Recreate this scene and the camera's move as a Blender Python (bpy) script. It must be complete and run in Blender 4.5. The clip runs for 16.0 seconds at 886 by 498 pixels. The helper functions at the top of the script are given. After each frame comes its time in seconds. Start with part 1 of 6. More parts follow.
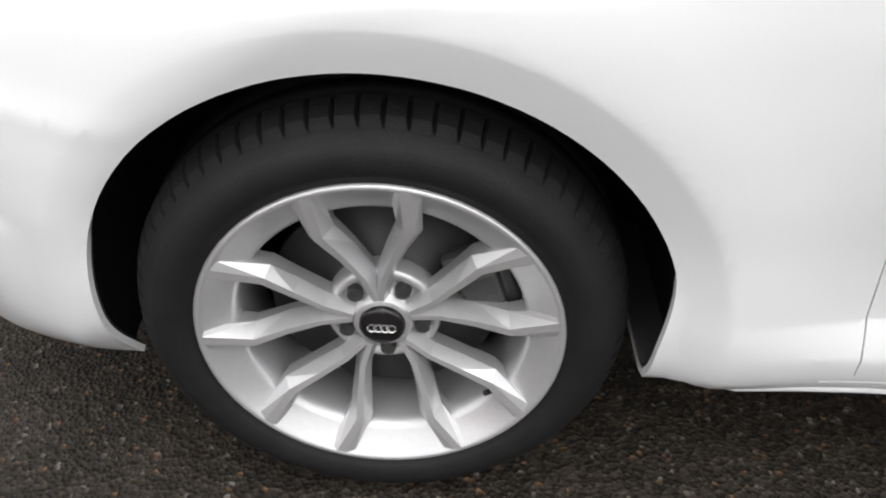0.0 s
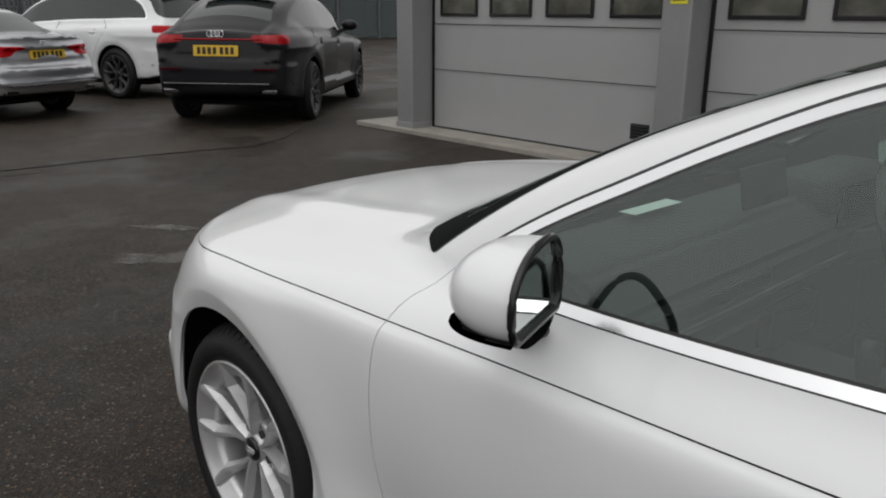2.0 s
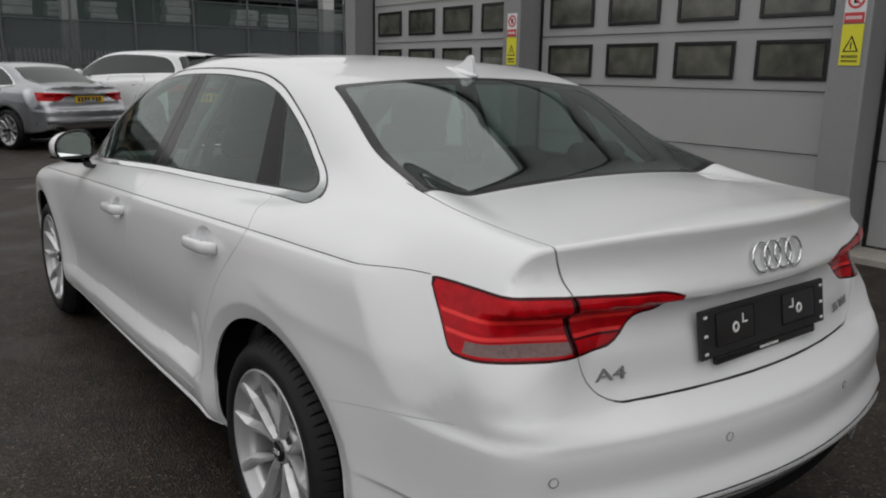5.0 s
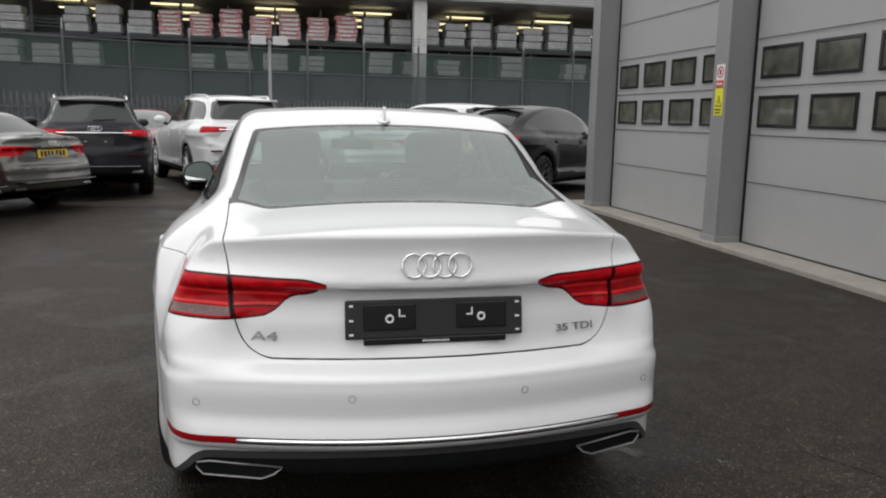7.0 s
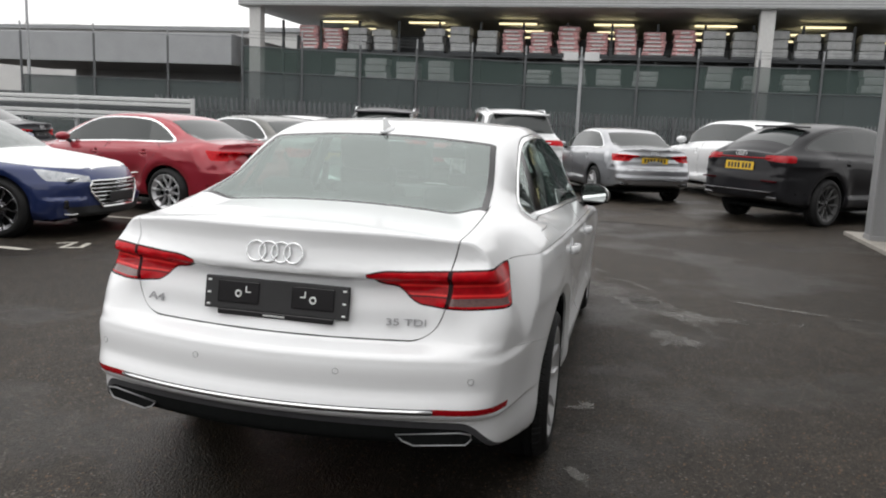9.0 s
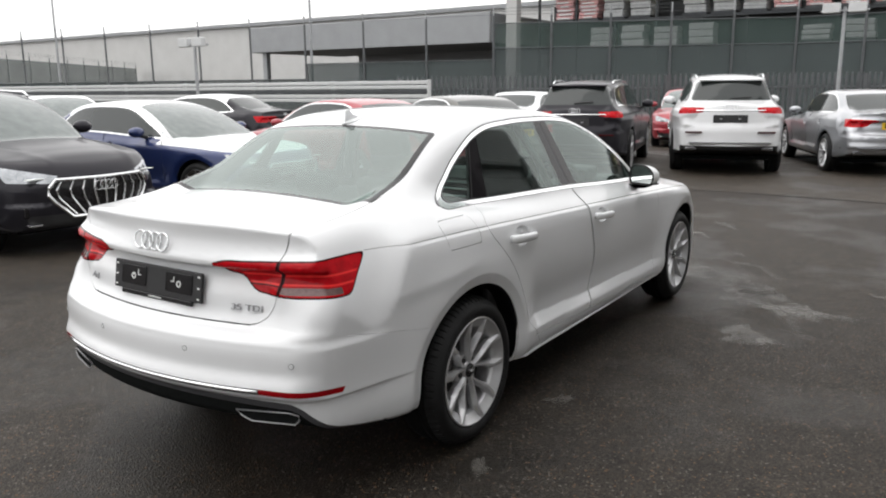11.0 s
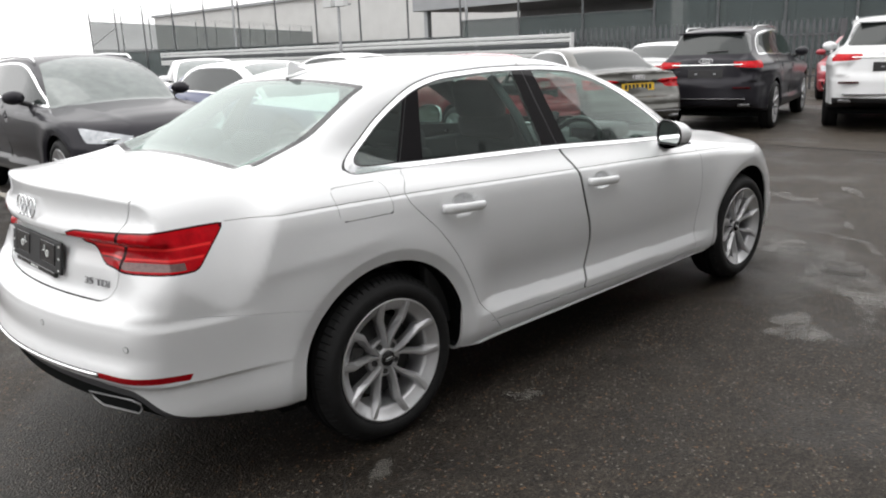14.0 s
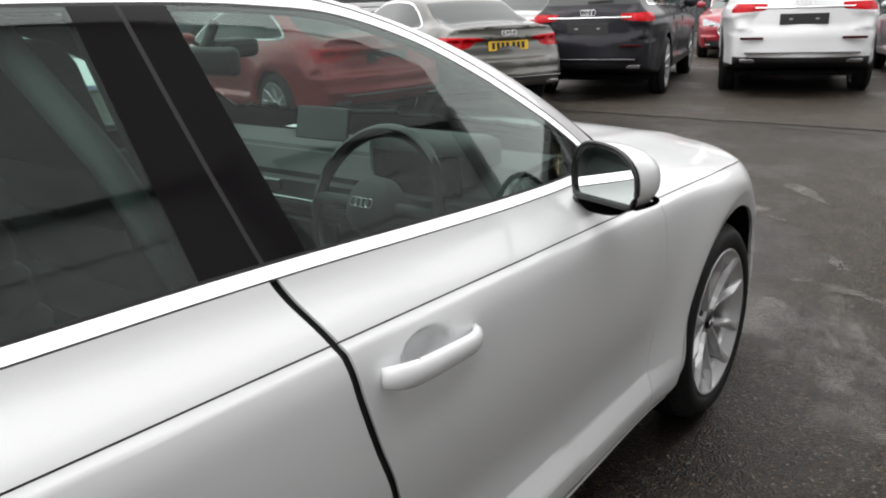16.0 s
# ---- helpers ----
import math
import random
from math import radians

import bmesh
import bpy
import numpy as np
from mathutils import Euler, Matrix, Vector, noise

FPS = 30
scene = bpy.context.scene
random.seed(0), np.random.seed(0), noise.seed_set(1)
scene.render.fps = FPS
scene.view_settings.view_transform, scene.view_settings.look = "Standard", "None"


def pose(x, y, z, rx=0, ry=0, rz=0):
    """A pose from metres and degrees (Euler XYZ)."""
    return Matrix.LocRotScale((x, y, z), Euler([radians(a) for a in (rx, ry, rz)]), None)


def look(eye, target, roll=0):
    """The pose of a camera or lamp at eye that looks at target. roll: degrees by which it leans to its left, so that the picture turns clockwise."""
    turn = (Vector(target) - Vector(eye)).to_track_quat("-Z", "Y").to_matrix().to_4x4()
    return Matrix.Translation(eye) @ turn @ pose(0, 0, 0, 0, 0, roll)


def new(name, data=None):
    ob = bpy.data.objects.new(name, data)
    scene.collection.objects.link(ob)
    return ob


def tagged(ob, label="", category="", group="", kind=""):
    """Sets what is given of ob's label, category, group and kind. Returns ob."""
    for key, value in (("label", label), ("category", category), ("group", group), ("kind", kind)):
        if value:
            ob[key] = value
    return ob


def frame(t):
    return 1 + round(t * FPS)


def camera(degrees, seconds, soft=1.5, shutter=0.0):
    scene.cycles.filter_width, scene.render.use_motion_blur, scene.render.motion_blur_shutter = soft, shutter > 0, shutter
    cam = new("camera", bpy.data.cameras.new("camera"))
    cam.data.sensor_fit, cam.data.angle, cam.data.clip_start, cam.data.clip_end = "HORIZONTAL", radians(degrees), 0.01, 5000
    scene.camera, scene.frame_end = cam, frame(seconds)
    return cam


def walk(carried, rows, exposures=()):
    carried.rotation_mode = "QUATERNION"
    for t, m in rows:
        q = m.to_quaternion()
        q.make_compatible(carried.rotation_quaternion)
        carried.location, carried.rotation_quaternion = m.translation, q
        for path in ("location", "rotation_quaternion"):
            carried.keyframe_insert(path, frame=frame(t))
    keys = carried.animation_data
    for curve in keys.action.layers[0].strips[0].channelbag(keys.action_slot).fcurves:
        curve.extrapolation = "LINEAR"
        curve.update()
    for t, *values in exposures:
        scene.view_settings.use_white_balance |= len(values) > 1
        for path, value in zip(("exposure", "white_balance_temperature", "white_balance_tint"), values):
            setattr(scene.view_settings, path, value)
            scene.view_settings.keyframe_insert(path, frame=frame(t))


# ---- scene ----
cam = camera(59.4, 16.0, 2.0)
PATH = [
    (0, (-1.324, -1.597, 1.025), (-1.343, 0.003, -0.174), 2.0),
    (0.5, (-1.187, -1.558, 0.993), (-1.549, -0.004, -0.212), -0.7),
    (1, (-0.811, -1.62, 1.178), (-1.701, -0.165, 0.133), 1.8),
    (1.5, (-0.314, -1.631, 1.319), (-1.556, -0.299, 0.491), 2.2),
    (2, (0.182, -1.655, 1.379), (-1.226, -0.359, 0.798), 0.4),
    (2.5, (0.678, -1.654, 1.394), (-0.83, -0.436, 0.902), 1.0),
    (3, (1.226, -1.73, 1.409), (-0.279, -0.483, 0.981), 0.7),
    (3.5, (1.73, -1.739, 1.376), (0.211, -0.512, 0.946), 1.5),
    (4, (2.282, -1.765, 1.321), (0.757, -0.525, 0.948), 2.2),
    (4.5, (2.787, -1.769, 1.379), (1.292, -0.512, 0.954), 0.2),
    (5, (3.275, -1.685, 1.368), (1.722, -0.506, 0.925), 0.9),
    (7.5, (4.648, -0.069, 1.401), (2.685, 0.137, 1.075), 0.3),
    (8, (4.752, 0.296, 1.429), (2.782, 0.3, 1.084), -0.4),
    (8.5, (4.739, 0.711, 1.427), (2.786, 0.46, 1.076), 0.8),
    (9, (4.683, 1.122, 1.417), (2.761, 0.67, 1.094), 2.4),
    (9.5, (4.518, 1.512, 1.441), (2.66, 0.848, 1.114), -0.1),
    (10, (4.375, 1.878, 1.48), (2.599, 1.028, 1.126), -0.9),
    (12.5, (3.683, 3.132, 1.537), (2.276, 1.781, 1.095), 1.2),
    (13, (3.525, 3.193, 1.526), (2.211, 1.753, 1.078), 0.8),
    (13.5, (3.424, 3.177, 1.514), (2.155, 1.701, 1.051), -1.3),
    (14, (3.14, 2.995, 1.458), (1.811, 1.587, 0.958), -2.1),
    (14.5, (2.691, 2.693, 1.41), (1.207, 1.5, 0.796), -0.5),
    (15, (2.118, 2.294, 1.394), (0.603, 1.125, 0.811), 0.9),
    (15.5, (1.514, 1.889, 1.368), (-0.02, 0.739, 0.799), -0.4),
    (16, (0.946, 1.563, 1.34), (-0.568, 0.407, 0.729), -2.0),
]
EXPOSURES = ((0.0, 0.8), (0.7, 0.85), (1.0, 1.0), (1.5, 0.1), (2.0, -0.3), (3.0, -0.35), (5.0, -0.45), (7.5, 0.25), (9.0, 0.4), (10.0, 0.5), (12.5, 0.72), (14.0, 0.8), (15.0, 1.22), (15.5, 1.12), (16.0, 0.85))
walk(cam, [(t, look(eye, target, roll)) for t, eye, target, roll in PATH], EXPOSURES)

# ---- light ----
world = bpy.data.worlds.new("overcast_sky")
scene.world = world
world.use_nodes = True
wn = world.node_tree
sky = wn.nodes.new("ShaderNodeTexSky")
sky.sky_type, sky.sun_disc = "NISHITA", False
sky.sun_elevation, sky.sun_rotation = radians(78), radians(180)
sky.air_density, sky.dust_density, sky.ozone_density = 1.0, 6.0, 1.0
grey = wn.nodes.new("ShaderNodeHueSaturation")
grey.inputs["Saturation"].default_value = 0.12
wn.links.new(sky.outputs["Color"], grey.inputs["Color"])
cloud = wn.nodes.new("ShaderNodeMix")
cloud.data_type = "RGBA"
cloud.inputs[0].default_value = 0.85
cloud.inputs[7].default_value = (8.14, 8.06, 8.06, 1)
wn.links.new(grey.outputs["Color"], cloud.inputs[6])
wn.links.new(cloud.outputs[2], wn.nodes["Background"].inputs["Color"])
wn.nodes["Background"].inputs["Strength"].default_value = 0.14
sun_data = bpy.data.lights.new("sun", "SUN")
sun_data.energy, sun_data.angle, sun_data.color = 0.5, radians(60), (1.0, 0.98, 0.95)
sun = new("sun", sun_data)
sun.matrix_world = look((0, 0, 20), (-2.5, 2.5, 12))

# ---- materials ----


def mat(name, color, rough=0.5, metal=0.0, coat=0.0, vary=0.0, scale=20.0, bump=0.0, fine=0.0, spec=0.5, trans=0.0, emit=None):
    m = bpy.data.materials.new(name)
    m.use_nodes = True
    nt = m.node_tree
    b = nt.nodes["Principled BSDF"]
    b.inputs["Base Color"].default_value = (*color, 1)
    b.inputs["Roughness"].default_value = rough
    b.inputs["Metallic"].default_value = metal
    b.inputs["Coat Weight"].default_value = coat
    b.inputs["Coat Roughness"].default_value = 0.04
    b.inputs["Specular IOR Level"].default_value = spec
    b.inputs["Transmission Weight"].default_value = trans
    if emit:
        b.inputs["Emission Color"].default_value = (*emit[0], 1)
        b.inputs["Emission Strength"].default_value = emit[1]
    if vary or bump:
        tc = nt.nodes.new("ShaderNodeTexCoord")
        n1 = nt.nodes.new("ShaderNodeTexNoise")
        n1.inputs["Scale"].default_value = scale
        n1.inputs["Detail"].default_value = 6
        n2 = nt.nodes.new("ShaderNodeTexNoise")
        n2.inputs["Scale"].default_value = fine or scale * 14
        n2.inputs["Detail"].default_value = 3
        for n in (n1, n2):
            nt.links.new(tc.outputs["Object"], n.inputs["Vector"])
        if vary:
            add = nt.nodes.new("ShaderNodeMath")
            add.operation = "ADD"
            nt.links.new(n1.outputs["Fac"], add.inputs[0])
            nt.links.new(n2.outputs["Fac"], add.inputs[1])
            ramp = nt.nodes.new("ShaderNodeMapRange")
            ramp.inputs["From Min"].default_value, ramp.inputs["From Max"].default_value = 0.65, 1.35
            ramp.inputs["To Min"].default_value, ramp.inputs["To Max"].default_value = 1 - vary, 1 + vary
            nt.links.new(add.outputs[0], ramp.inputs["Value"])
            mul = nt.nodes.new("ShaderNodeVectorMath")
            mul.operation = "SCALE"
            mul.inputs[0].default_value = color
            nt.links.new(ramp.outputs["Result"], mul.inputs["Scale"])
            nt.links.new(mul.outputs[0], b.inputs["Base Color"])
        if bump:
            bm_node = nt.nodes.new("ShaderNodeBump")
            bm_node.inputs["Strength"].default_value = bump
            bm_node.inputs["Distance"].default_value = 0.004
            nt.links.new(n2.outputs["Fac"], bm_node.inputs["Height"])
            nt.links.new(bm_node.outputs["Normal"], b.inputs["Normal"])
    return m


def glass(name, tint, straight=0.05, film=0.0):
    """Thin automotive glass: a tinted see-through sheet with a Fresnel gloss."""
    m = bpy.data.materials.new(name)
    m.use_nodes = True
    nt = m.node_tree
    nt.nodes.remove(nt.nodes["Principled BSDF"])
    out = nt.nodes["Material Output"]
    clear = nt.nodes.new("ShaderNodeBsdfTransparent")
    clear.inputs["Color"].default_value = (*tint, 1)
    gloss = nt.nodes.new("ShaderNodeBsdfGlossy")
    gloss.inputs["Roughness"].default_value = 0.015
    gloss.inputs["Color"].default_value = (0.80, 0.88, 0.85, 1)
    facing = nt.nodes.new("ShaderNodeLayerWeight")
    facing.inputs["Blend"].default_value = 0.5
    power = nt.nodes.new("ShaderNodeMath")
    power.operation = "POWER"
    power.inputs[1].default_value = 5.0
    nt.links.new(facing.outputs["Facing"], power.inputs[0])
    fres = nt.nodes.new("ShaderNodeMapRange")
    fres.inputs["To Min"].default_value = straight
    nt.links.new(power.outputs[0], fres.inputs["Value"])
    mix = nt.nodes.new("ShaderNodeMixShader")
    nt.links.new(fres.outputs[0], mix.inputs[0])
    nt.links.new(clear.outputs[0], mix.inputs[1])
    nt.links.new(gloss.outputs[0], mix.inputs[2])
    if not film:
        nt.links.new(mix.outputs[0], out.inputs["Surface"])
        return m
    dew = nt.nodes.new("ShaderNodeBsdfDiffuse")
    dew.inputs["Color"].default_value = (0.8, 0.84, 0.82, 1)
    wet = nt.nodes.new("ShaderNodeMixShader")
    wet.inputs[0].default_value = film
    nt.links.new(mix.outputs[0], wet.inputs[1])
    nt.links.new(dew.outputs[0], wet.inputs[2])
    nt.links.new(wet.outputs[0], out.inputs["Surface"])
    return m


def paint(name, color, metal=0.0, rough=0.35):
    dark = max(color) < 0.05
    return mat(name, color, rough, metal, 0.35 if dark else 0.8, 0.03, 1.2, 0.0, 900, 0.1 if dark else 0.4)


def mat_asphalt(name="damp_asphalt", tone=1.0):
    m = mat(name, (0.055, 0.053, 0.05), 0.75, 0, 0, 0, 3)
    nt = m.node_tree
    b = nt.nodes["Principled BSDF"]
    tc = nt.nodes.new("ShaderNodeTexCoord")

    def tex(kind, scale, detail=4, out="Fac"):
        n = nt.nodes.new(kind)
        n.inputs["Scale"].default_value = scale
        if "Detail" in n.inputs:
            n.inputs["Detail"].default_value = detail
        nt.links.new(tc.outputs["Object"], n.inputs["Vector"])
        return n.outputs[out]

    def ramp(src, a, bb, lo, hi):
        r = nt.nodes.new("ShaderNodeMapRange")
        for k, v in zip(("From Min", "From Max", "To Min", "To Max"), (a, bb, lo, hi)):
            r.inputs[k].default_value = v
        nt.links.new(src, r.inputs["Value"])
        return r.outputs["Result"]

    def math_node(op, a, bb):
        r = nt.nodes.new("ShaderNodeMath")
        r.operation = op
        for i, v in enumerate((a, bb)):
            if isinstance(v, (int, float)):
                r.inputs[i].default_value = v
            else:
                nt.links.new(v, r.inputs[i])
        return r.outputs[0]

    stones = tex("ShaderNodeTexVoronoi", 130, 0, "Color")
    sep = nt.nodes.new("ShaderNodeSeparateColor")
    nt.links.new(stones, sep.inputs[0])
    bright = ramp(sep.outputs[0], 0.25, 1.0, 0.5, 1.75)
    pale = ramp(sep.outputs[1], 0.962, 0.99, 0, 1)
    rusty = ramp(sep.outputs[2], 0.975, 0.99, 0, 1)
    patch = ramp(tex("ShaderNodeTexNoise", 0.45, 5), 0.35, 0.65, 0.78, 1.25)
    grime = ramp(tex("ShaderNodeTexNoise", 6, 6), 0.3, 0.7, 0.72, 1.30)
    fac = math_node("MULTIPLY", math_node("MULTIPLY", bright, patch), grime)
    wet = ramp(tex("ShaderNodeTexNoise", 0.7, 6), 0.50, 0.60, 0, 1)
    fac = math_node("MULTIPLY", fac, math_node("SUBTRACT", 1.0, math_node("MULTIPLY", wet, 0.25)))
    sc = nt.nodes.new("ShaderNodeVectorMath")
    sc.operation = "SCALE"
    sc.inputs[0].default_value = (0.0275 * tone, 0.0226 * tone, 0.0175 * tone)
    b.inputs["Specular IOR Level"].default_value = 0.22
    nt.links.new(fac, sc.inputs["Scale"])
    mix1 = nt.nodes.new("ShaderNodeMix")
    mix1.data_type = "RGBA"
    nt.links.new(pale, mix1.inputs[0])
    nt.links.new(sc.outputs[0], mix1.inputs[6])
    mix1.inputs[7].default_value = (0.14, 0.128, 0.11, 1)
    mix2 = nt.nodes.new("ShaderNodeMix")
    mix2.data_type = "RGBA"
    nt.links.new(rusty, mix2.inputs[0])
    nt.links.new(mix1.outputs[2], mix2.inputs[6])
    mix2.inputs[7].default_value = (0.13, 0.075, 0.04, 1)
    nt.links.new(mix2.outputs[2], b.inputs["Base Color"])
    nt.links.new(ramp(wet, 0, 1, 0.60, 0.33), b.inputs["Roughness"])
    bump = nt.nodes.new("ShaderNodeBump")
    bump.inputs["Strength"].default_value = 0.8
    bump.inputs["Distance"].default_value = 0.005
    nt.links.new(tex("ShaderNodeTexVoronoi", 130, 0, "Distance"), bump.inputs["Height"])
    nt.links.new(bump.outputs["Normal"], b.inputs["Normal"])
    return m


M = {
    "white": paint("white_paint", (0.80, 0.81, 0.82)),
    "black_paint": paint("black_paint", (0.012, 0.012, 0.014)),
    "charcoal": paint("charcoal_paint", (0.022, 0.021, 0.026), 0.3),
    "silver": paint("silver_paint", (0.42, 0.43, 0.45), 0.75, 0.3),
    "grey_paint": paint("grey_green_paint", (0.095, 0.094, 0.084), 0.5, 0.3),
    "red": paint("red_paint", (0.30, 0.018, 0.03), 0.3),
    "blue": paint("blue_paint", (0.012, 0.025, 0.10), 0.3),
    "film": mat("protective_film", (0.78, 0.79, 0.80), 0.45, vary=0.05, scale=4, bump=0.1),
    "glass": glass("window_glass", (0.56, 0.70, 0.65), 0.11, 0.0),
    "screen_glass": glass("windscreen_glass", (0.72, 0.80, 0.77), 0.085, 0.0),
    "rear_glass": glass("rear_window_glass", (0.52, 0.62, 0.58), 0.27, 0.0),
    "dark_glass": mat("tinted_glass", (0.03, 0.036, 0.035), 0.03, spec=0.6),
    # opaque pale base paints in sky reflection and light seen through the windscreen
    "pale_sheen_glass": mat("pale_sheen_windscreen", (0.12, 0.14, 0.135), 0.06, spec=0.7, vary=0.25, scale=2.5, fine=9),
    "pane": mat("door_window_glass", (0.085, 0.085, 0.07), 0.06, spec=0.6, vary=0.8, scale=1.7, fine=5),
    "chrome": mat("bright_trim", (0.86, 0.87, 0.88), 0.16, 0.9),
    "chrome_dark": mat("dark_chrome", (0.30, 0.30, 0.31), 0.2, 1.0),
    "mirror": mat("mirror_glass", (0.85, 0.9, 0.88), 0.01, 1.0),
    "gloss_black": mat("gloss_black_trim", (0.012, 0.011, 0.012), 0.15, spec=0.5),
    "satin_black": mat("satin_black_trim", (0.008, 0.007, 0.008), 0.08, spec=0.22),
    "black": mat("black_plastic", (0.018, 0.018, 0.019), 0.55, vary=0.15, scale=40),
    "valance_grey": mat("satin_grey_plastic", (0.055, 0.055, 0.06), 0.42, vary=0.12, scale=40),
    "shell": mat("dark_gap", (0.035, 0.035, 0.036), 0.8),
    "liner": mat("arch_liner", (0.011, 0.012, 0.012), 0.95, spec=0.05, vary=0.2, scale=30),
    # darker than the sidewall: the wheel arch's shade is put into this colour
    "tread": mat("shaded_tyre_tread", (0.007, 0.007, 0.0072), 0.8, spec=0.2, vary=0.2, scale=30),
    "rubber": mat("tyre_rubber", (0.014, 0.014, 0.0145), 0.6, spec=0.25, vary=0.25, scale=25, bump=0.25, fine=300),
    "alloy": mat("alloy_silver", (0.60, 0.60, 0.61), 0.33, 0.55, 0.15, 0.04, 10),
    "disc": mat("brake_steel", (0.055, 0.055, 0.056), 0.5, 0.5, vary=0.15, scale=40),
    "caliper": mat("brake_caliper", (0.09, 0.09, 0.09), 0.5, 0.5, vary=0.2, scale=30),
    "lens": mat("red_lens", (0.44, 0.003, 0.008), 0.10, spec=0.18, vary=0.40, scale=28),
    "lens_deep": mat("reflector_red", (0.30, 0.004, 0.008), 0.12, spec=0.25, vary=0.1, scale=60),
    "letter": mat("raised_letter", (0.34, 0.34, 0.35), 0.30, 0.7),
    "badge": mat("satin_badge", (0.42, 0.42, 0.43), 0.35, 0.6),
    "lens_dark": mat("deep_red_lens", (0.045, 0.002, 0.004), 0.12, spec=0.2, vary=0.1, scale=60),
    "lens_bar": mat("bright_red_bar", (0.85, 0.03, 0.03), 0.15, spec=0.3),
    "clear_lens": mat("clear_lens", (0.16, 0.09, 0.085), 0.12, 0.2, 0.4, 0.3, 90),
    "head_dark": mat("headlamp_dark_lens", (0.13, 0.13, 0.135), 0.10, 0.4, 1.0, 0.6, 22),
    "head_lens": mat("headlamp_lens", (0.40, 0.42, 0.44), 0.08, 0.5, 1.0, 0.45, 14),
    "seat": mat("black_seat_cloth", (0.022, 0.022, 0.024), 0.75, vary=0.2, scale=30),
    "trim_grey": mat("grey_pillar_trim", (0.18, 0.19, 0.19), 0.7, vary=0.05, scale=30),
    "dash": mat("dark_dash", (0.045, 0.046, 0.047), 0.6, vary=0.1, scale=60),
    "paper": mat("paper", (0.8, 0.82, 0.8), 0.8, vary=0.03),
    "screen": mat("display_glass", (0.01, 0.01, 0.012), 0.08),
    "asphalt": mat_asphalt(),
    "old_asphalt": mat_asphalt("older_asphalt", 1.45),
    "concrete": mat("concrete", (0.30, 0.28, 0.25), 0.85, vary=0.22, scale=5, bump=0.4),
    "clad": mat("grey_cladding", (0.273, 0.275, 0.277), 0.45, vary=0.06, scale=2.5, bump=0.05),
    "clad_dark": mat("grey_column", (0.248, 0.250, 0.253), 0.45, vary=0.05, scale=2),
    "doorp": mat("door_panel", (0.364, 0.365, 0.366), 0.5, vary=0.05, scale=3, bump=0.12, fine=120),
    "yellow": mat("yellow_plate", (0.72, 0.46, 0.02), 0.45, vary=0.04, scale=30),
    "sign_red": mat("sign_red", (0.55, 0.05, 0.05), 0.5),
    "sign_white": mat("sign_white", (0.75, 0.75, 0.75), 0.5),
    "sign_yellow": mat("sign_yellow", (0.75, 0.70, 0.03), 0.5),
    "line": mat("worn_line_paint", (0.45, 0.43, 0.38), 0.8, vary=0.35, scale=12),
    "galv": mat("galvanised_steel", (0.36, 0.37, 0.38), 0.5, 0.6, vary=0.15, scale=12),
    "palisade": mat("weathered_palisade", (0.11, 0.115, 0.12), 0.6, 0.3, vary=0.2, scale=5),
    "steel_white": mat("pale_steel", (0.55, 0.56, 0.56), 0.5, vary=0.08, scale=3),
    "wrap_red": mat("red_white_sacks", (0.62, 0.34, 0.34), 0.5, vary=0.5, scale=4, fine=9),
    "wrap_grey": mat("shrink_wrap", (0.42, 0.43, 0.43), 0.4, vary=0.3, scale=4),
    # racking colour, also used to paint the dim depth behind the racks
    "rack": mat("dark_rack_and_shade", (0.05, 0.055, 0.06), 0.6, vary=0.2, scale=2),
    "lamp_glow": mat("strip_lamp", (0.9, 0.85, 0.6), 0.4, emit=((1.0, 0.85, 0.5), 1.3)),
    "block": mat("pale_render_wall", (0.55, 0.55, 0.54), 0.8, vary=0.08, scale=0.5),
    "roofing": mat("grey_roof_sheet", (0.30, 0.31, 0.32), 0.6, vary=0.1, scale=1),
}
def net_mat(name, color, through_amount):
    """Woven screen netting: threads and holes, fine enough to read as a veil."""
    m = bpy.data.materials.new(name)
    m.use_nodes = True
    nt = m.node_tree
    b = nt.nodes["Principled BSDF"]
    b.inputs["Base Color"].default_value = (*color, 1)
    b.inputs["Roughness"].default_value = 0.85
    n = nt.nodes.new("ShaderNodeTexNoise")
    n.inputs["Scale"].default_value = 0.8
    r = nt.nodes.new("ShaderNodeMapRange")
    r.inputs["From Min"].default_value, r.inputs["From Max"].default_value = 0.3, 0.7
    r.inputs["To Min"].default_value, r.inputs["To Max"].default_value = 1 - through_amount - 0.06, 1 - through_amount + 0.06
    nt.links.new(n.outputs["Fac"], r.inputs["Value"])
    nt.links.new(r.outputs["Result"], b.inputs["Alpha"])
    return m


M["net_low"] = net_mat("dense_screen_net", (0.085, 0.105, 0.105), 0.38)
M["net_mid"] = net_mat("worn_screen_net", (0.075, 0.10, 0.095), 0.5)
M["net_high"] = net_mat("open_screen_net", (0.07, 0.105, 0.095), 0.62)

# ---- mesh helpers ----


def part(name, bm, material, parent=None, label="", smooth=False):
    """One mesh object from a bmesh, a child of parent."""
    me = bpy.data.meshes.new(name)
    if smooth:
        for face in bm.faces:
            face.smooth = True
    bm.to_mesh(me)
    bm.free()
    me.materials.append(material if not isinstance(material, str) else M[material])
    ob = new(name, me)
    ob.parent = parent
    if label:
        ob["label"] = label
    return ob


def empty(name, m=None):
    ob = new(name)
    if m is not None:
        ob.matrix_basis = m
    return ob


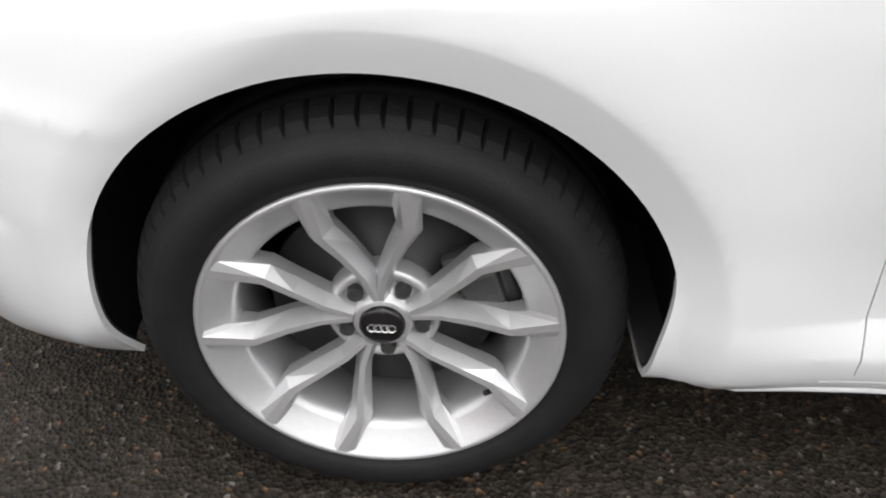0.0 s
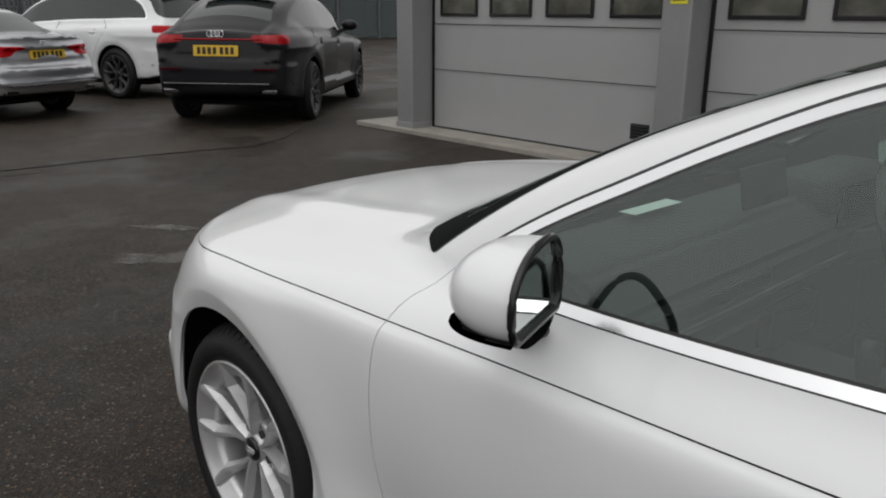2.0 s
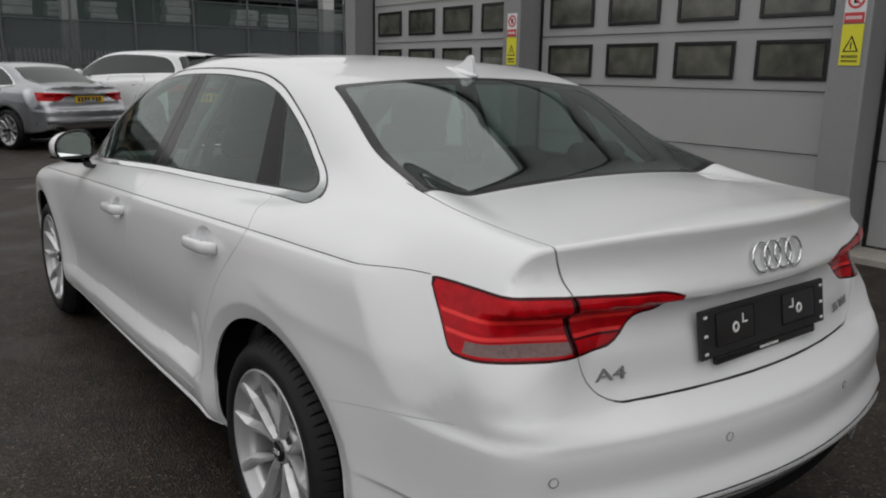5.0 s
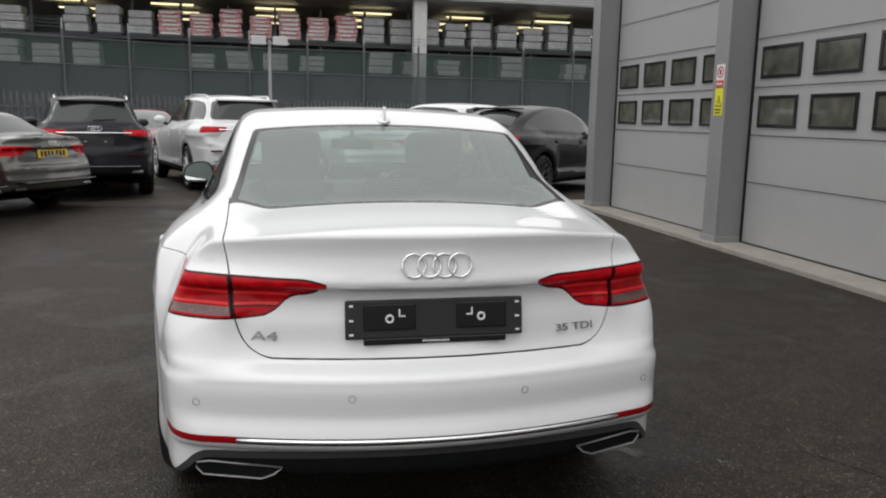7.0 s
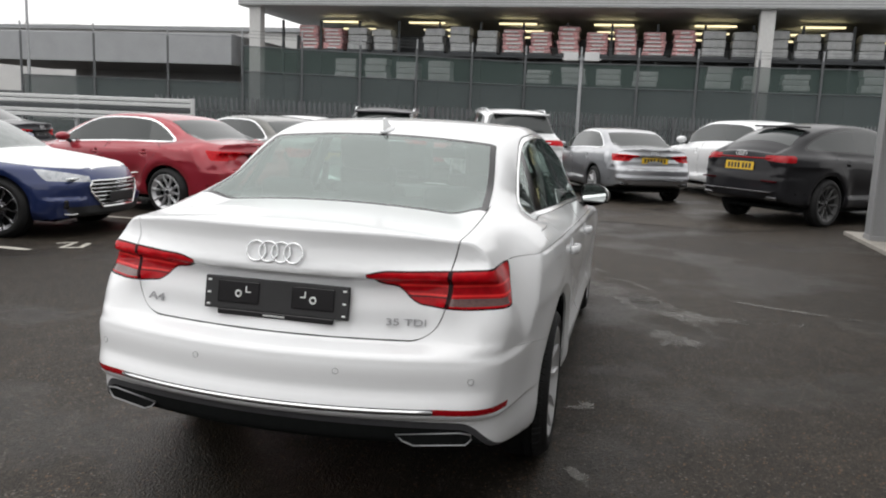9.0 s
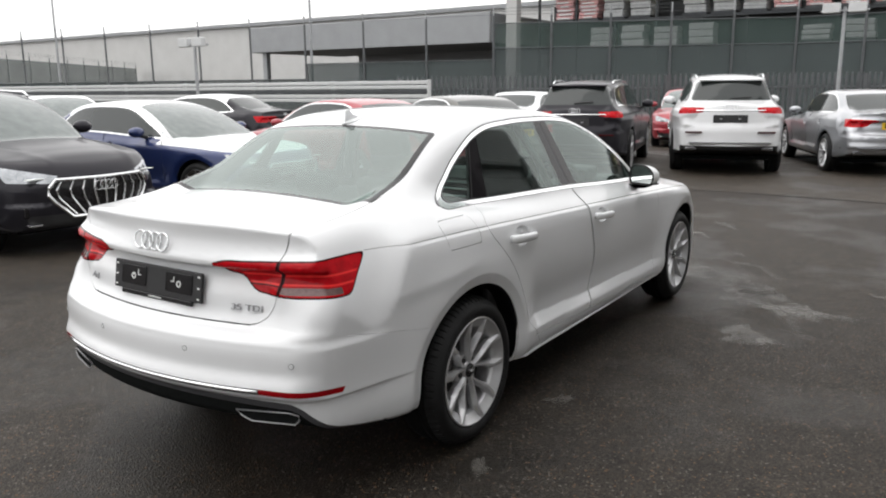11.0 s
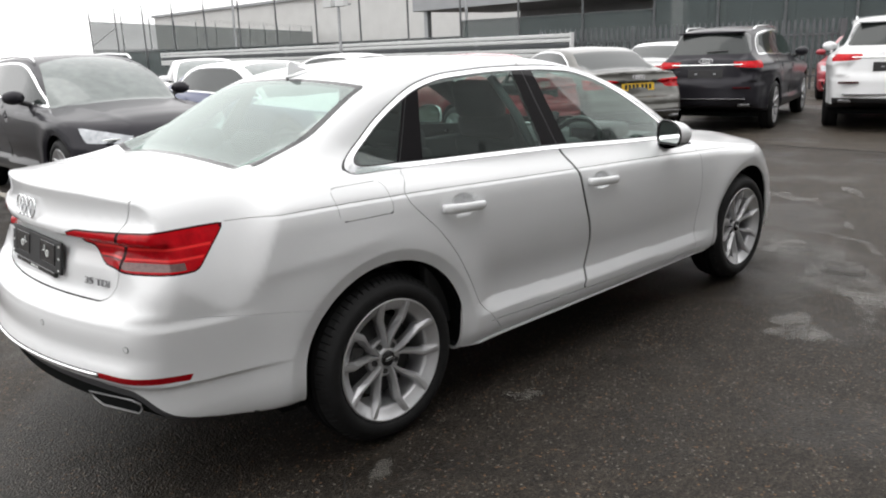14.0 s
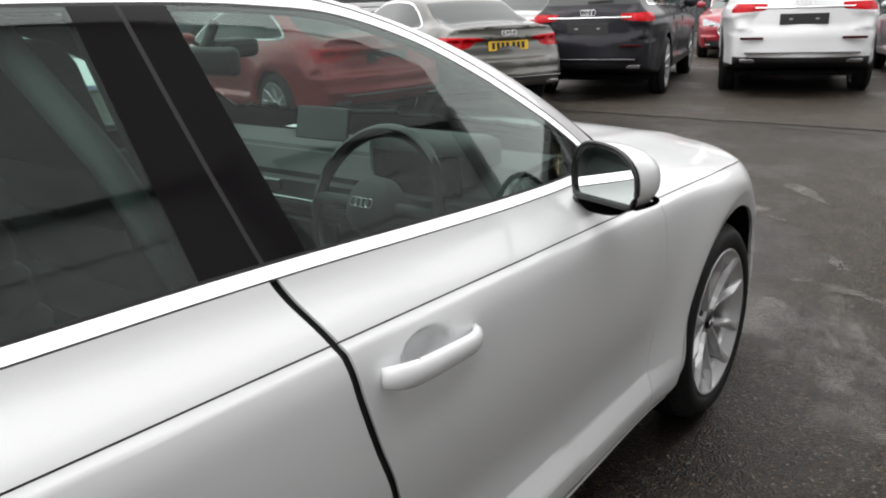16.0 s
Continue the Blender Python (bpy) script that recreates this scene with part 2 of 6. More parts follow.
def box(bm, lo, hi, bevel=0.0, m=None):
    """A box between two corners, with eased edges."""
    c = [(a + b) / 2 for a, b in zip(lo, hi)]
    s = [abs(b - a) for a, b in zip(lo, hi)]
    t = Matrix.Translation(c) @ Matrix.Diagonal((*s, 1))
    vs = bmesh.ops.create_cube(bm, size=1, matrix=(m @ t) if m is not None else t)["verts"]
    if bevel:
        es = {e for v in vs for e in v.link_edges}
        bmesh.ops.bevel(bm, geom=list(es), offset=bevel, segments=2, affect="EDGES", profile=0.5)
    return bm


def boxed(lo, hi, bevel=0.0, m=None):
    return box(bmesh.new(), lo, hi, bevel, m)


def rod(bm, a, b, r, n=10, r2=None):
    a, b = Vector(a), Vector(b)
    d = b - a
    t = Matrix.Translation((a + b) / 2) @ d.to_track_quat("Z", "Y").to_matrix().to_4x4()
    bmesh.ops.create_cone(bm, cap_ends=True, segments=n, radius1=r, radius2=r if r2 is None else r2, depth=d.length, matrix=t)
    return bm


def lathe(bm, profile, n=48, closed=False, m=None):
    """Turns (radius, depth) points about the local y axis."""
    rings = []
    for k in range(n):
        a = 2 * math.pi * k / n
        ring = []
        for r, y in profile:
            p = Vector((r * math.cos(a), y, r * math.sin(a)))
            ring.append(bm.verts.new(m @ p if m is not None else p))
        rings.append(ring)
    cnt = len(profile)
    for k in range(n):
        q = rings[(k + 1) % n]
        for i in range(cnt if closed else cnt - 1):
            j = (i + 1) % cnt
            bm.faces.new((rings[k][i], rings[k][j], q[j], q[i]))
    return bm


def sweep(bm, pts, r, n=8, closed=False, flat=1.0):
    """A tube of radius r along points; flat squeezes its height."""
    pts = [Vector(p) for p in pts]
    rings = []
    cnt = len(pts)
    for i, p in enumerate(pts):
        a = pts[(i - 1) % cnt] if (i or closed) else p
        b = pts[(i + 1) % cnt] if (i < cnt - 1 or closed) else p
        t = (b - a).normalized()
        up = Vector((0, 0, 1)) if abs(t.z) < 0.95 else Vector((1, 0, 0))
        s = t.cross(up).normalized()
        u = s.cross(t)
        rr = r[i] if isinstance(r, (list, tuple)) else r
        rings.append([bm.verts.new(p + s * rr * math.cos(2 * math.pi * k / n) + u * rr * flat * math.sin(2 * math.pi * k / n)) for k in range(n)])
    for i in range(cnt if closed else cnt - 1):
        a, b = rings[i], rings[(i + 1) % cnt]
        for k in range(n):
            bm.faces.new((a[k], a[(k + 1) % n], b[(k + 1) % n], b[k]))
    if not closed:
        bm.faces.new(rings[0][::-1])
        bm.faces.new(rings[-1])
    return bm


def prism(bm, outline, d0, d1, m=None, axis="y"):
    """A polygon given in two coordinates, drawn out from d0 to d1 along an axis."""
    def place(a, b, d):
        p = {"y": Vector((a, d, b)), "x": Vector((d, a, b)), "z": Vector((a, b, d))}[axis]
        return m @ p if m is not None else p
    lo = [bm.verts.new(place(a, b, d0)) for a, b in outline]
    hi = [bm.verts.new(place(a, b, d1)) for a, b in outline]
    n = len(outline)
    for i in range(n):
        bm.faces.new((lo[i], lo[(i + 1) % n], hi[(i + 1) % n], hi[i]))
    bm.faces.new(lo[::-1])
    bm.faces.new(hi)
    bmesh.ops.recalc_face_normals(bm, faces=bm.faces[:])
    return bm


def text_bars(bm, x0, x1, z0, z1, count, place):
    """Plain upright bars that stand for unreadable characters."""
    w = (x1 - x0) / count
    for i in range(count):
        box(bm, (0, 0, 0), (w * 0.62, z1 - z0, 0.002), 0, place @ Matrix.Translation((x0 + i * w, z0, 0)))
    return bm


def lettering(name, text, size, m, material, parent, depth=0.002, wide=1.0):
    """Raised letters in the built-in font."""
    cu = bpy.data.curves.new(name, "FONT")
    cu.body, cu.size, cu.extrude, cu.align_x = text, size, depth, "CENTER"
    ob = bpy.data.objects.new(name, cu)
    me = bpy.data.meshes.new_from_object(ob)
    bpy.data.objects.remove(ob)
    me.transform(m @ Matrix.Diagonal((wide, 1, 1, 1)))
    me.materials.append(M[material])
    o = new(name, me)
    o.parent = parent
    return o

# ---- car bodies: one smooth skin, cut into its panels ----


def spl(xs, ys, x):
    """A smooth curve through a few points, flat beyond its ends."""
    xs, ys = np.asarray(xs, float), np.asarray(ys, float)
    d = np.diff(ys) / np.diff(xs)
    t = np.empty_like(ys)
    t[0], t[-1] = d[0], d[-1]
    h = np.diff(xs)
    t[1:-1] = (d[:-1] * h[1:] + d[1:] * h[:-1]) / (h[1:] + h[:-1])
    x = np.clip(x, xs[0], xs[-1])
    i = np.clip(np.searchsorted(xs, x) - 1, 0, len(h) - 1)
    u = (x - xs[i]) / h[i]
    return ((1 + 2 * u) * (1 - u) ** 2 * ys[i] + u * (1 - u) ** 2 * h[i] * t[i]
            + u * u * (3 - 2 * u) * ys[i + 1] + u * u * (u - 1) * h[i] * t[i + 1])


def smax(a, b, r):
    h = np.maximum(r - np.abs(a - b), 0) / r
    return np.maximum(a, b) + h * h * r / 4


def smin(a, b, r):
    return -smax(-a, -b, r)


def step(a, b, x):
    u = np.clip((x - a) / (b - a), 0, 1)
    return u * u * (3 - 2 * u)


SALOON = dict(
    roof=((-1.5, -1.05, -0.8, -0.5, -0.2, 0.0, 0.2, 0.5, 0.8, 1.05, 1.25, 1.5, 1.75, 1.98, 2.3), (0.73, 0.968, 1.10, 1.242, 1.345, 1.392, 1.418, 1.43, 1.42, 1.392, 1.342, 1.225, 1.095, 0.97, 0.80)),
    deck=((-2.32, -2.22, -2.05, -1.75, -1.4, -1.0, -0.7, 0.0, 1.0, 1.7, 2.0, 2.2, 2.29, 2.42), (0.66, 0.735, 0.81, 0.875, 0.92, 0.965, 0.985, 1.02, 1.06, 1.088, 1.082, 1.07, 1.066, 1.03)),
    rear=((0.14, 0.25, 0.35, 0.432, 0.452, 0.462, 0.56, 0.64, 0.662, 0.700, 0.716, 0.80, 0.882, 0.891, 0.904, 0.914, 0.95, 1.00, 1.045, 1.12), (2.27, 2.36, 2.405, 2.418, 2.424, 2.438, 2.436, 2.433, 2.426, 2.362, 2.352, 2.334, 2.312, 2.314, 2.347, 2.350, 2.340, 2.329, 2.333, 2.345)),
    pillar=((-0.80, -0.735, -0.67, -0.56, -0.47, -0.32, -0.17, 0.0, 0.14, 0.41, 0.7, 0.94, 1.05, 1.13, 1.26, 1.37, 1.45, 1.505), (0.925, 0.972, 1.020, 1.090, 1.140, 1.222, 1.293, 1.343, 1.358, 1.368, 1.364, 1.341, 1.309, 1.272, 1.197, 1.117, 1.066, 1.035)),
    crown=0.022, bow=0.13,
    suv=False)
ESTATE = dict(
    roof=((-1.5, -1.05, -0.8, -0.5, -0.2, 0.0, 0.2, 0.5, 1.1, 1.6, 1.95, 2.12, 2.25, 2.36), (0.73, 0.968, 1.10, 1.242, 1.345, 1.392, 1.418, 1.43, 1.43, 1.41, 1.38, 1.33, 1.12, 0.9)),
    deck=((-2.32, -2.22, -2.05, -1.75, -1.4, -1.0, -0.7, 0.0, 1.0, 2.42), (0.66, 0.745, 0.83, 0.89, 0.93, 0.97, 0.99, 1.02, 1.03, 1.0)),
    rear=((0.14, 0.25, 0.35, 0.46, 0.56, 0.64, 0.69, 0.73, 0.80, 0.88, 0.95, 1.01, 1.05, 1.12), (2.27, 2.35, 2.41, 2.435, 2.434, 2.43, 2.415, 2.395, 2.385, 2.375, 2.36, 2.34, 2.32, 2.30)),
    pillar=((-0.84, -0.62, -0.38, -0.11, 0.14, 0.41, 0.9, 1.4, 1.68, 1.8, 1.88, 1.95), (0.955, 1.075, 1.20, 1.298, 1.348, 1.366, 1.362, 1.34, 1.29, 1.22, 1.13, 1.02)),
    suv=True)
COUPE = dict(ESTATE, roof=((-1.5, -1.05, -0.8, -0.5, -0.2, 0.0, 0.2, 0.5, 1.0, 1.4, 1.75, 2.05, 2.25, 2.36), (0.73, 0.968, 1.10, 1.242, 1.345, 1.392, 1.415, 1.425, 1.405, 1.35, 1.25, 1.11, 1.0, 0.9)),
             pillar=((-0.84, -0.62, -0.38, -0.11, 0.14, 0.41, 0.9, 1.25, 1.5, 1.65, 1.75, 1.85), (0.955, 1.075, 1.20, 1.298, 1.348, 1.362, 1.345, 1.29, 1.22, 1.16, 1.11, 1.05)), coupe=True)
HUB_X, HUB_Z, ARCH = 1.41, 0.325, 0.382


def crease_z(x):
    return spl((-2.1, -1.8, -1.5, -0.8, 0.25, 0.8, 1.3, 1.65, 2.05, 2.4), (0.762, 0.790, 0.821, 0.863, 0.907, 0.927, 0.945, 0.950, 0.942, 0.938), x)


def cup(x, z, hx, hz):
    """How far out of a handle's finger recess a place lies: 1 at its rim."""
    return np.abs((x - hx) / 0.060) ** 2.2 + np.abs((z - hz) / 0.036) ** 2.2


def side_w(x, z):
    """Half width of the flank at a place along the car and a height."""
    zc = crease_z(x)
    t = np.where(z < 0.5, z, np.where(z < zc, 0.5 + (z - 0.5) / (zc - 0.5) * 0.4, 0.9 + z - zc))
    w = spl((0.12, 0.18, 0.24, 0.30, 0.36, 0.42, 0.50, 0.60, 0.72, 0.81, 0.87, 0.90, 0.94, 1.0, 1.06, 1.2),
            (0.74, 0.80, 0.846, 0.880, 0.890, 0.889, 0.888, 0.893, 0.897, 0.893, 0.883, 0.871, 0.846, 0.806, 0.77, 0.68), t)
    under = np.maximum(zc - z, 0)
    w = w + 0.006 * step(0.0, 0.015, under) * np.exp(-(under / 0.11) ** 2) * step(-1.9, -1.6, x) * (1 - step(1.7, 1.95, x))
    hollow = step(-1.02, -0.75, x) * (1 - step(0.82, 1.02, x)) * (0.6 + 0.25 * (x + 0.8))
    zk = 0.405 + 0.02 * (x + 0.8)
    w = w - 0.036 * hollow * np.where(z > zk, np.exp(-(np.maximum(z - zk, 0) / 0.16) ** 2), np.clip(1 - (zk - z) / 0.055, 0, 1))
    w = w - 0.026 * step(1.35, 1.75, x) * step(0.005, 0.09, z - zc)
    plan = spl((-2.3, -2.1, -1.9, -1.65, -1.41, -0.9, 0.0, 0.8, 1.41, 1.75, 2.0, 2.2, 2.45), (-0.19, -0.11, -0.055, -0.018, -0.004, 0.0, 0.002, -0.006, -0.02, -0.045, -0.085, -0.135, -0.22), x)
    w = w + plan
    for hx in (-HUB_X, HUB_X):
        r = np.hypot(x - hx, (z - HUB_Z))
        w = w + (0.014 * np.exp(-(np.maximum(r - 0.431, 0) / 0.11) ** 2) - 0.32 * 0.0018 * np.log1p(np.exp(np.clip((0.431 - r) / 0.0018, -30, 30)))) * step(0.15, 0.30, z) * (r > 0.25)
    for hx in (0.115, 1.027):
        hz = crease_z(x) - 0.066
        w = w - 0.022 * (1 - step(0.25, 1.35, cup(x, z, hx, hz)))
    low = step(1.85, 2.15, x) * (1 - step(0.636, 0.668, z)) * step(0.2, 0.3, z)
    foot = step(1.78, 2.05, x) * (1 - step(0.446, 0.462, z)) * step(0.2, 0.3, z)
    return w + 0.011 * low - 0.010 * foot


def deck_drop(car, x, w):
    """How far the boot's top falls away towards its sides."""
    if car["suv"]:
        return 0.07 * (w / 0.75) ** 2
    return 0.045 * (w / 0.66) ** 2 + 9.0 * np.maximum(0, w - 0.615) ** 2 * step(1.75, 2.05, x)


def skin(car):
    def field(x, w, z):
        side = w - side_w(x, z)
        deck = spl(*car["deck"], x)
        crown = 0.075 * (w / 0.8) ** 2.2 * (1 - step(1.2, 1.7, x)) + deck_drop(car, x, w) * step(1.2, 1.7, x)
        ridge = 0.007 * np.exp(-((w - (0.50 + 0.10 * (x + 1.4))) / 0.06) ** 2) * (1 - step(-1.2, -0.8, x))
        top = z - (deck - crown + ridge)
        nose = -2.29 + (0.10 + 1.0 * w ** 2) * np.maximum(0, z - 0.62) + 0.42 * w ** 2 + 2.0 * np.maximum(0, w - 0.58) ** 2 - x
        nose = nose + 0.030 * step(0.55, 0.66, z) * step(0.40, 0.62, w) - 0.054 * (1 - step(0.438, 0.476, z)) * (0.25 + 0.75 * step(0.24, 0.42, z)) * step(0.42, 0.64, w) * (1 - step(-2.0, -1.84, x))
        tail = x - (spl(*car["rear"], z) - (0.27 + 0.06 * step(0.925, 0.97, z)) * w ** 2 + 0.045 * step(0.46, 0.72, w) * step(0.66, 0.70, z) * (1 - step(0.72, 0.84, z)))
        floor = 0.205 + (0.059 - 0.009 * x) * step(-1.27, -1.14, x) * (1 - step(1.14, 1.27, x)) + 0.075 * step(1.5, 1.85, x) + 0.07 * step(1.85, 2.35, x) + 0.03 * step(1.9, 2.2, -x) - z
        body = smax(smax(side, top, 0.05 - (0.0 if car["suv"] else 0.025) * step(1.8, 2.05, x)), floor, 0.014)
        body = smax(smax(body, nose, 0.12 - 0.06 * (1 - step(0.47, 0.60, z))), tail, 0.07 - (0.045 if car["suv"] else 0.056) * step(0.90, 0.97, z))
        bend = np.tanh((x - 0.45) / 0.45)
        roof = z - (spl(*car["roof"], x + np.where(bend < 0, 0.13, car.get("bow", 0.24)) * w ** 2 * bend) - car.get("crown", 0.035) * (w / 0.55) ** 2)
        plan = (0.10 if car["suv"] else 0.075) * (np.maximum(0, -0.15 - x) / 0.6) ** 2 + (0.11 if not car["suv"] else 0.06) * (np.maximum(0, x - 0.55) / 0.95) ** 2
        cabin_side = w - (0.798 - 0.50 * (z - 1.0) - plan)
        cabin = smax(smax(roof, cabin_side, 0.075), 0.90 - z, 0.02)
        if car["suv"]:
            cabin = smax(cabin, tail, 0.05)
        blend = 0.03 + 0.16 * step(1.1, 1.7, x) * step(0.45, 0.6, w)
        return smin(body, cabin, blend)
    return field


def grad(field, p, eps=2e-3):
    x, y, z = p.T
    w = np.abs(y)
    s = np.where(y < 0, -1.0, 1.0)
    f = field(x, w, z)
    g = np.stack([(field(x + eps, w, z) - f) / eps, s * (field(x, w + eps, z) - f) / eps, (field(x, w, z + eps) - f) / eps], 1)
    return f, g


def settle(field, p, rounds=4, limit=0.02):
    for _ in range(rounds):
        f, g = grad(field, p)
        move = g * (f / np.maximum((g * g).sum(1), 1e-6))[:, None]
        n = np.linalg.norm(move, axis=1)
        p = p - move * np.minimum(1, limit / np.maximum(n, 1e-9))[:, None]
    return p


def nets(field, h):
    """A quad mesh of the zero surface of a field on a grid of step h."""
    lo, hi = np.array((-2.45, -1.05, 0.10)), np.array((2.6, 1.05, 1.55))
    n = np.ceil((hi - lo) / h).astype(int) // 2 * 2 + 1
    ax = [lo[0] + h * np.arange(n[0]), (np.arange(n[1]) - n[1] // 2) * h, lo[2] + h * np.arange(n[2])]
    gx, gy, gz = np.meshgrid(*ax, indexing="ij")
    v = field(gx.ravel(), np.abs(gy).ravel(), gz.ravel()).reshape(gx.shape)
    corner = [(i, j, k) for i in (0, 1) for j in (0, 1) for k in (0, 1)]
    m = [s - 1 for s in v.shape]
    cut_at = lambda c, a: a[c[0]:c[0] + m[0], c[1]:c[1] + m[1], c[2]:c[2] + m[2]]
    total, count = np.zeros((*m, 3)), np.zeros(m)
    for a in corner:
        for k in range(3):
            if a[k]:
                continue
            b = list(a)
            b[k] = 1
            va, vb = cut_at(a, v), cut_at(b, v)
            hit = (va < 0) != (vb < 0)
            u = np.where(hit, va / np.where(hit, va - vb, 1), 0)
            for c in range(3):
                total[..., c] += hit * (a[c] + (u if c == k else 0))
            count += hit
    active = count > 0
    ident = np.full(m, -1)
    ident[active] = np.arange(active.sum())
    cell = np.argwhere(active)
    base = np.stack([ax[0][cell[:, 0]], ax[1][cell[:, 1]], ax[2][cell[:, 2]]], 1)
    pts = base + h * total[active] / count[active][:, None]
    quads = []
    for k in range(3):
        i, j = (k + 1) % 3, (k + 2) % 3
        a = [slice(None)] * 3
        b = [slice(None)] * 3
        a[k], b[k] = slice(0, -1), slice(1, None)
        hit = np.argwhere((v[tuple(a)] < 0) != (v[tuple(b)] < 0))
        hit = hit[(hit[:, i] > 0) & (hit[:, j] > 0) & (hit[:, i] < m[i]) & (hit[:, j] < m[j]) & (hit[:, k] < m[k])]
        e = np.eye(3, dtype=int)
        q = np.stack([ident[tuple((hit - o).T)] for o in (e[i] * 0, e[i], e[i] + e[j], e[j])], 1)
        inside = v[tuple(hit.T)] < 0
        q[~inside] = q[~inside][:, ::-1]
        quads.append(q)
    q = np.concatenate(quads)
    return pts, q[(q >= 0).all(1)]


def cut(bm, field, mask=None):
    """Splits the faces of a skin along the zero line of a field of (x, half width, z, side)."""
    co = np.array([v.co[:] for v in bm.verts])
    w, s = np.abs(co[:, 1]), np.sign(co[:, 1])
    val = field(co[:, 0], w, co[:, 2], s)
    val = np.where(np.abs(val) < 1e-6, 1e-6, val)
    ok = np.ones(len(val), bool) if mask is None else mask(co[:, 0], w, co[:, 2], s)
    val, ok = val.tolist(), ok.tolist()
    bm.verts.index_update()
    made = set()
    for e in bm.edges[:]:
        a, b = e.verts
        ia, ib = a.index, b.index
        if ok[ia] and ok[ib] and (val[ia] < 0) != (val[ib] < 0):
            _, nv = bmesh.utils.edge_split(e, a, val[ia] / (val[ia] - val[ib]))
            made.add(nv)
    faces = {f for v in made for f in v.link_faces}
    for f in faces:
        vs = [v for v in f.verts if v in made]
        if len(vs) == 2:
            try:
                bmesh.utils.face_split(f, vs[0], vs[1])
            except ValueError:
                pass
        elif len(vs) == 4:
            try:
                g, _ = bmesh.utils.face_split(f, vs[0], vs[1])
                for h in (f, g):
                    rest = [v for v in h.verts if v in vs[2:]]
                    if len(rest) == 2:
                        bmesh.utils.face_split(h, rest[0], rest[1])
            except ValueError:
                pass
    bm.verts.ensure_lookup_table()


def door_front(z):
    return spl((0.25, 0.42, 0.6, 0.75, 0.86, 0.905, 0.93, 1.0), (-0.80, -0.815, -0.836, -0.833, -0.818, -0.805, -0.788, -0.70), z)


def door_mid(z):
    return spl((0.30, 0.36, 0.45, 0.54, 0.64, 0.73, 0.82, 0.90, 1.0, 1.1, 1.36), (0.243, 0.228, 0.192, 0.180, 0.203, 0.238, 0.265, 0.281, 0.318, 0.337, 0.375), z)


def door_rear(z):
    return spl((0.28, 0.33, 0.36, 0.42, 0.55, 0.67, 0.80, 0.86, 0.93, 0.96, 0.99, 1.03, 1.3), (0.80, 0.845, 0.872, 0.932, 1.008, 1.078, 1.180, 1.243, 1.300, 1.296, 1.262, 1.210, 1.06), z)


def post_front(z):
    return 0.246 + 0.17 * (z - 1.01)


def post_seam(z):
    return door_mid(z) - 0.0035


def post_rear(z):
    return 0.420 + 0.06 * (z - 1.02)


def rear_post_front(z):
    return 1.105 - 0.37 * (z - 1.04)


def rear_post_rear(z):
    return 1.224 - 0.56 * (z - 1.04)


def sill_z(x):
    return 0.305 + 0.022 * (x + 0.8)


def belt_z(x):
    return spl((-0.9, -0.5, 0.0, 0.3, 0.8, 1.2, 1.6), (0.924, 0.952, 0.980, 0.997, 1.014, 1.021, 1.033), x)


def rbox(a, b, ca, cb, ha, hb, r):
    """Signed distance to a rounded box in two coordinates."""
    qa, qb = np.abs(a - ca) - ha + r, np.abs(b - cb) - hb + r
    return np.hypot(np.maximum(qa, 0), np.maximum(qb, 0)) + np.minimum(np.maximum(qa, qb), 0) - r


def lamp_field(x, w, z):
    up = spl((0.30, 0.35, 0.45, 0.60, 0.70, 0.80), (0.912, 0.927, 0.933, 0.939, 0.943, 0.945), w)
    down = spl((0.30, 0.35, 0.425, 0.445, 0.475, 0.52, 0.60, 0.80), (0.903, 0.882, 0.862, 0.842, 0.822, 0.813, 0.808, 0.810), w)
    f = smax(z - up, down - z, 0.012)
    f = smax(f, 1.960 + 0.95 * np.maximum(0, 0.945 - z) - x, 0.02)
    return np.maximum(f, 0.312 - w)


def suv_lamp_field(x, w, z):
    up = 0.958 + 0.02 * (w - 0.5)
    down = spl((0.36, 0.42, 0.5, 0.62, 0.9), (0.93, 0.892, 0.882, 0.874, 0.866), w)
    return np.maximum(smax(smax(z - up, down - z, 0.015), 2.08 + 0.5 * np.maximum(0, 0.955 - z) - x, 0.02), 0.40 - w)


def strip_z(x):
    """Lower edge of the bright strip and the reflectors on the rear bumper."""
    return 0.480 - 0.06 * np.maximum(0, 2.36 - x)


def valance(x, w, z):
    return smax(z - 0.456 + 0.03 * w ** 2, w - (0.685 + 0.85 * (0.43 - z)), 0.03)


def valance_mouth(x, w, z):
    return valance(x, w, z) + 0.024


def head_field(x, w, z):
    up = 0.685 + 0.24 * (w - 0.40)
    down = 0.625 + 0.05 * (w - 0.4)
    return np.maximum(smax(smax(z - up, down - z, 0.015), x + 1.782 + 1.02 * np.maximum(0, 0.775 - z), 0.012), 0.42 - w)


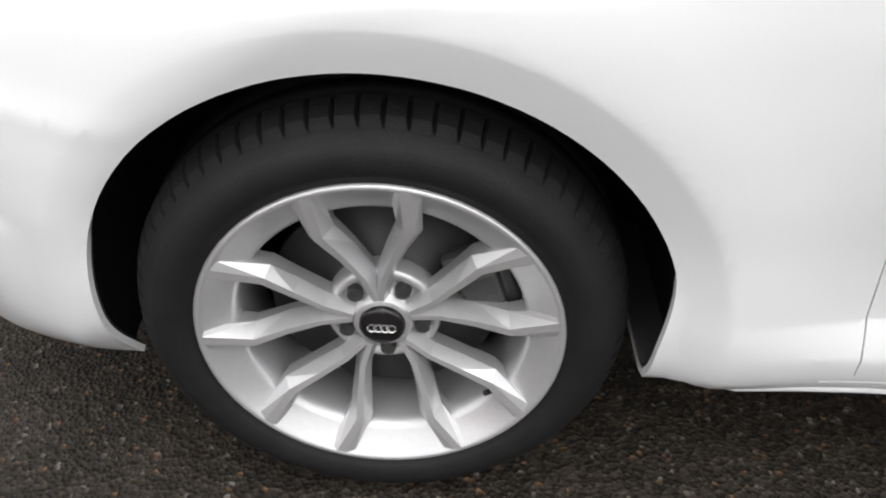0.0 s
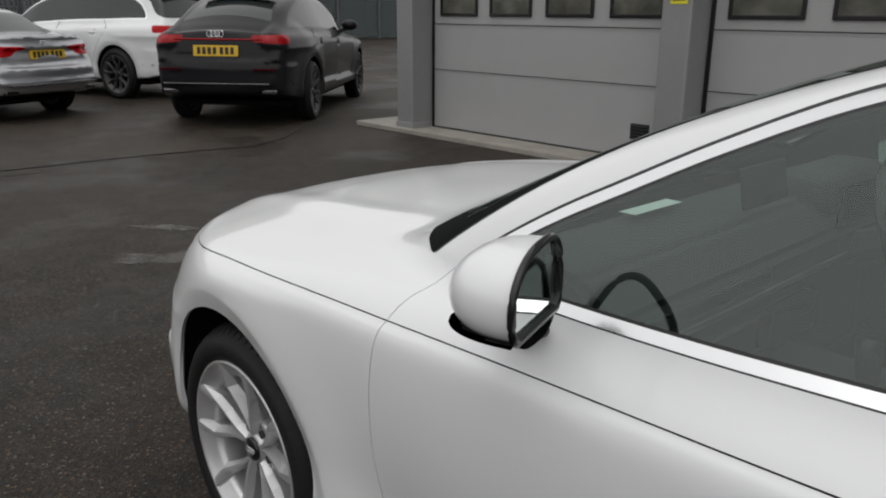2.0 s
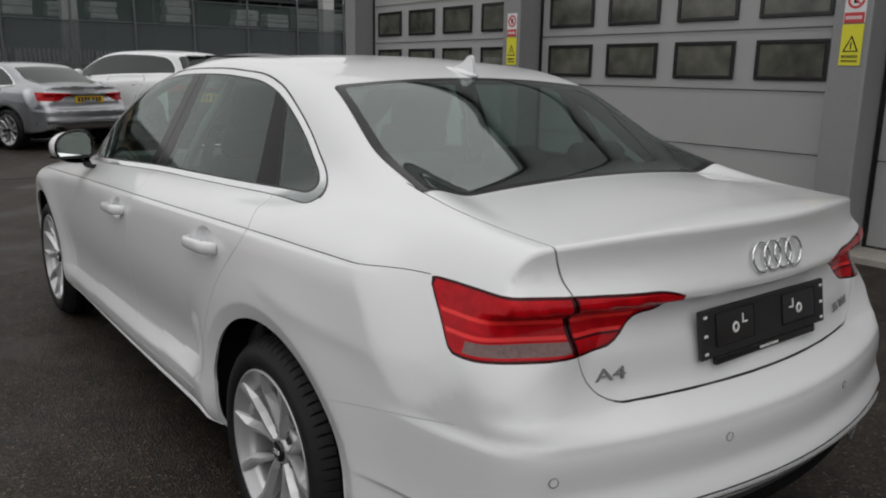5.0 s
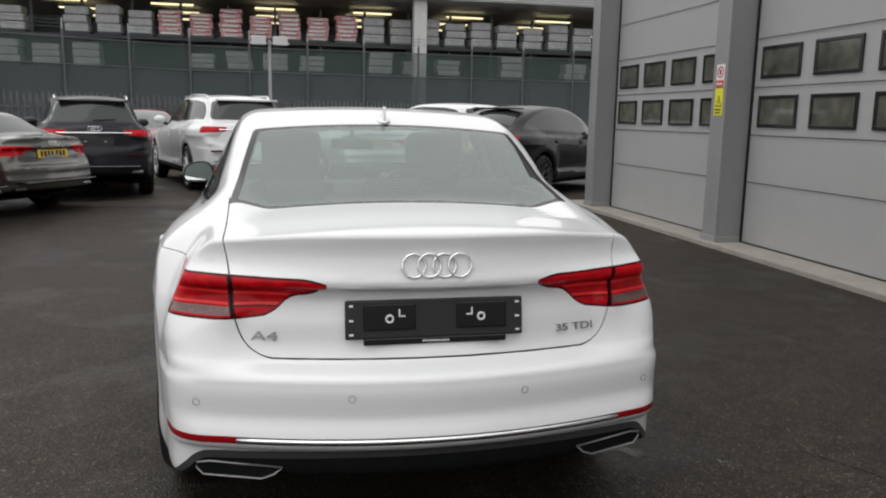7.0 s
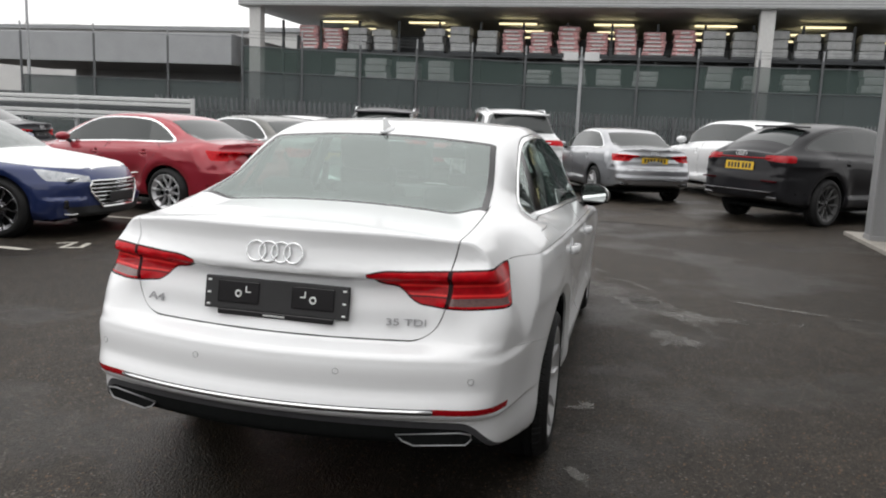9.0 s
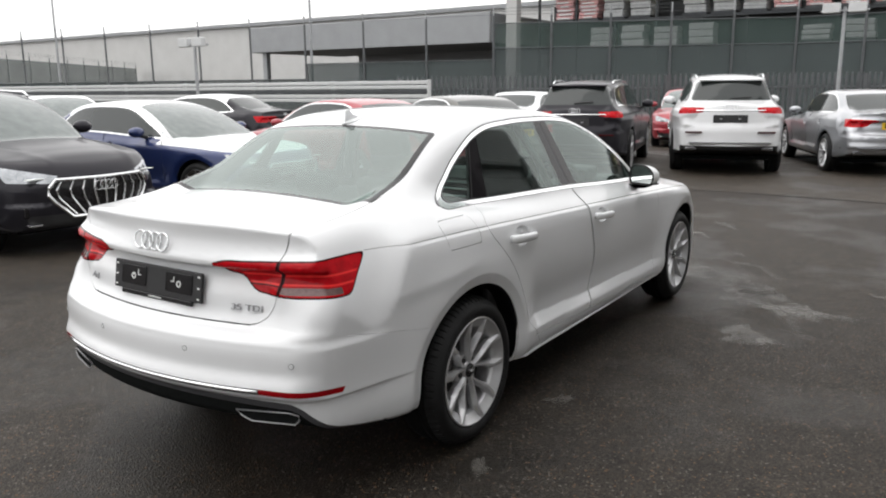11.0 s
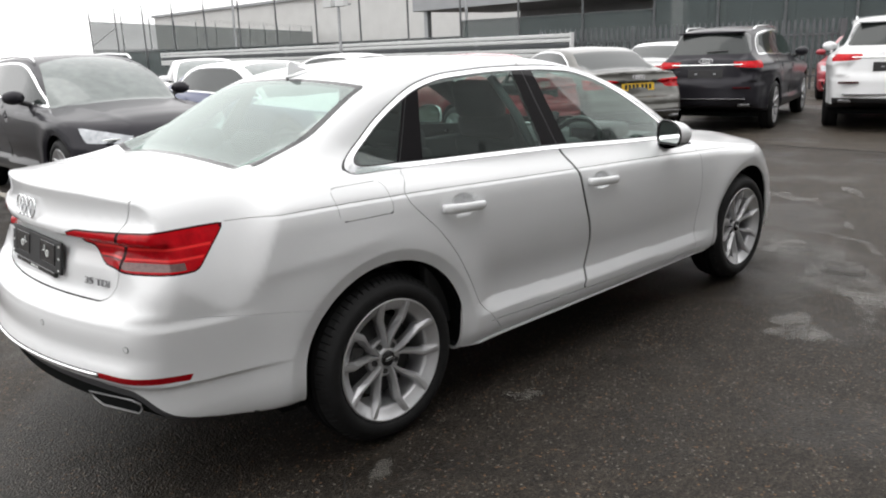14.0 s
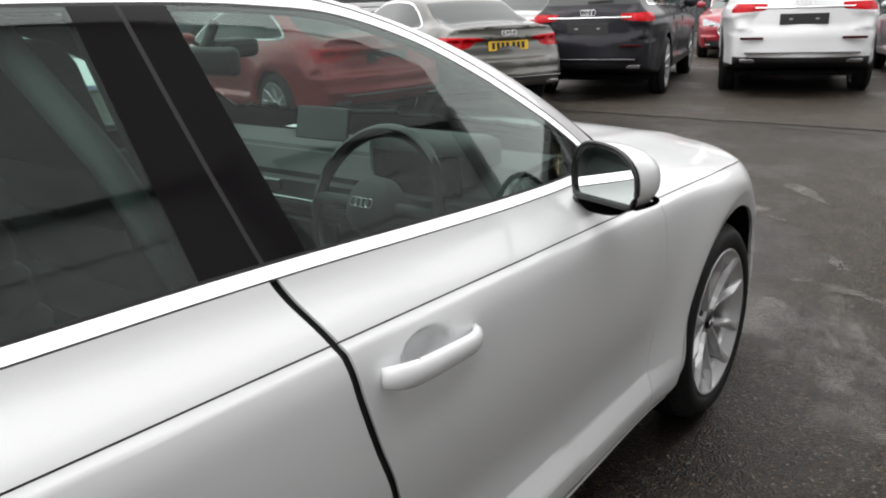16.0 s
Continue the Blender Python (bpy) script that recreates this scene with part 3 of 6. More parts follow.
class Body:
    """Fields that outline the panels and panes of one body shape."""

    def __init__(self, car):
        self.car = car
        px, pz = car["pillar"]
        self.px = (px[0], px[-1])

    def dlo(self, x, w, z, s=0):
        px, pz = self.car["pillar"]
        zt = spl(px, pz, x)
        sl = (spl(px, pz, x + 0.01) - spl(px, pz, x - 0.01)) / 0.02
        f = (z - zt) / np.sqrt(1 + sl * sl)
        f = np.where(x > px[-1], np.maximum(f, x - px[-1]), f)
        f = np.where(x < px[0], np.maximum(f, px[0] - x), f)
        return smax(f, belt_z(x) - z, 0.03 + 0.02 * step(0.9, 1.2, x))

    def dlo_mask(self, x, w, z, s=0):
        return (z > 0.90) & (w > 0.47) & (x > -1.0) & (x < px_end(self.car)) & (w > 0.798 - 0.50 * (z - 1.0) - 0.10 * (np.maximum(0, -0.15 - x) / 0.6) ** 2 - 0.115 * (np.maximum(0, x - 0.55) / 0.95) ** 2 - 0.10)

    def cowl(self, x, w, z, s=0):
        return x - spl((0.0, 0.3, 0.45, 0.62, 0.68, 0.72, 0.78), (-1.10, -1.078, -1.048, -0.962, -0.918, -0.865, -0.80), w)

    def screen(self, x, w, z, s=0):
        side = (w - spl((-1.0, -0.86, -0.76, -0.6, -0.4, 0.0, 0.2), (0.765, 0.716, 0.694, 0.652, 0.598, 0.500, 0.462), x)) * 0.95
        return smax(smax(side, x - 0.03 + 0.42 * w ** 2, 0.04), -self.cowl(x, w, z), 0.01)

    def screen_mask(self, x, w, z, s=0):
        return (z > 0.90) & (x > -1.2) & (x < 0.4)

    def back(self, x, w, z, s=0):
        if "coupe" in self.car:
            return smax(np.abs(x - 1.72) - 0.24, w - (0.42 + 0.25 * (x - 1.5)), 0.05)
        if self.car["suv"]:
            return smax(np.abs(z - 1.19) - 0.135, w - (0.60 - 0.35 * (z - 1.1)), 0.05)
        side = (w - spl((1.1, 1.25, 1.5, 1.75), (0.515, 0.535, 0.575, 0.60), x)) * 0.97
        return smax(smax(side, 1.222 - 0.05 * w ** 2 - x, 0.02), x - (1.792 - 0.07 * w ** 2), 0.012)

    def back_mask(self, x, w, z, s=0):
        if "coupe" in self.car:
            return (z > 1.03) & (x > 1.3) & (x < 2.2) & (w < 0.6)
        return (z > 1.03) & (x > (1.9 if self.car["suv"] else 1.0)) & (x < (2.5 if self.car["suv"] else 1.95))

    def boot(self, x, w, z, s=0):
        wb = spl((0.69, 0.705, 0.725, 0.81, 0.935, 1.03, 1.10), (0.468, 0.495, 0.522, 0.568, 0.580, 0.597, 0.605), z)
        f = smax(w - wb, 0.703 - z, 0.03)
        return np.maximum(f, 1.0 - x)


def px_end(car):
    return car["pillar"][0][-1] + 0.06


def panel_mesh(name, pts, faces, normals, material, parent, label="", rim=0.0, offset=0.0, lift=0.0):
    """One panel of a skin, with turned-in edges."""
    used = sorted({i for f in faces for i in f})
    idx = {i: k for k, i in enumerate(used)}
    vs = [pts[i] - normals[i] * offset for i in used]
    fs = [[idx[i] for i in f] for f in faces]
    tilt = np.array((0.0, 0.0, lift))
    ns = [[(normals[i] + tilt) / np.linalg.norm(normals[i] + tilt) for i in f] for f in faces]
    if rim:
        seen = {}
        for f in faces:
            for a, b in zip(f, f[1:] + f[:1]):
                seen[(a, b)] = 1
        for (a, b) in list(seen):
            if (b, a) not in seen:
                k = len(vs)
                pa, pb = pts[a], pts[b]
                vs += [pa, pb, pb - normals[b] * rim, pa - normals[a] * rim]
                fs.append([k + 1, k, k + 3, k + 2])
                nn = np.cross(pa - pb, pa - normals[a] * rim - pb)
                nn = nn / max(np.linalg.norm(nn), 1e-9)
                ns.append([nn] * 4)
    me = bpy.data.meshes.new(name)
    me.from_pydata([tuple(v) for v in vs], [], fs)
    me.polygons.foreach_set("use_smooth", [True] * len(me.polygons))
    me.normals_split_custom_set([tuple(n) for g in ns for n in g])
    me.materials.append(M[material])
    ob = new(name, me)
    ob.parent = parent
    if label:
        ob["label"] = label
    return ob


def build_skin(car, h, fine):
    """The cut skin: points, normals and a list of faces for each panel."""
    field = skin(car)
    pts, quads = nets(field, h)
    pts = settle(field, pts, 6, h)
    keep = (pts[quads].mean(1)[:, 2] > 0.215) | (np.abs(pts[quads].mean(1)[:, 1]) > 0.80)
    B = Body(car)
    bm = bmesh.new()
    vs = [bm.verts.new(p) for p in pts]
    for q in quads[keep].tolist():
        try:
            bm.faces.new([vs[i] for i in q])
        except ValueError:
            pass
    for v in vs:
        if not v.link_faces:
            bm.verts.remove(v)
    bm.verts.ensure_lookup_table()

    def arch(x, w, z, s=0):
        f = 9.0
        for hx in (-HUB_X, HUB_X):
            tuck = 1.0 + np.where((x - hx) * hx < 0, 0.075, 0.015) * (1 - step(0.0, 0.16, z - HUB_Z))
            f = np.minimum(f, np.hypot((x - hx + (0.005 if hx > 0 else 0.0)) * tuck, z - HUB_Z - 0.005) - ARCH + (0.006 if hx < 0 else 0.002))
        return f
    low = lambda x, w, z, s: (w > 0.45) & (z < 0.85)
    cut(bm, arch, low)
    if fine:
        for dr in (0.022, 0.0405, 0.0455, 0.0505, 0.070):
            cut(bm, lambda x, w, z, s: arch(x, w, z) - dr, low)
        for hx in (0.115, 1.027):
            for lv in (0.25, 0.6, 1.0, 1.35):
                cut(bm, lambda x, w, z, s: cup(x, z, hx, crease_z(x) - 0.066) - lv, lambda x, w, z, s: (w > 0.6) & (np.abs(x - hx) < 0.1) & (z > 0.7) & (z < 1.0))
        for dz in (-0.056, -0.044, -0.028, -0.012, 0.0, 0.012, 0.030):
            cut(bm, lambda x, w, z, s: z - 0.405 - 0.02 * (x + 0.8) - dz, lambda x, w, z, s: (w > 0.6) & (x > -1.0) & (x < 1.0) & (z < 0.6))
    if not fine:
        for zz in (0.34, 0.36, 0.42):
            cut(bm, lambda x, w, z, s: z - zz, lambda x, w, z, s: (np.abs(z - zz) < 0.12) & ((np.abs(x) > 1.85) | (zz == 0.34)))
        cut(bm, lambda x, w, z, s: z - crease_z(x) - 0.008, lambda x, w, z, s: (x < -0.7) & (w > 0.4))
    bands = [(B.dlo, B.dlo_mask, (0.005, 0.0025, 0.0, -0.0165, -0.021) if fine else (0.0, -0.02)),
             (B.screen, B.screen_mask, (0.004, 0.0, -0.03) if fine else (0.0,)),
             (B.back, B.back_mask, (0.004, 0.0, -0.022) if fine else (0.0,))]
    if fine:
        for dz in (0.003, 0.009, 0.016, 0.028):
            cut(bm, lambda x, w, z, s: z - crease_z(x) + dz, lambda x, w, z, s: (w > 0.6) & (x > -1.95) & (x < 1.98))
    for f, mask, levels in bands:
        for lv in levels:
            cut(bm, lambda x, w, z, s: f(x, w, z) - lv, mask)
    if fine:
        pane_mask = lambda x, w, z, s: B.dlo_mask(x, w, z) & (B.dlo(x, w, z) < 0.01)
        for edge in (post_front, post_rear, post_seam, rear_post_front, rear_post_rear):
            cut(bm, lambda x, w, z, s: x - edge(z), pane_mask)
        cut(bm, lambda x, w, z, s: x - post_seam(z) - 0.007, pane_mask)
        cut(bm, lambda x, w, z, s: x - rear_post_rear(z) + 0.016, pane_mask)
        cut(bm, lambda x, w, z, s: x - rear_post_rear(z) + 0.012, pane_mask)
        cut(bm, lambda x, w, z, s: x + 0.60, pane_mask)
    tail_mask = lambda x, w, z, s: (x > 1.9) & (z > 0.72) & (z < 1.02) & (w > 0.25)
    head_mask = lambda x, w, z, s: (x < -1.7) & (z > 0.5) & (z < 0.84) & (w > 0.35)
    tail_lamp_field = suv_lamp_field if car["suv"] else lamp_field
    lampf = lambda x, w, z, s: tail_lamp_field(x, w, z)
    headf = lambda x, w, z, s: head_field(x, w, z)
    cut(bm, lampf, tail_mask)
    cut(bm, headf, head_mask)
    gaps = []
    if fine:
        rim_of_lid = lambda x, w, z, s: (x > 2.0) & (z > 0.98) & (w < 0.72)
        lid = lambda x, w: spl(*car["deck"], x) - deck_drop(car, x, w)
        for d in (-0.012, 0.0, 0.012):
            cut(bm, lambda x, w, z, s: (z - lid(x, w)) - (x - spl(*car["rear"], z) + 0.33 * w ** 2) - d, rim_of_lid)
        for zz in (0.446, 0.451, 0.457, 0.462):
            cut(bm, lambda x, w, z, s: z - zz, lambda x, w, z, s: (x > 1.70) & (z > 0.40) & (z < 0.52))
        for zz in (0.440, 0.448, 0.457, 0.466, 0.474):
            cut(bm, lambda x, w, z, s: z - zz, lambda x, w, z, s: (x < -1.80) & (z > 0.40) & (z < 0.52))
        for zz in (0.636, 0.650, 0.662, 0.674, 0.700, 0.716):
            cut(bm, lambda x, w, z, s: z - zz, lambda x, w, z, s: (x > 1.82) & (z > 0.58) & (z < 0.79))
        for zz in (0.882, 0.890, 0.904, 0.914):
            cut(bm, lambda x, w, z, s: z - zz, lambda x, w, z, s: (x > 2.1) & (np.abs(z - zz) < 0.05) & (lampf(x, w, z, s) > 0.004) & (w < 0.6))

    def gap(f, mask, half=0.0022):
        cut(bm, lambda x, w, z, s: f(x, w, z, s) - half, mask)
        cut(bm, lambda x, w, z, s: f(x, w, z, s) + half, mask)
        gaps.append((f, mask, half))
    if fine:
        for fld in (lambda x, w, z, s: lampf(x, w, z, s) + 0.006, lambda x, w, z, s: lampf(x, w, z, s) + 0.011,
                    lambda x, w, z, s: z - (0.877 + 0.02 * (w - 0.5)), lambda x, w, z, s: z - (0.885 + 0.02 * (w - 0.5)),
                    lambda x, w, z, s: z - 0.843, lambda x, w, z, s: z - 0.848, lambda x, w, z, s: z - 0.856,
                    lambda x, w, z, s: B.boot(x, w, z) - 0.009, lambda x, w, z, s: B.boot(x, w, z) + 0.007, lambda x, w, z, s: x - 2.125):
            cut(bm, fld, lambda x, w, z, s: tail_mask(x, w, z, s) & (lampf(x, w, z, s) < 0.015))
        panel = lambda x, w, z, s: (w > 0.55) & (z > 0.2)
        gap(lambda x, w, z, s: x - door_front(z), lambda x, w, z, s: panel(x, w, z, s) & (np.abs(x + 0.78) < 0.2) & (z > sill_z(x) - 0.002) & (z < 0.985), 0.0012)
        for sd, half in ((-1, 0.0012), (1, 0.0078)):
            gap(lambda x, w, z, s, sd=sd: x - door_mid(z), lambda x, w, z, s, sd=sd: (s == sd) & panel(x, w, z, s) & (np.abs(x - 0.3) < 0.2) & (z > sill_z(x) - 0.002) & (B.dlo(x, w, z) > -0.03) & ((B.dlo(x, w, z) < 0.012) | (z < 1.05)), half)
        gap(lambda x, w, z, s: x - door_rear(z), lambda x, w, z, s: panel(x, w, z, s) & (x > 0.7) & (x < 1.4) & (z > 0.29) & (B.dlo(x, w, z) > -0.001) & (z < 1.06), 0.0019)
        gap(lambda x, w, z, s: z - sill_z(x), lambda x, w, z, s: panel(x, w, z, s) & (x > -0.86) & (x < 0.89) & (z < 0.4))
        gap(lambda x, w, z, s: z - crease_z(x), lambda x, w, z, s: panel(x, w, z, s) & (x > -1.97) & (x < 2.02) & (lampf(x, w, z, s) > 0), 0.0010)
        gap(lambda x, w, z, s: rbox(x, z, 1.488, 0.946, 0.115, 0.056, 0.025), lambda x, w, z, s: (s > 0) & (w > 0.5) & (np.abs(x - 1.488) < 0.2) & (np.abs(z - 0.946) < 0.12), 0.0011)
        gap(B.cowl, lambda x, w, z, s: (z > 0.86) & (x < -0.7) & (x > -1.2) & (w < 0.60))
        gap(lambda x, w, z, s: B.boot(x, w, z), lambda x, w, z, s: (x > 1.70) & (z > 0.66) & ((w > 0.3) | (z < 0.8)) & (B.back(x, w, z) > 0.0), 0.0022)
        gap(lambda x, w, z, s: z - (0.61 + 0.16 * (x - 1.75)), lambda x, w, z, s: (x > 1.7) & (w > 0.52) & (z > 0.58) & (z < 0.76) & (x < 2.14), 0.0006)
        gap(lambda x, w, z, s: z - (0.715 + 0.03 * w), lambda x, w, z, s: (x < -2.0) & (w < 0.5) & (z < 0.8), 0.0025)
        rmask = lambda x, w, z, s: (x > 1.95) & (z > 0.2) & (z < 0.62)
        for fld in (lambda x, w, z, s: z - strip_z(x) - 0.022, lambda x, w, z, s: z - strip_z(x) - 0.001, lambda x, w, z, s: z - strip_z(x) + 0.018):
            cut(bm, fld, rmask)
        cut(bm, lambda x, w, z, s: x - 2.145 - (0.50 - z) * 0.6, lambda x, w, z, s: rmask(x, w, z, s) & (w > 0.5))
        cut(bm, lambda x, w, z, s: w - 0.565, lambda x, w, z, s: rmask(x, w, z, s))
        cut(bm, lambda x, w, z, s: valance(x, w, z), rmask)
        cut(bm, lambda x, w, z, s: valance_mouth(x, w, z), rmask)
    co = np.array([v.co[:] for v in bm.verts])
    co = settle(field, co, 2, 0.004)
    _, g = grad(field, co, 1.5e-3)
    nrm = g / np.maximum(np.linalg.norm(g, axis=1), 1e-9)[:, None]
    bm.verts.index_update()
    faces = [[v.index for v in f.verts] for f in bm.faces]
    bm.free()
    mid = np.array([co[f].mean(0) for f in faces])
    x, w, z, s = mid[:, 0], np.abs(mid[:, 1]), mid[:, 2], np.sign(mid[:, 1])
    n_mid = np.array([nrm[f].mean(0) for f in faces])
    name = np.full(len(faces), "body", dtype=object)
    dl, dm = B.dlo(x, w, z), B.dlo_mask(x, w, z)
    sc, sm = B.screen(x, w, z), B.screen_mask(x, w, z)
    bk, bmk = B.back(x, w, z), B.back_mask(x, w, z)
    if fine:
        zc = crease_z(x)
        name[(x < B_cowl(B, x, w, z)) & ((z > zc) | (w < 0.45)) & (z > 0.7)] = "bonnet"
        name[(x < door_front(z)) & (z < zc) & (w > 0.4)] = "wing"
        name[(x < door_front(z)) & (z >= zc) & (w > 0.6) & (x >= B_cowl(B, x, w, z)) & (x < -0.7)] = "body"
        name[(z < 0.72) & (x < -1.62) & (name == "wing") & (z < 0.60)] = "front_bumper"
        name[(x < -1.95) & (z < 0.72)] = "front_bumper"
        ind = (z > sill_z(x)) & (w > 0.55) & (z < belt_z(x) + 0.01)
        name[ind & (x > door_front(z)) & (x < door_mid(z))] = "front_door"
        name[ind & (x > door_mid(z)) & (x < door_rear(z))] = "rear_door"
        name[(z > 0.2) & (z < 0.61 + 0.16 * (x - 1.75)) & (x > 1.7)] = "rear_bumper"
        name[(x > 2.1) & (z < 0.703)] = "rear_bumper"
        name[(B.boot(x, w, z) < 0) & (x > 1.6) & (z > 0.703)] = "boot_lid"
        name[(s > 0) & (rbox(x, z, 1.488, 0.946, 0.115, 0.056, 0.025) < 0) & (w > 0.5)] = "fuel_flap"
    gl = dm & (dl < (-0.021 if fine else -0.02))
    name[dm & (dl < 0.005) & fine & ((z > belt_z(x) + 0.012) | (dl < 0.0025)) & (x > -0.76)] = "seal"
    name[dm & (dl < 0)] = "bright_trim"
    name[dm & (dl < -0.0165) & fine] = "seal"
    name[gl] = "side_glass"
    if fine:
        name[gl & (x > post_front(z)) & (x < post_rear(z))] = "pillar_trim"
        name[gl & (x > post_seam(z)) & (x < post_seam(z) + 0.007)] = "seal"
        name[gl & (x > rear_post_front(z)) & (x < rear_post_rear(z))] = "pillar_trim"
        name[gl & (x > rear_post_rear(z) - 0.016) & (x < rear_post_rear(z) - 0.012)] = "seal"
        name[gl & (x < -0.60)] = "pillar_trim"
    name[sm & (sc < 0.004) & fine & (B.cowl(x, w, z) > 0.012)] = "seal"
    name[sm & (sc < 0)] = "screen_edge"
    ws = sm & (sc < (-0.03 if fine else 0.0)) & (x > B_cowl(B, x, w, z) + (0.11 if fine else 0.05))
    name[ws] = "windscreen"
    name[bmk & (bk < 0.004) & fine] = "seal"
    name[bmk & (bk < 0)] = "rear_edge" if fine else "rear_screen"
    if fine:
        name[bmk & (bk < -0.022)] = "rear_screen"
    lf, hf = tail_lamp_field(x, w, z), head_field(x, w, z)
    tm = (x > 1.9) & (w > 0.25) & (lf < 0)
    name[tm] = "lens"
    if fine:
        name[tm] = "lens_dark"
        bt = B.boot(x, w, z)
        core = tm & (lf < -0.006) & ((bt > 0.009) | (bt < -0.007))
        zz = 0.02 * (w - 0.5)
        name[core] = "lens"
        name[core & (z < 0.885 + zz) & (z > 0.877 + zz) & (lf < -0.011)] = "lens_bar"
        name[core & (z < 0.856) & (z > 0.848) & (lf < -0.011)] = "lens_bar"
        name[core & (z < 0.848) & (z > 0.843) & (bt < 0)] = "lens_dark"
        name[core & (z < 0.843) & (bt > 0) & (x > 2.125) & (lf < -0.011)] = "clear_lens"
        rb = name == "rear_bumper"
        stp = strip_z(x)
        back_face = rb & (x > 2.145 + (0.50 - z) * 0.6)
        name[back_face & (w > 0.565) & (z < stp + 0.022) & (z > stp + 0.001)] = "reflector"
        name[back_face & (w < 0.565) & (z < stp + 0.022) & (z > stp + 0.001)] = "chrome_strip"
        name[rb & (valance(x, w, z) < 0) & (x > 1.95)] = "diffuser"
        name[(name == "diffuser") & (valance_mouth(x, w, z) < 0)] = "valance_mouth"
    name[(x < -1.7) & (w > 0.35) & (hf < 0)] = "headlamp"
    near_gap = np.zeros(len(faces), bool)
    for f, mask, half in gaps:
        near_gap |= mask(x, w, z, s) & (np.abs(f(x, w, z, s)) < half)
    keep_out = np.isin(name, ["seal", "bright_trim", "side_glass", "pillar_trim", "windscreen", "screen_edge", "rear_screen", "rear_edge"])
    shell = np.isin(name, ["side_glass", "windscreen", "rear_screen"], invert=True)
    name[near_gap & ~keep_out] = "gap"
    hole = (arch(x, w, z) < 0) & (w > 0.45) & (z < 0.85)
    name[hole] = "hole"
    shell &= ~hole
    return co, nrm, faces, name, s, x, shell


def B_cowl(B, x, w, z):
    return x - B.cowl(x, w, z)


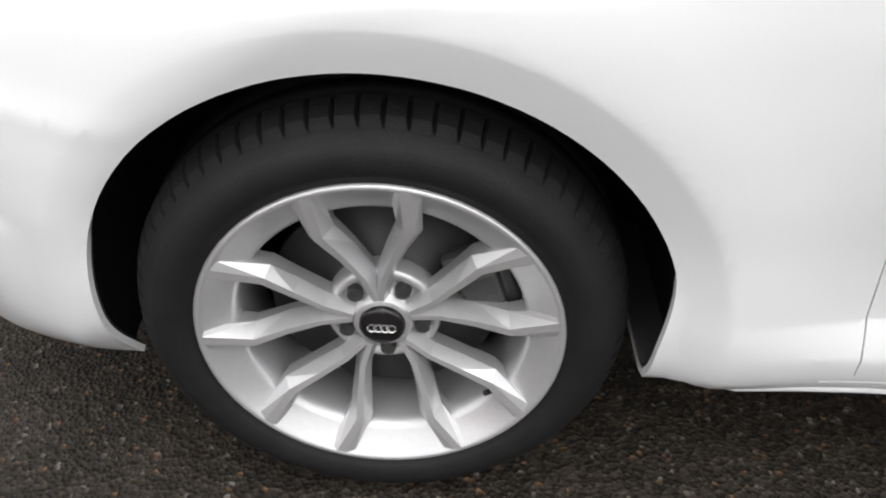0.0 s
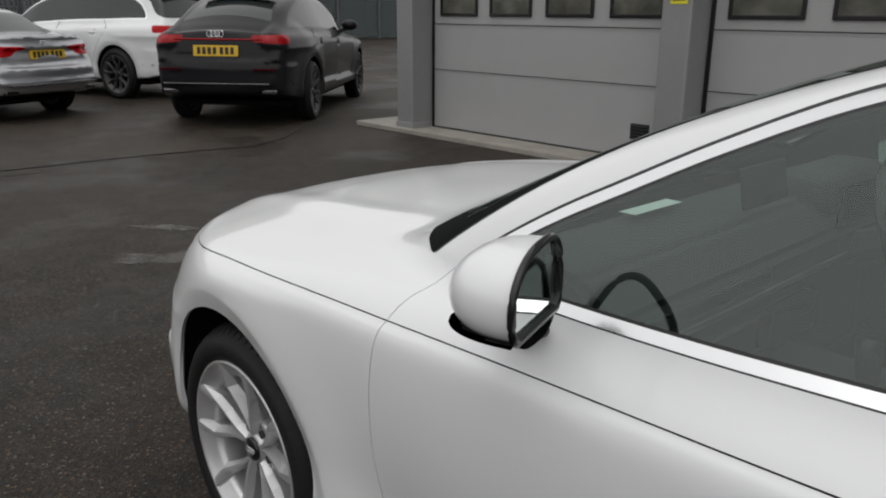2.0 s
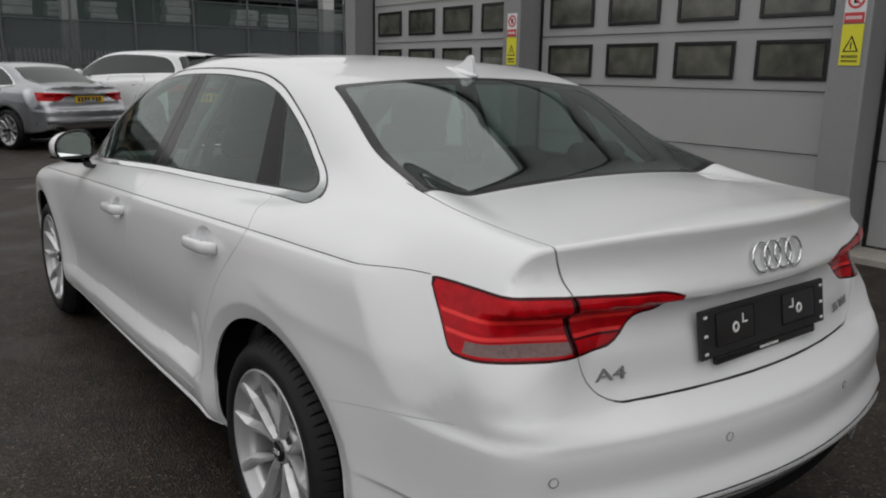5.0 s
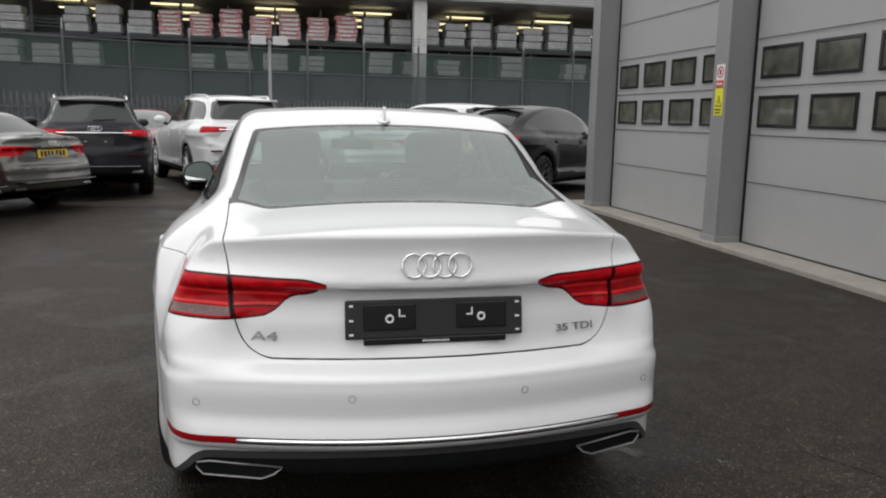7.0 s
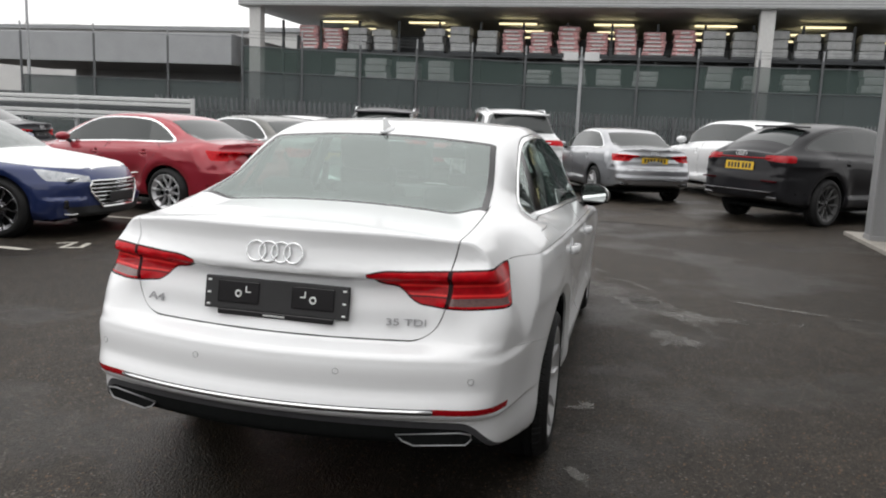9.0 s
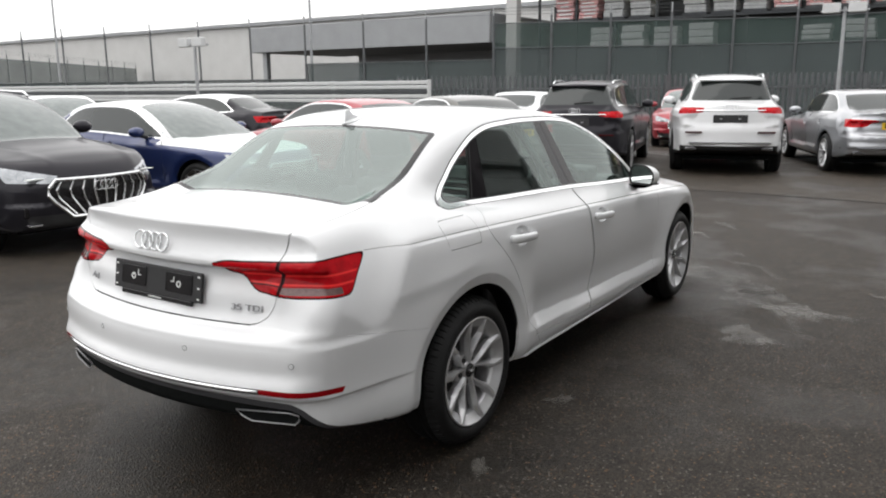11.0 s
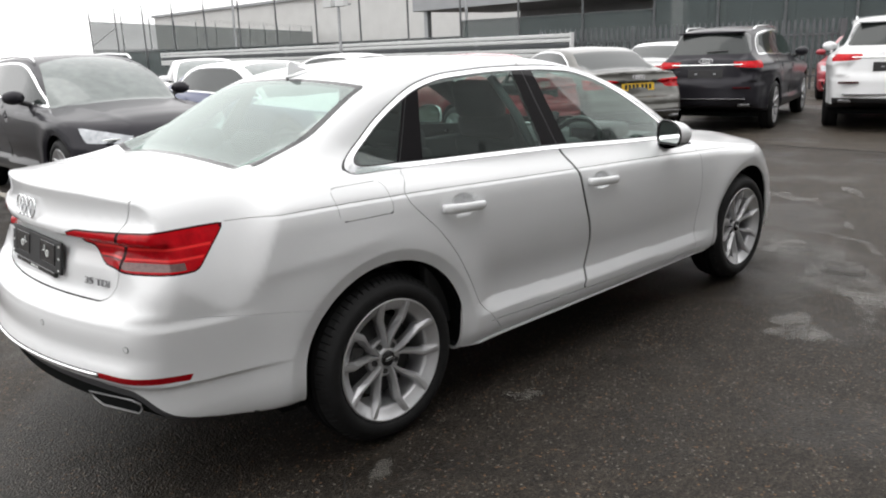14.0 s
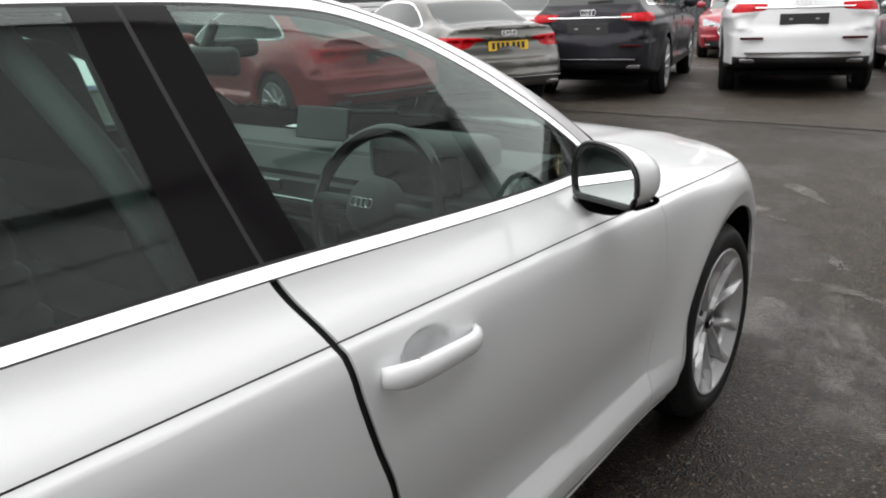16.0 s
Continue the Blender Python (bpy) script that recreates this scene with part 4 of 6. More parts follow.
def wheel_parts(parent, x, y, spin, detail=True, R=0.327, finish="alloy", name="wheel"):
    """A tyre on a ten-spoke alloy rim; y carries the side it faces."""
    out = 1 if y > 0 else -1
    m = Matrix.Translation((x, y, HUB_Z)) @ Matrix.Rotation(spin, 4, "Y") @ Matrix.Diagonal((1, out, 1, 1))
    k = R / 0.327
    n = 72 if detail else 32
    tyre_prof = [(0.226, 0.072), (0.238, 0.089), (0.250, 0.096), (0.252, 0.098), (0.270, 0.101), (0.288, 0.098), (0.290, 0.0955), (0.302, 0.087), (0.304, 0.083), (0.314, 0.072), (0.321, 0.057),
                 (0.325, 0.045), (0.318, 0.043), (0.318, 0.035), (0.326, 0.033), (0.327, 0.006), (0.320, 0.004), (0.320, -0.004), (0.327, -0.006),
                 (0.327, -0.05), (0.322, -0.08), (0.300, -0.104), (0.262, -0.105), (0.226, -0.08)]
    wheel = empty(name)
    wheel.parent = parent
    turns = 70 * 8 if detail else n
    side_prof, tread_prof = tyre_prof[:12], tyre_prof[11:]
    bm = lathe(bmesh.new(), [(r * k, d) for r, d in tread_prof], n, False, m)
    bmesh.ops.recalc_face_normals(bm, faces=bm.faces[:])
    part("tread", bm, "tread", wheel, "black grooved tread, darkened for arch shade", True)
    bm = lathe(bmesh.new(), [(r * k, d) for r, d in side_prof], turns, False, m)
    if detail:
        # narrow slots across the tread's shoulder
        bm.verts.ensure_lookup_table()
        per = len(side_prof)
        back_in = m.inverted()
        for i in range(70):
            for j in (9, 10, 11):
                v = bm.verts[8 * i * per + j]
                p = back_in @ v.co
                f = 1 - 0.007 / math.hypot(p.x, p.z)
                v.co = m @ Vector((p.x * f, p.y - 0.003, p.z * f))
    bmesh.ops.recalc_face_normals(bm, faces=bm.faces[:])
    tyre = part("tyre", bm, "rubber", wheel, "black road tyre with shallow tread", True)
    if detail:
        hub = Vector((x, y, HUB_Z))
        for f in tyre.data.polygons:
            arm = f.center - hub
            f.use_smooth = math.hypot(arm.x, arm.z) < 0.306
    rim_prof = [(0.236, 0.082), (0.240, 0.092), (0.236, 0.096), (0.231, 0.094), (0.229, 0.090), (0.198, 0.072), (0.192, 0.066), (0.189, 0.05), (0.187, -0.05), (0.215, -0.085), (0.236, -0.09)]
    bm = lathe(bmesh.new(), [(r * k, d) for r, d in rim_prof], n, False, m)
    bmesh.ops.recalc_face_normals(bm, faces=bm.faces[:])
    part("rim", bm, finish, wheel, "silver alloy rim barrel", True)
    # ten spokes in five pairs, each a faceted arm that widens at the rim
    for i in range(5):
        for side in (-1, 1):
            a0 = math.pi / 2 + i * 2 * math.pi / 5
            bm = bmesh.new()
            rows = []
            for r, off, half, dep, ridge in ((0.040, 4.0, 0.0115, 0.060, 0.014), (0.080, 9.0, 0.0120, 0.066, 0.016), (0.125, 15.0, 0.0138, 0.074, 0.017),
                                             (0.168, 18.5, 0.0170, 0.084, 0.014), (0.231, 14.3, 0.0200, 0.0945, 0.004)):
                a = a0 + side * radians(off)
                c, sn = math.cos(a), math.sin(a)
                t = Vector((-sn, 0, c)) * side
                base = Vector((c * r * k, 0, sn * r * k))
                up = lambda d: Vector((0, d, 0))
                rows.append([bm.verts.new(m @ (base + t * -half * 0.95 + up(dep - ridge * 1.7))), bm.verts.new(m @ (base + t * -half * 0.30 + up(dep))),
                             bm.verts.new(m @ (base + t * half * 0.35 + up(dep))), bm.verts.new(m @ (base + t * half + up(dep - ridge * 1.2))),
                             bm.verts.new(m @ (base + t * half * 0.8 + up(dep - 0.045))), bm.verts.new(m @ (base + t * -half * 0.8 + up(dep - 0.045)))])
            for p, q in zip(rows, rows[1:]):
                for j in range(6):
                    bm.faces.new((p[j], p[(j + 1) % 6], q[(j + 1) % 6], q[j]))
            bm.faces.new(rows[0])
            bm.faces.new(rows[-1][::-1])
            bmesh.ops.recalc_face_normals(bm, faces=bm.faces[:])
            part("spoke", bm, finish, wheel)
    bm = lathe(bmesh.new(), [(0.0, 0.058), (0.036, 0.058), (0.040, 0.055), (0.041, 0.042), (0.066, 0.038), (0.068, 0.046), (0.078, 0.038), (0.079, 0.0)], 40, False, m)
    part("hub", bm, finish, wheel, "silver wheel hub", True)
    bm = lathe(bmesh.new(), [(0.0, 0.068), (0.027, 0.067), (0.0305, 0.064), (0.031, 0.055)], 32, False, m)
    cap = part("centre_cap", bm, "gloss_black", wheel, "black centre cap with silver rings", True)
    if detail:
        bm = bmesh.new()
        for j in range(4):
            cx = (j - 1.5) * 0.0085
            q = Matrix.Rotation(-spin, 4, "Y")
            sweep(bm, [m @ q @ Vector((cx + 0.0058 * math.cos(a), 0.0688, 0.0058 * math.sin(a))) for a in np.linspace(0, 2 * math.pi, 16)[:-1]], 0.0011, 5, True)
        part("ring_badge", bm, "chrome", cap, "four small silver rings")
        for i in range(5):
            a = math.pi / 2 + math.pi / 5 + i * 2 * math.pi / 5
            bm = lathe(bmesh.new(), [(0, 0.044), (0.007, 0.044), (0.0075, 0.047), (0.0105, 0.047), (0.0115, 0.03)], 12, False, m @ Matrix.Translation((0.054 * math.cos(a), 0.004, 0.054 * math.sin(a))))
            part("wheel_bolt", bm, "caliper", wheel)
        a = radians(-42)
        bm = rod(bmesh.new(), m @ Vector((0.2 * math.cos(a), 0.055, 0.2 * math.sin(a))), m @ Vector((0.175 * math.cos(a), 0.08, 0.175 * math.sin(a))), 0.004, 8)
        part("valve", bm, "black", wheel)
        bm = lathe(bmesh.new(), [(0.06, 0.012), (0.085, 0.012), (0.086, 0.006), (0.157, 0.006), (0.157, -0.018), (0.06, -0.018)], 48, False, m)
        bmesh.ops.recalc_face_normals(bm, faces=bm.faces[:])
        part("brake_disc", bm, "disc", wheel, "grey steel brake disc", True)
        bm = bmesh.new()
        q = Matrix.Translation((x, y, HUB_Z)) @ Matrix.Diagonal((1, out, 1, 1)) @ Matrix.Rotation(radians(-20), 4, "Y")
        box(bm, (0.095, -0.05, -0.055), (0.182, 0.028, 0.055), 0.012, q)
        box(bm, (0.11, 0.02, -0.03), (0.165, 0.042, 0.03), 0.008, q)
        part("brake_caliper", bm, "caliper", wheel, "dark cast brake caliper")
    else:
        bm = lathe(bmesh.new(), [(0.0, -0.01), (0.19, -0.01), (0.2, -0.05)], 24, False, m)
        part("brake_disc", bm, "liner", wheel)
    return wheel


def liners(parent):
    """Dark wheel housings behind the arches."""
    for hx in (-HUB_X, HUB_X):
        for out in (-1, 1):
            bm = bmesh.new()
            m = Matrix.Translation((hx, 0, HUB_Z)) @ Matrix.Diagonal((1, out, 1, 1))
            n = 24
            ring = []
            for i in range(n + 1):
                a = radians(-9 + 205 * i / n if hx < 0 else -14 + 203 * i / n)
                c, sn = math.cos(a), math.sin(a)
                px, pz = hx + ARCH * c, HUB_Z + ARCH * sn
                edge = float(side_w(np.array([px]), np.array([pz]))[0])
                edge = min(edge, 0.90 if hx > 0 else 0.965 - 0.30 * max(0.0, -px - 1.45)) - 0.016
                ring.append([bm.verts.new(m @ Vector((r * c, d, r * sn))) for r, d in ((ARCH + 0.003, edge), (ARCH + 0.012, edge - 0.04), (ARCH + 0.02, 0.52), (0.02, 0.50))])
            for p, q in zip(ring, ring[1:]):
                for j in range(3):
                    bm.faces.new((p[j], p[j + 1], q[j + 1], q[j]))
            part("wheel_housing", bm, "liner", parent, "black wheel arch liner", True)


def rings_badge(parent, m, r, gap_w, material="chrome"):
    """Four linked bright rings, as one badge."""
    bm = bmesh.new()
    for j in range(4):
        cx = (j - 1.5) * gap_w
        sweep(bm, [m @ Vector((cx + r * math.cos(a), r * math.sin(a), 0.003 + 0.001 * (j % 2))) for a in np.linspace(0, 2 * math.pi, 33)[:-1]], r * 0.11, 6, True)
    return part("ring_badge", bm, material, parent, "four linked bright rings", True)


def rear_x(w, z):
    """Where the tail of the saloon lies at a half width and height."""
    return float(spl(*SALOON["rear"], np.array([z]))[0]) - 0.27 * w * w


def handle(parent, x, s, dz=0.0):
    """A pull handle over a cupped recess."""
    z = float(crease_z(np.array([x]))[0]) - 0.068 + dz
    w = float(side_w(np.array([x - 0.13]), np.array([z]))[0])
    bm = bmesh.new()
    pts, rad = [], []
    for i in range(17):
        u = -1 + 2 * i / 16
        pts.append((x + u * 0.115, s * (w + 0.001 + 0.029 * (1 - abs(u) ** 5)), z + 0.006 * u))
        rad.append(0.0125 * (1 - 0.25 * u ** 8) * (1 + 0.12 * u))
    sweep(bm, pts, rad, 14, False, 1.5)
    h = part("door_handle", bm, "white", parent, "white body-coloured pull handle", True)
    # the parting line of the lock cap at the handle's rear end
    cx = x + 0.064
    ring = [(cx, s * (w + 0.0265 + 0.0128 * math.cos(a)), z + 0.004 + 0.0195 * math.sin(a)) for a in np.linspace(0, 2 * math.pi, 21)[:-1]]
    part("lock_cap_seam", sweep(bmesh.new(), ring, 0.0008, 5, True), "trim_grey", h)
    return h


def door_mirror(parent, s):
    """A door mirror: painted cap, black foot and lower trim, bright frame, glass facing aft."""
    up = 0.030 if s < 0 else -0.004
    foot = bmesh.new()
    sweep(foot, [(-0.515, s * 0.79, 0.920), (-0.505, s * 0.85, 0.932), (-0.49, s * 0.89, 0.958 + (0.03 if s < 0 else 0.0))], [0.016, 0.015, 0.018], 12, False, 0.7)
    part("mirror_foot", foot, "gloss_black", parent, "", True)
    base = bmesh.new()
    sweep(base, [(-0.605, s * 0.832, 0.905 + 0.5 * up), (-0.55, s * 0.838, 0.915 + 0.6 * up), (-0.495, s * 0.85, 0.93 + 0.6 * up)], [0.006, 0.020, 0.016], 10, False, 0.8)
    part("mirror_foot_base", base, "gloss_black", parent, "", True)
    c = Vector((-0.482, s * 0.922, 0.992 + up))
    turn = Matrix.Rotation(radians(-20 * s), 3, "Z")

    def shell(bm, cut_low, cut_high):
        rows = []
        for i in range(15):
            u = i / 14
            # depth from the open rear (u = 0) to the rounded front (u = 1)
            dx = 0.040 - 0.120 * u
            rr = math.sqrt(max(0.0, 1 - (u * 0.985) ** 2.6))
            row = []
            for j in range(32):
                a = 2 * math.pi * j / 32
                ca, sa = math.cos(a), math.sin(a)
                yy = 0.088 * rr * math.copysign(abs(ca) ** 0.75, ca)
                zz = 0.070 * rr * math.copysign(abs(sa) ** 0.85, sa)
                zz = zz * (1.0 - 0.18 * ca)
                if zz < cut_low:
                    zz = cut_low
                if zz > cut_high:
                    zz = cut_high
                row.append(bm.verts.new(c + turn @ Vector((dx, s * yy, zz))))
            rows.append(row)
        for p, q in zip(rows, rows[1:]):
            for j in range(32):
                bm.faces.new((p[j], p[(j + 1) % 32], q[(j + 1) % 32], q[j]))
        bm.faces.new(rows[-1])
        bmesh.ops.recalc_face_normals(bm, faces=bm.faces[:])
        return rows
    bm = bmesh.new()
    rows = shell(bm, -0.043, 1)
    rim = [v.co.copy() for v in rows[0]]
    cap = part("mirror_cap", bm, "white", parent, "white mirror cap", True)
    bm = bmesh.new()
    low = shell(bm, -1, -0.044)
    lowrim = [v.co.copy() for v in low[0]]
    part("mirror_lower_trim", bm, "gloss_black", parent, "", True)
    full = [r if r.z > lowrim[i].z + 0.002 else lowrim[i] for i, r in enumerate(rim)]
    bm = bmesh.new()
    sweep(bm, full, 0.006, 8, True)
    part("mirror_frame", bm, "gloss_black", cap, "", True)
    bm = bmesh.new()
    mid = sum(full, Vector()) / len(full)
    bm.faces.new([bm.verts.new(mid + (p - mid) * 0.97 - turn @ Vector((0.003, 0, 0))) for p in full])
    part("mirror_glass", bm, "mirror", cap, "reflecting mirror glass")


def front_seat(y):
    """A black bucket seat with its headrest."""
    seat = empty("front_seat", Matrix.Translation((-0.10, y, 0.25)))
    bm = boxed((-0.27, -0.24, 0.12), (0.26, 0.24, 0.29), 0.06)
    part("cushion", bm, "seat", seat, "", True)
    m = Matrix.Translation((0.27, 0, 0.25)) @ Matrix.Rotation(radians(16), 4, "Y")
    bm = bmesh.new()
    for k in range(6):
        z0 = 0.11 * k
        hw = (0.22, 0.245, 0.25, 0.245, 0.22, 0.17)[k]
        box(bm, (-0.05, -hw, z0), (0.075 - 0.006 * k, hw, z0 + 0.118), 0.035, m)
    part("backrest", bm, "seat", seat, "", True)
    bm = boxed((-0.03, -0.15, 0.0), (0.065, 0.15, 0.19), 0.045, m @ Matrix.Translation((0.0, 0, 0.655)))
    part("headrest", bm, "seat", seat, "", True)
    for s in (-1, 1):
        part("headrest_post", rod(bmesh.new(), m @ Vector((0.02, s * 0.06, 0.60)), m @ Vector((0.02, s * 0.06, 0.69)), 0.007), "chrome", seat)
    part("seat_base", boxed((-0.2, -0.2, 0.0), (0.2, 0.2, 0.13), 0.01), "black", seat)
    return tagged(seat, "black cloth front seat with headrest inside the car", "car seat", "car seats")


def interior():
    """Seats, dash, wheel and mirror, seen through the windows."""
    for y in (-0.37, 0.37):
        front_seat(y)
    bench = empty("rear_bench", Matrix.Translation((0.95, 0, 0.25)))
    part("cushion", boxed((-0.28, -0.62, 0.1), (0.22, 0.62, 0.33), 0.06), "seat", bench, "", True)
    m = Matrix.Translation((0.22, 0, 0.28)) @ Matrix.Rotation(radians(24), 4, "Y")
    part("backrest", boxed((-0.06, -0.62, 0.0), (0.08, 0.62, 0.60), 0.05, m), "seat", bench, "", True)
    for y in (-0.38, 0.0, 0.38):
        part("headrest", boxed((-0.04, -0.12, 0.56), (0.05, 0.12, 0.665), 0.035, m @ Matrix.Translation((0, y, 0))), "seat", bench, "", True)
    part("seat_base", boxed((-0.28, -0.6, 0.0), (0.3, 0.6, 0.11), 0.01), "black", bench)
    tagged(bench, "black cloth rear bench with three headrests", "car seat")
    dash = empty("dashboard", Matrix.Translation((-0.55, 0, 0.29)))
    bm = bmesh.new()
    prism(bm, [(-0.32, 0.20), (-0.34, 0.61), (-0.20, 0.675), (-0.02, 0.665), (0.06, 0.60), (0.05, 0.50), (-0.02, 0.46), (0.0, 0.20)], -0.66, 0.66)
    bmesh.ops.bevel(bm, geom=bm.edges[:], offset=0.015, segments=2, affect="EDGES")
    part("body", bm, "dash", dash)
    part("trim_strip", boxed((0.055, -0.66, 0.525), (0.068, 0.66, 0.54), 0.003), "chrome", dash, "bright trim strip")
    part("lower_trim_strip", boxed((0.05, -0.62, 0.475), (0.064, 0.12, 0.487), 0.003), "chrome", dash, "bright trim strip")
    part("air_vent", boxed((0.052, -0.66, 0.55), (0.066, -0.1, 0.585), 0.005), "chrome_dark", dash)
    part("instrument_hood", boxed((-0.1, 0.22, 0.62), (0.05, 0.55, 0.735), 0.03), "dash", dash, "", True)
    part("instrument_screen", boxed((0.045, 0.25, 0.60), (0.054, 0.52, 0.70), 0.003), "screen", dash)
    part("console", boxed((0.0, -0.13, 0.05), (0.75, 0.13, 0.36), 0.04), "dash", dash, "", True)
    part("gear_lever", rod(bmesh.new(), (0.25, 0, 0.34), (0.24, 0, 0.45), 0.022, 14, 0.03), "gloss_black", dash, "", True)
    part("control_panel", boxed((0.05, -0.11, 0.40), (0.085, 0.11, 0.49), 0.006), "gloss_black", dash)
    m = Matrix.Translation((-0.02, 0.0, 0.69)) @ Matrix.Rotation(radians(-12), 4, "Y")
    part("display", boxed((0.0, -0.10, 0.0), (0.012, 0.10, 0.09), 0.004, m), "screen", dash, "black centre display")
    tagged(dash, "dark dashboard with centre display and trim strips", "dashboard")
    steer = empty("steering_wheel", Matrix.Translation((-0.36, 0.37, 0.885)) @ Matrix.Rotation(radians(-24), 4, "Y"))
    part("rim", sweep(bmesh.new(), [(0, 0.183 * math.cos(a), 0.183 * math.sin(a)) for a in np.linspace(0, 2 * math.pi, 37)[:-1]], 0.016, 10, True), "gloss_black", steer, "", True)
    part("boss", lathe(bmesh.new(), [(0, 0.045), (0.05, 0.04), (0.07, 0.02), (0.072, -0.02)], 28, False, Matrix.Rotation(radians(-90), 4, "Z")), "dash", steer, "", True)
    for a in (0, 180, 270):
        c, sn = math.cos(radians(a)), math.sin(radians(a))
        part("spoke", rod(bmesh.new(), (0, 0.05 * c, 0.05 * sn), (0, 0.18 * c, 0.18 * sn), 0.017), "dash", steer, "", True)
    part("column", rod(bmesh.new(), (-0.02, 0, 0), (-0.2, 0, 0), 0.04, 14), "dash", steer)
    rings_badge(steer, Matrix.Rotation(radians(90), 4, "Z") @ Matrix.Rotation(radians(90), 4, "X") @ Matrix.Translation((0, 0, 0.047)), 0.011, 0.016)
    tagged(steer, "black three-spoke steering wheel with silver rings", "steering wheel")
    mir = empty("rear_view_mirror", Matrix.Translation((-0.20, 0, 1.22)))
    part("housing", boxed((-0.02, -0.125, -0.03), (0.015, 0.125, 0.035), 0.014), "black", mir, "", True)
    part("stem", rod(bmesh.new(), (-0.01, 0, 0.02), (-0.05, 0, 0.088), 0.012), "black", mir)
    part("sensor_box", boxed((-0.14, -0.05, 0.005), (-0.03, 0.05, 0.05), 0.015), "black", mir)
    tagged(mir, "black interior rear-view mirror below the windscreen top", "mirror")
    sheet = part("paper_sheet", boxed((-0.74, -0.30, 0.9795), (-0.70, -0.12, 0.9802)), "paper")
    tagged(sheet, "white paper sheet lying on the dashboard", "paper")


def hero_car():
    car = empty("white_saloon_car")
    co, nrm, faces, name, side, xs, shell = build_skin(SALOON, 0.019, True)

    def take(key, new_name, material, label="", rim=0.010, split=False, parent=car, where=None, lift=0.0):
        made = []
        for s in ((-1, 1) if split else (0,)):
            fs = [faces[i] for i in range(len(faces)) if name[i] == key and (s == 0 or side[i] == s) and (where is None or where(xs[i]))]
            if fs:
                made.append(panel_mesh(new_name, co, fs, nrm, material, parent, label, rim[int(s > 0)] if isinstance(rim, tuple) else rim, 0.0, lift))
        return made
    take("body", "body", "white", "white painted roof, pillars, sills and rear quarters")
    take("bonnet", "bonnet", "white", "white bonnet")
    take("wing", "front_wing", "white", "", 0.011, True)
    fd = take("front_door", "front_door", "white", "white front door", (0.011, 0.005), True)
    rd = take("rear_door", "rear_door", "white", "white rear door", (0.011, 0.005), True)
    boot = take("boot_lid", "boot_lid", "white", "white boot lid with lip spoiler")[0]
    rb = take("rear_bumper", "rear_bumper", "white", "white rear bumper")[0]
    take("front_bumper", "front_bumper", "white", "white front bumper")
    take("fuel_flap", "fuel_flap", "white", "white fuel filler flap")
    take("seal", "window_seal", "black", "black rubber seal", 0.008, True)
    take("bright_trim", "window_trim", "chrome", "bright metal window surround", 0.008, True, lift=0.62)
    take("side_glass", "front_side_window", "glass", "tinted side window", 0.004, True, car, lambda v: v < 0.33)
    take("side_glass", "rear_side_window", "glass", "tinted side window", 0.004, True, car, lambda v: 0.33 <= v < 1.10)
    take("side_glass", "quarter_window", "glass", "tinted quarter window", 0.004, True, car, lambda v: v >= 1.10)
    for a, b in ((-9, -0.3), (-0.3, 0.8), (0.8, 9)):
        take("pillar_trim", "pillar_trim", "satin_black", "gloss black pillar trim", 0.006, True, car, lambda v: a <= v < b)
    take("windscreen", "windscreen", "screen_glass", "clear windscreen", 0.004)
    take("screen_edge", "windscreen_surround", "liner", "black cowl and screen border", 0.01)
    take("rear_screen", "rear_screen", "rear_glass", "tinted rear window", 0.004)
    take("rear_edge", "rear_screen_border", "gloss_black", "black border of the rear window", 0.006)
    lamps = take("lens_dark", "tail_lamp", "lens_dark", "dark red tail lamp", 0.02, True)
    for key, nm in (("lens", "red_lens"), ("lens_bar", "light_bar"), ("clear_lens", "reversing_lens")):
        for i, s in enumerate((-1, 1)):
            fs = [faces[k] for k in range(len(faces)) if name[k] == key and side[k] == s]
            if fs and i < len(lamps):
                panel_mesh(nm, co, fs, nrm, {"lens": "lens", "lens_bar": "lens_bar", "clear_lens": "clear_lens"}[key], lamps[i], "", 0.008)
    take("reflector", "reflector", "lens_deep", "red rear reflector", 0.006, True, rb)
    take("chrome_strip", "strip_groove", "black", "", 0.006, False, rb)
    pts = [(rear_x(abs(y), 0.494) + 0.003, y, 0.494) for y in np.linspace(-0.565, 0.565, 25)]
    part("chrome_strip", sweep(bmesh.new(), pts, 0.0065, 8, False, 0.9), "chrome", rb, "bright strip across the bumper", True)
    take("diffuser", "diffuser", "valance_grey", "dark grey lower valance", 0.01, False, rb)
    # flush with the skin: black paints in the shade below the lit grey band
    take("valance_mouth", "valance_mouth", "liner", "lower valance, recess shade painted black", 0.01, False, rb)
    take("headlamp", "headlamp", "head_dark", "clear headlamp with a dark housing", 0.01, True)
    inner = [faces[i] for i in range(len(faces)) if shell[i]]
    panel_mesh("inner_shell", co, inner, nrm, "shell", car, "dark inner body shell", 0, 0.014)
    liners(car)
    part("underbody", boxed((-1.9, -0.70, 0.19), (1.8, 0.70, 0.23), 0.01), "liner", car)
    part("cabin_floor", boxed((-0.95, -0.70, 0.22), (1.45, 0.70, 0.25)), "liner", car)
    part("firewall", boxed((-1.0, -0.72, 0.22), (-0.96, 0.72, 0.9)), "liner", car)
    part("parcel_shelf", boxed((1.33, -0.62, 0.985), (1.80, 0.62, 1.0)), "dash", car)
    part("headlining", boxed((0.18, -0.40, 1.330), (0.98, 0.40, 1.336)), "trim_grey", car, "pale grey headlining")
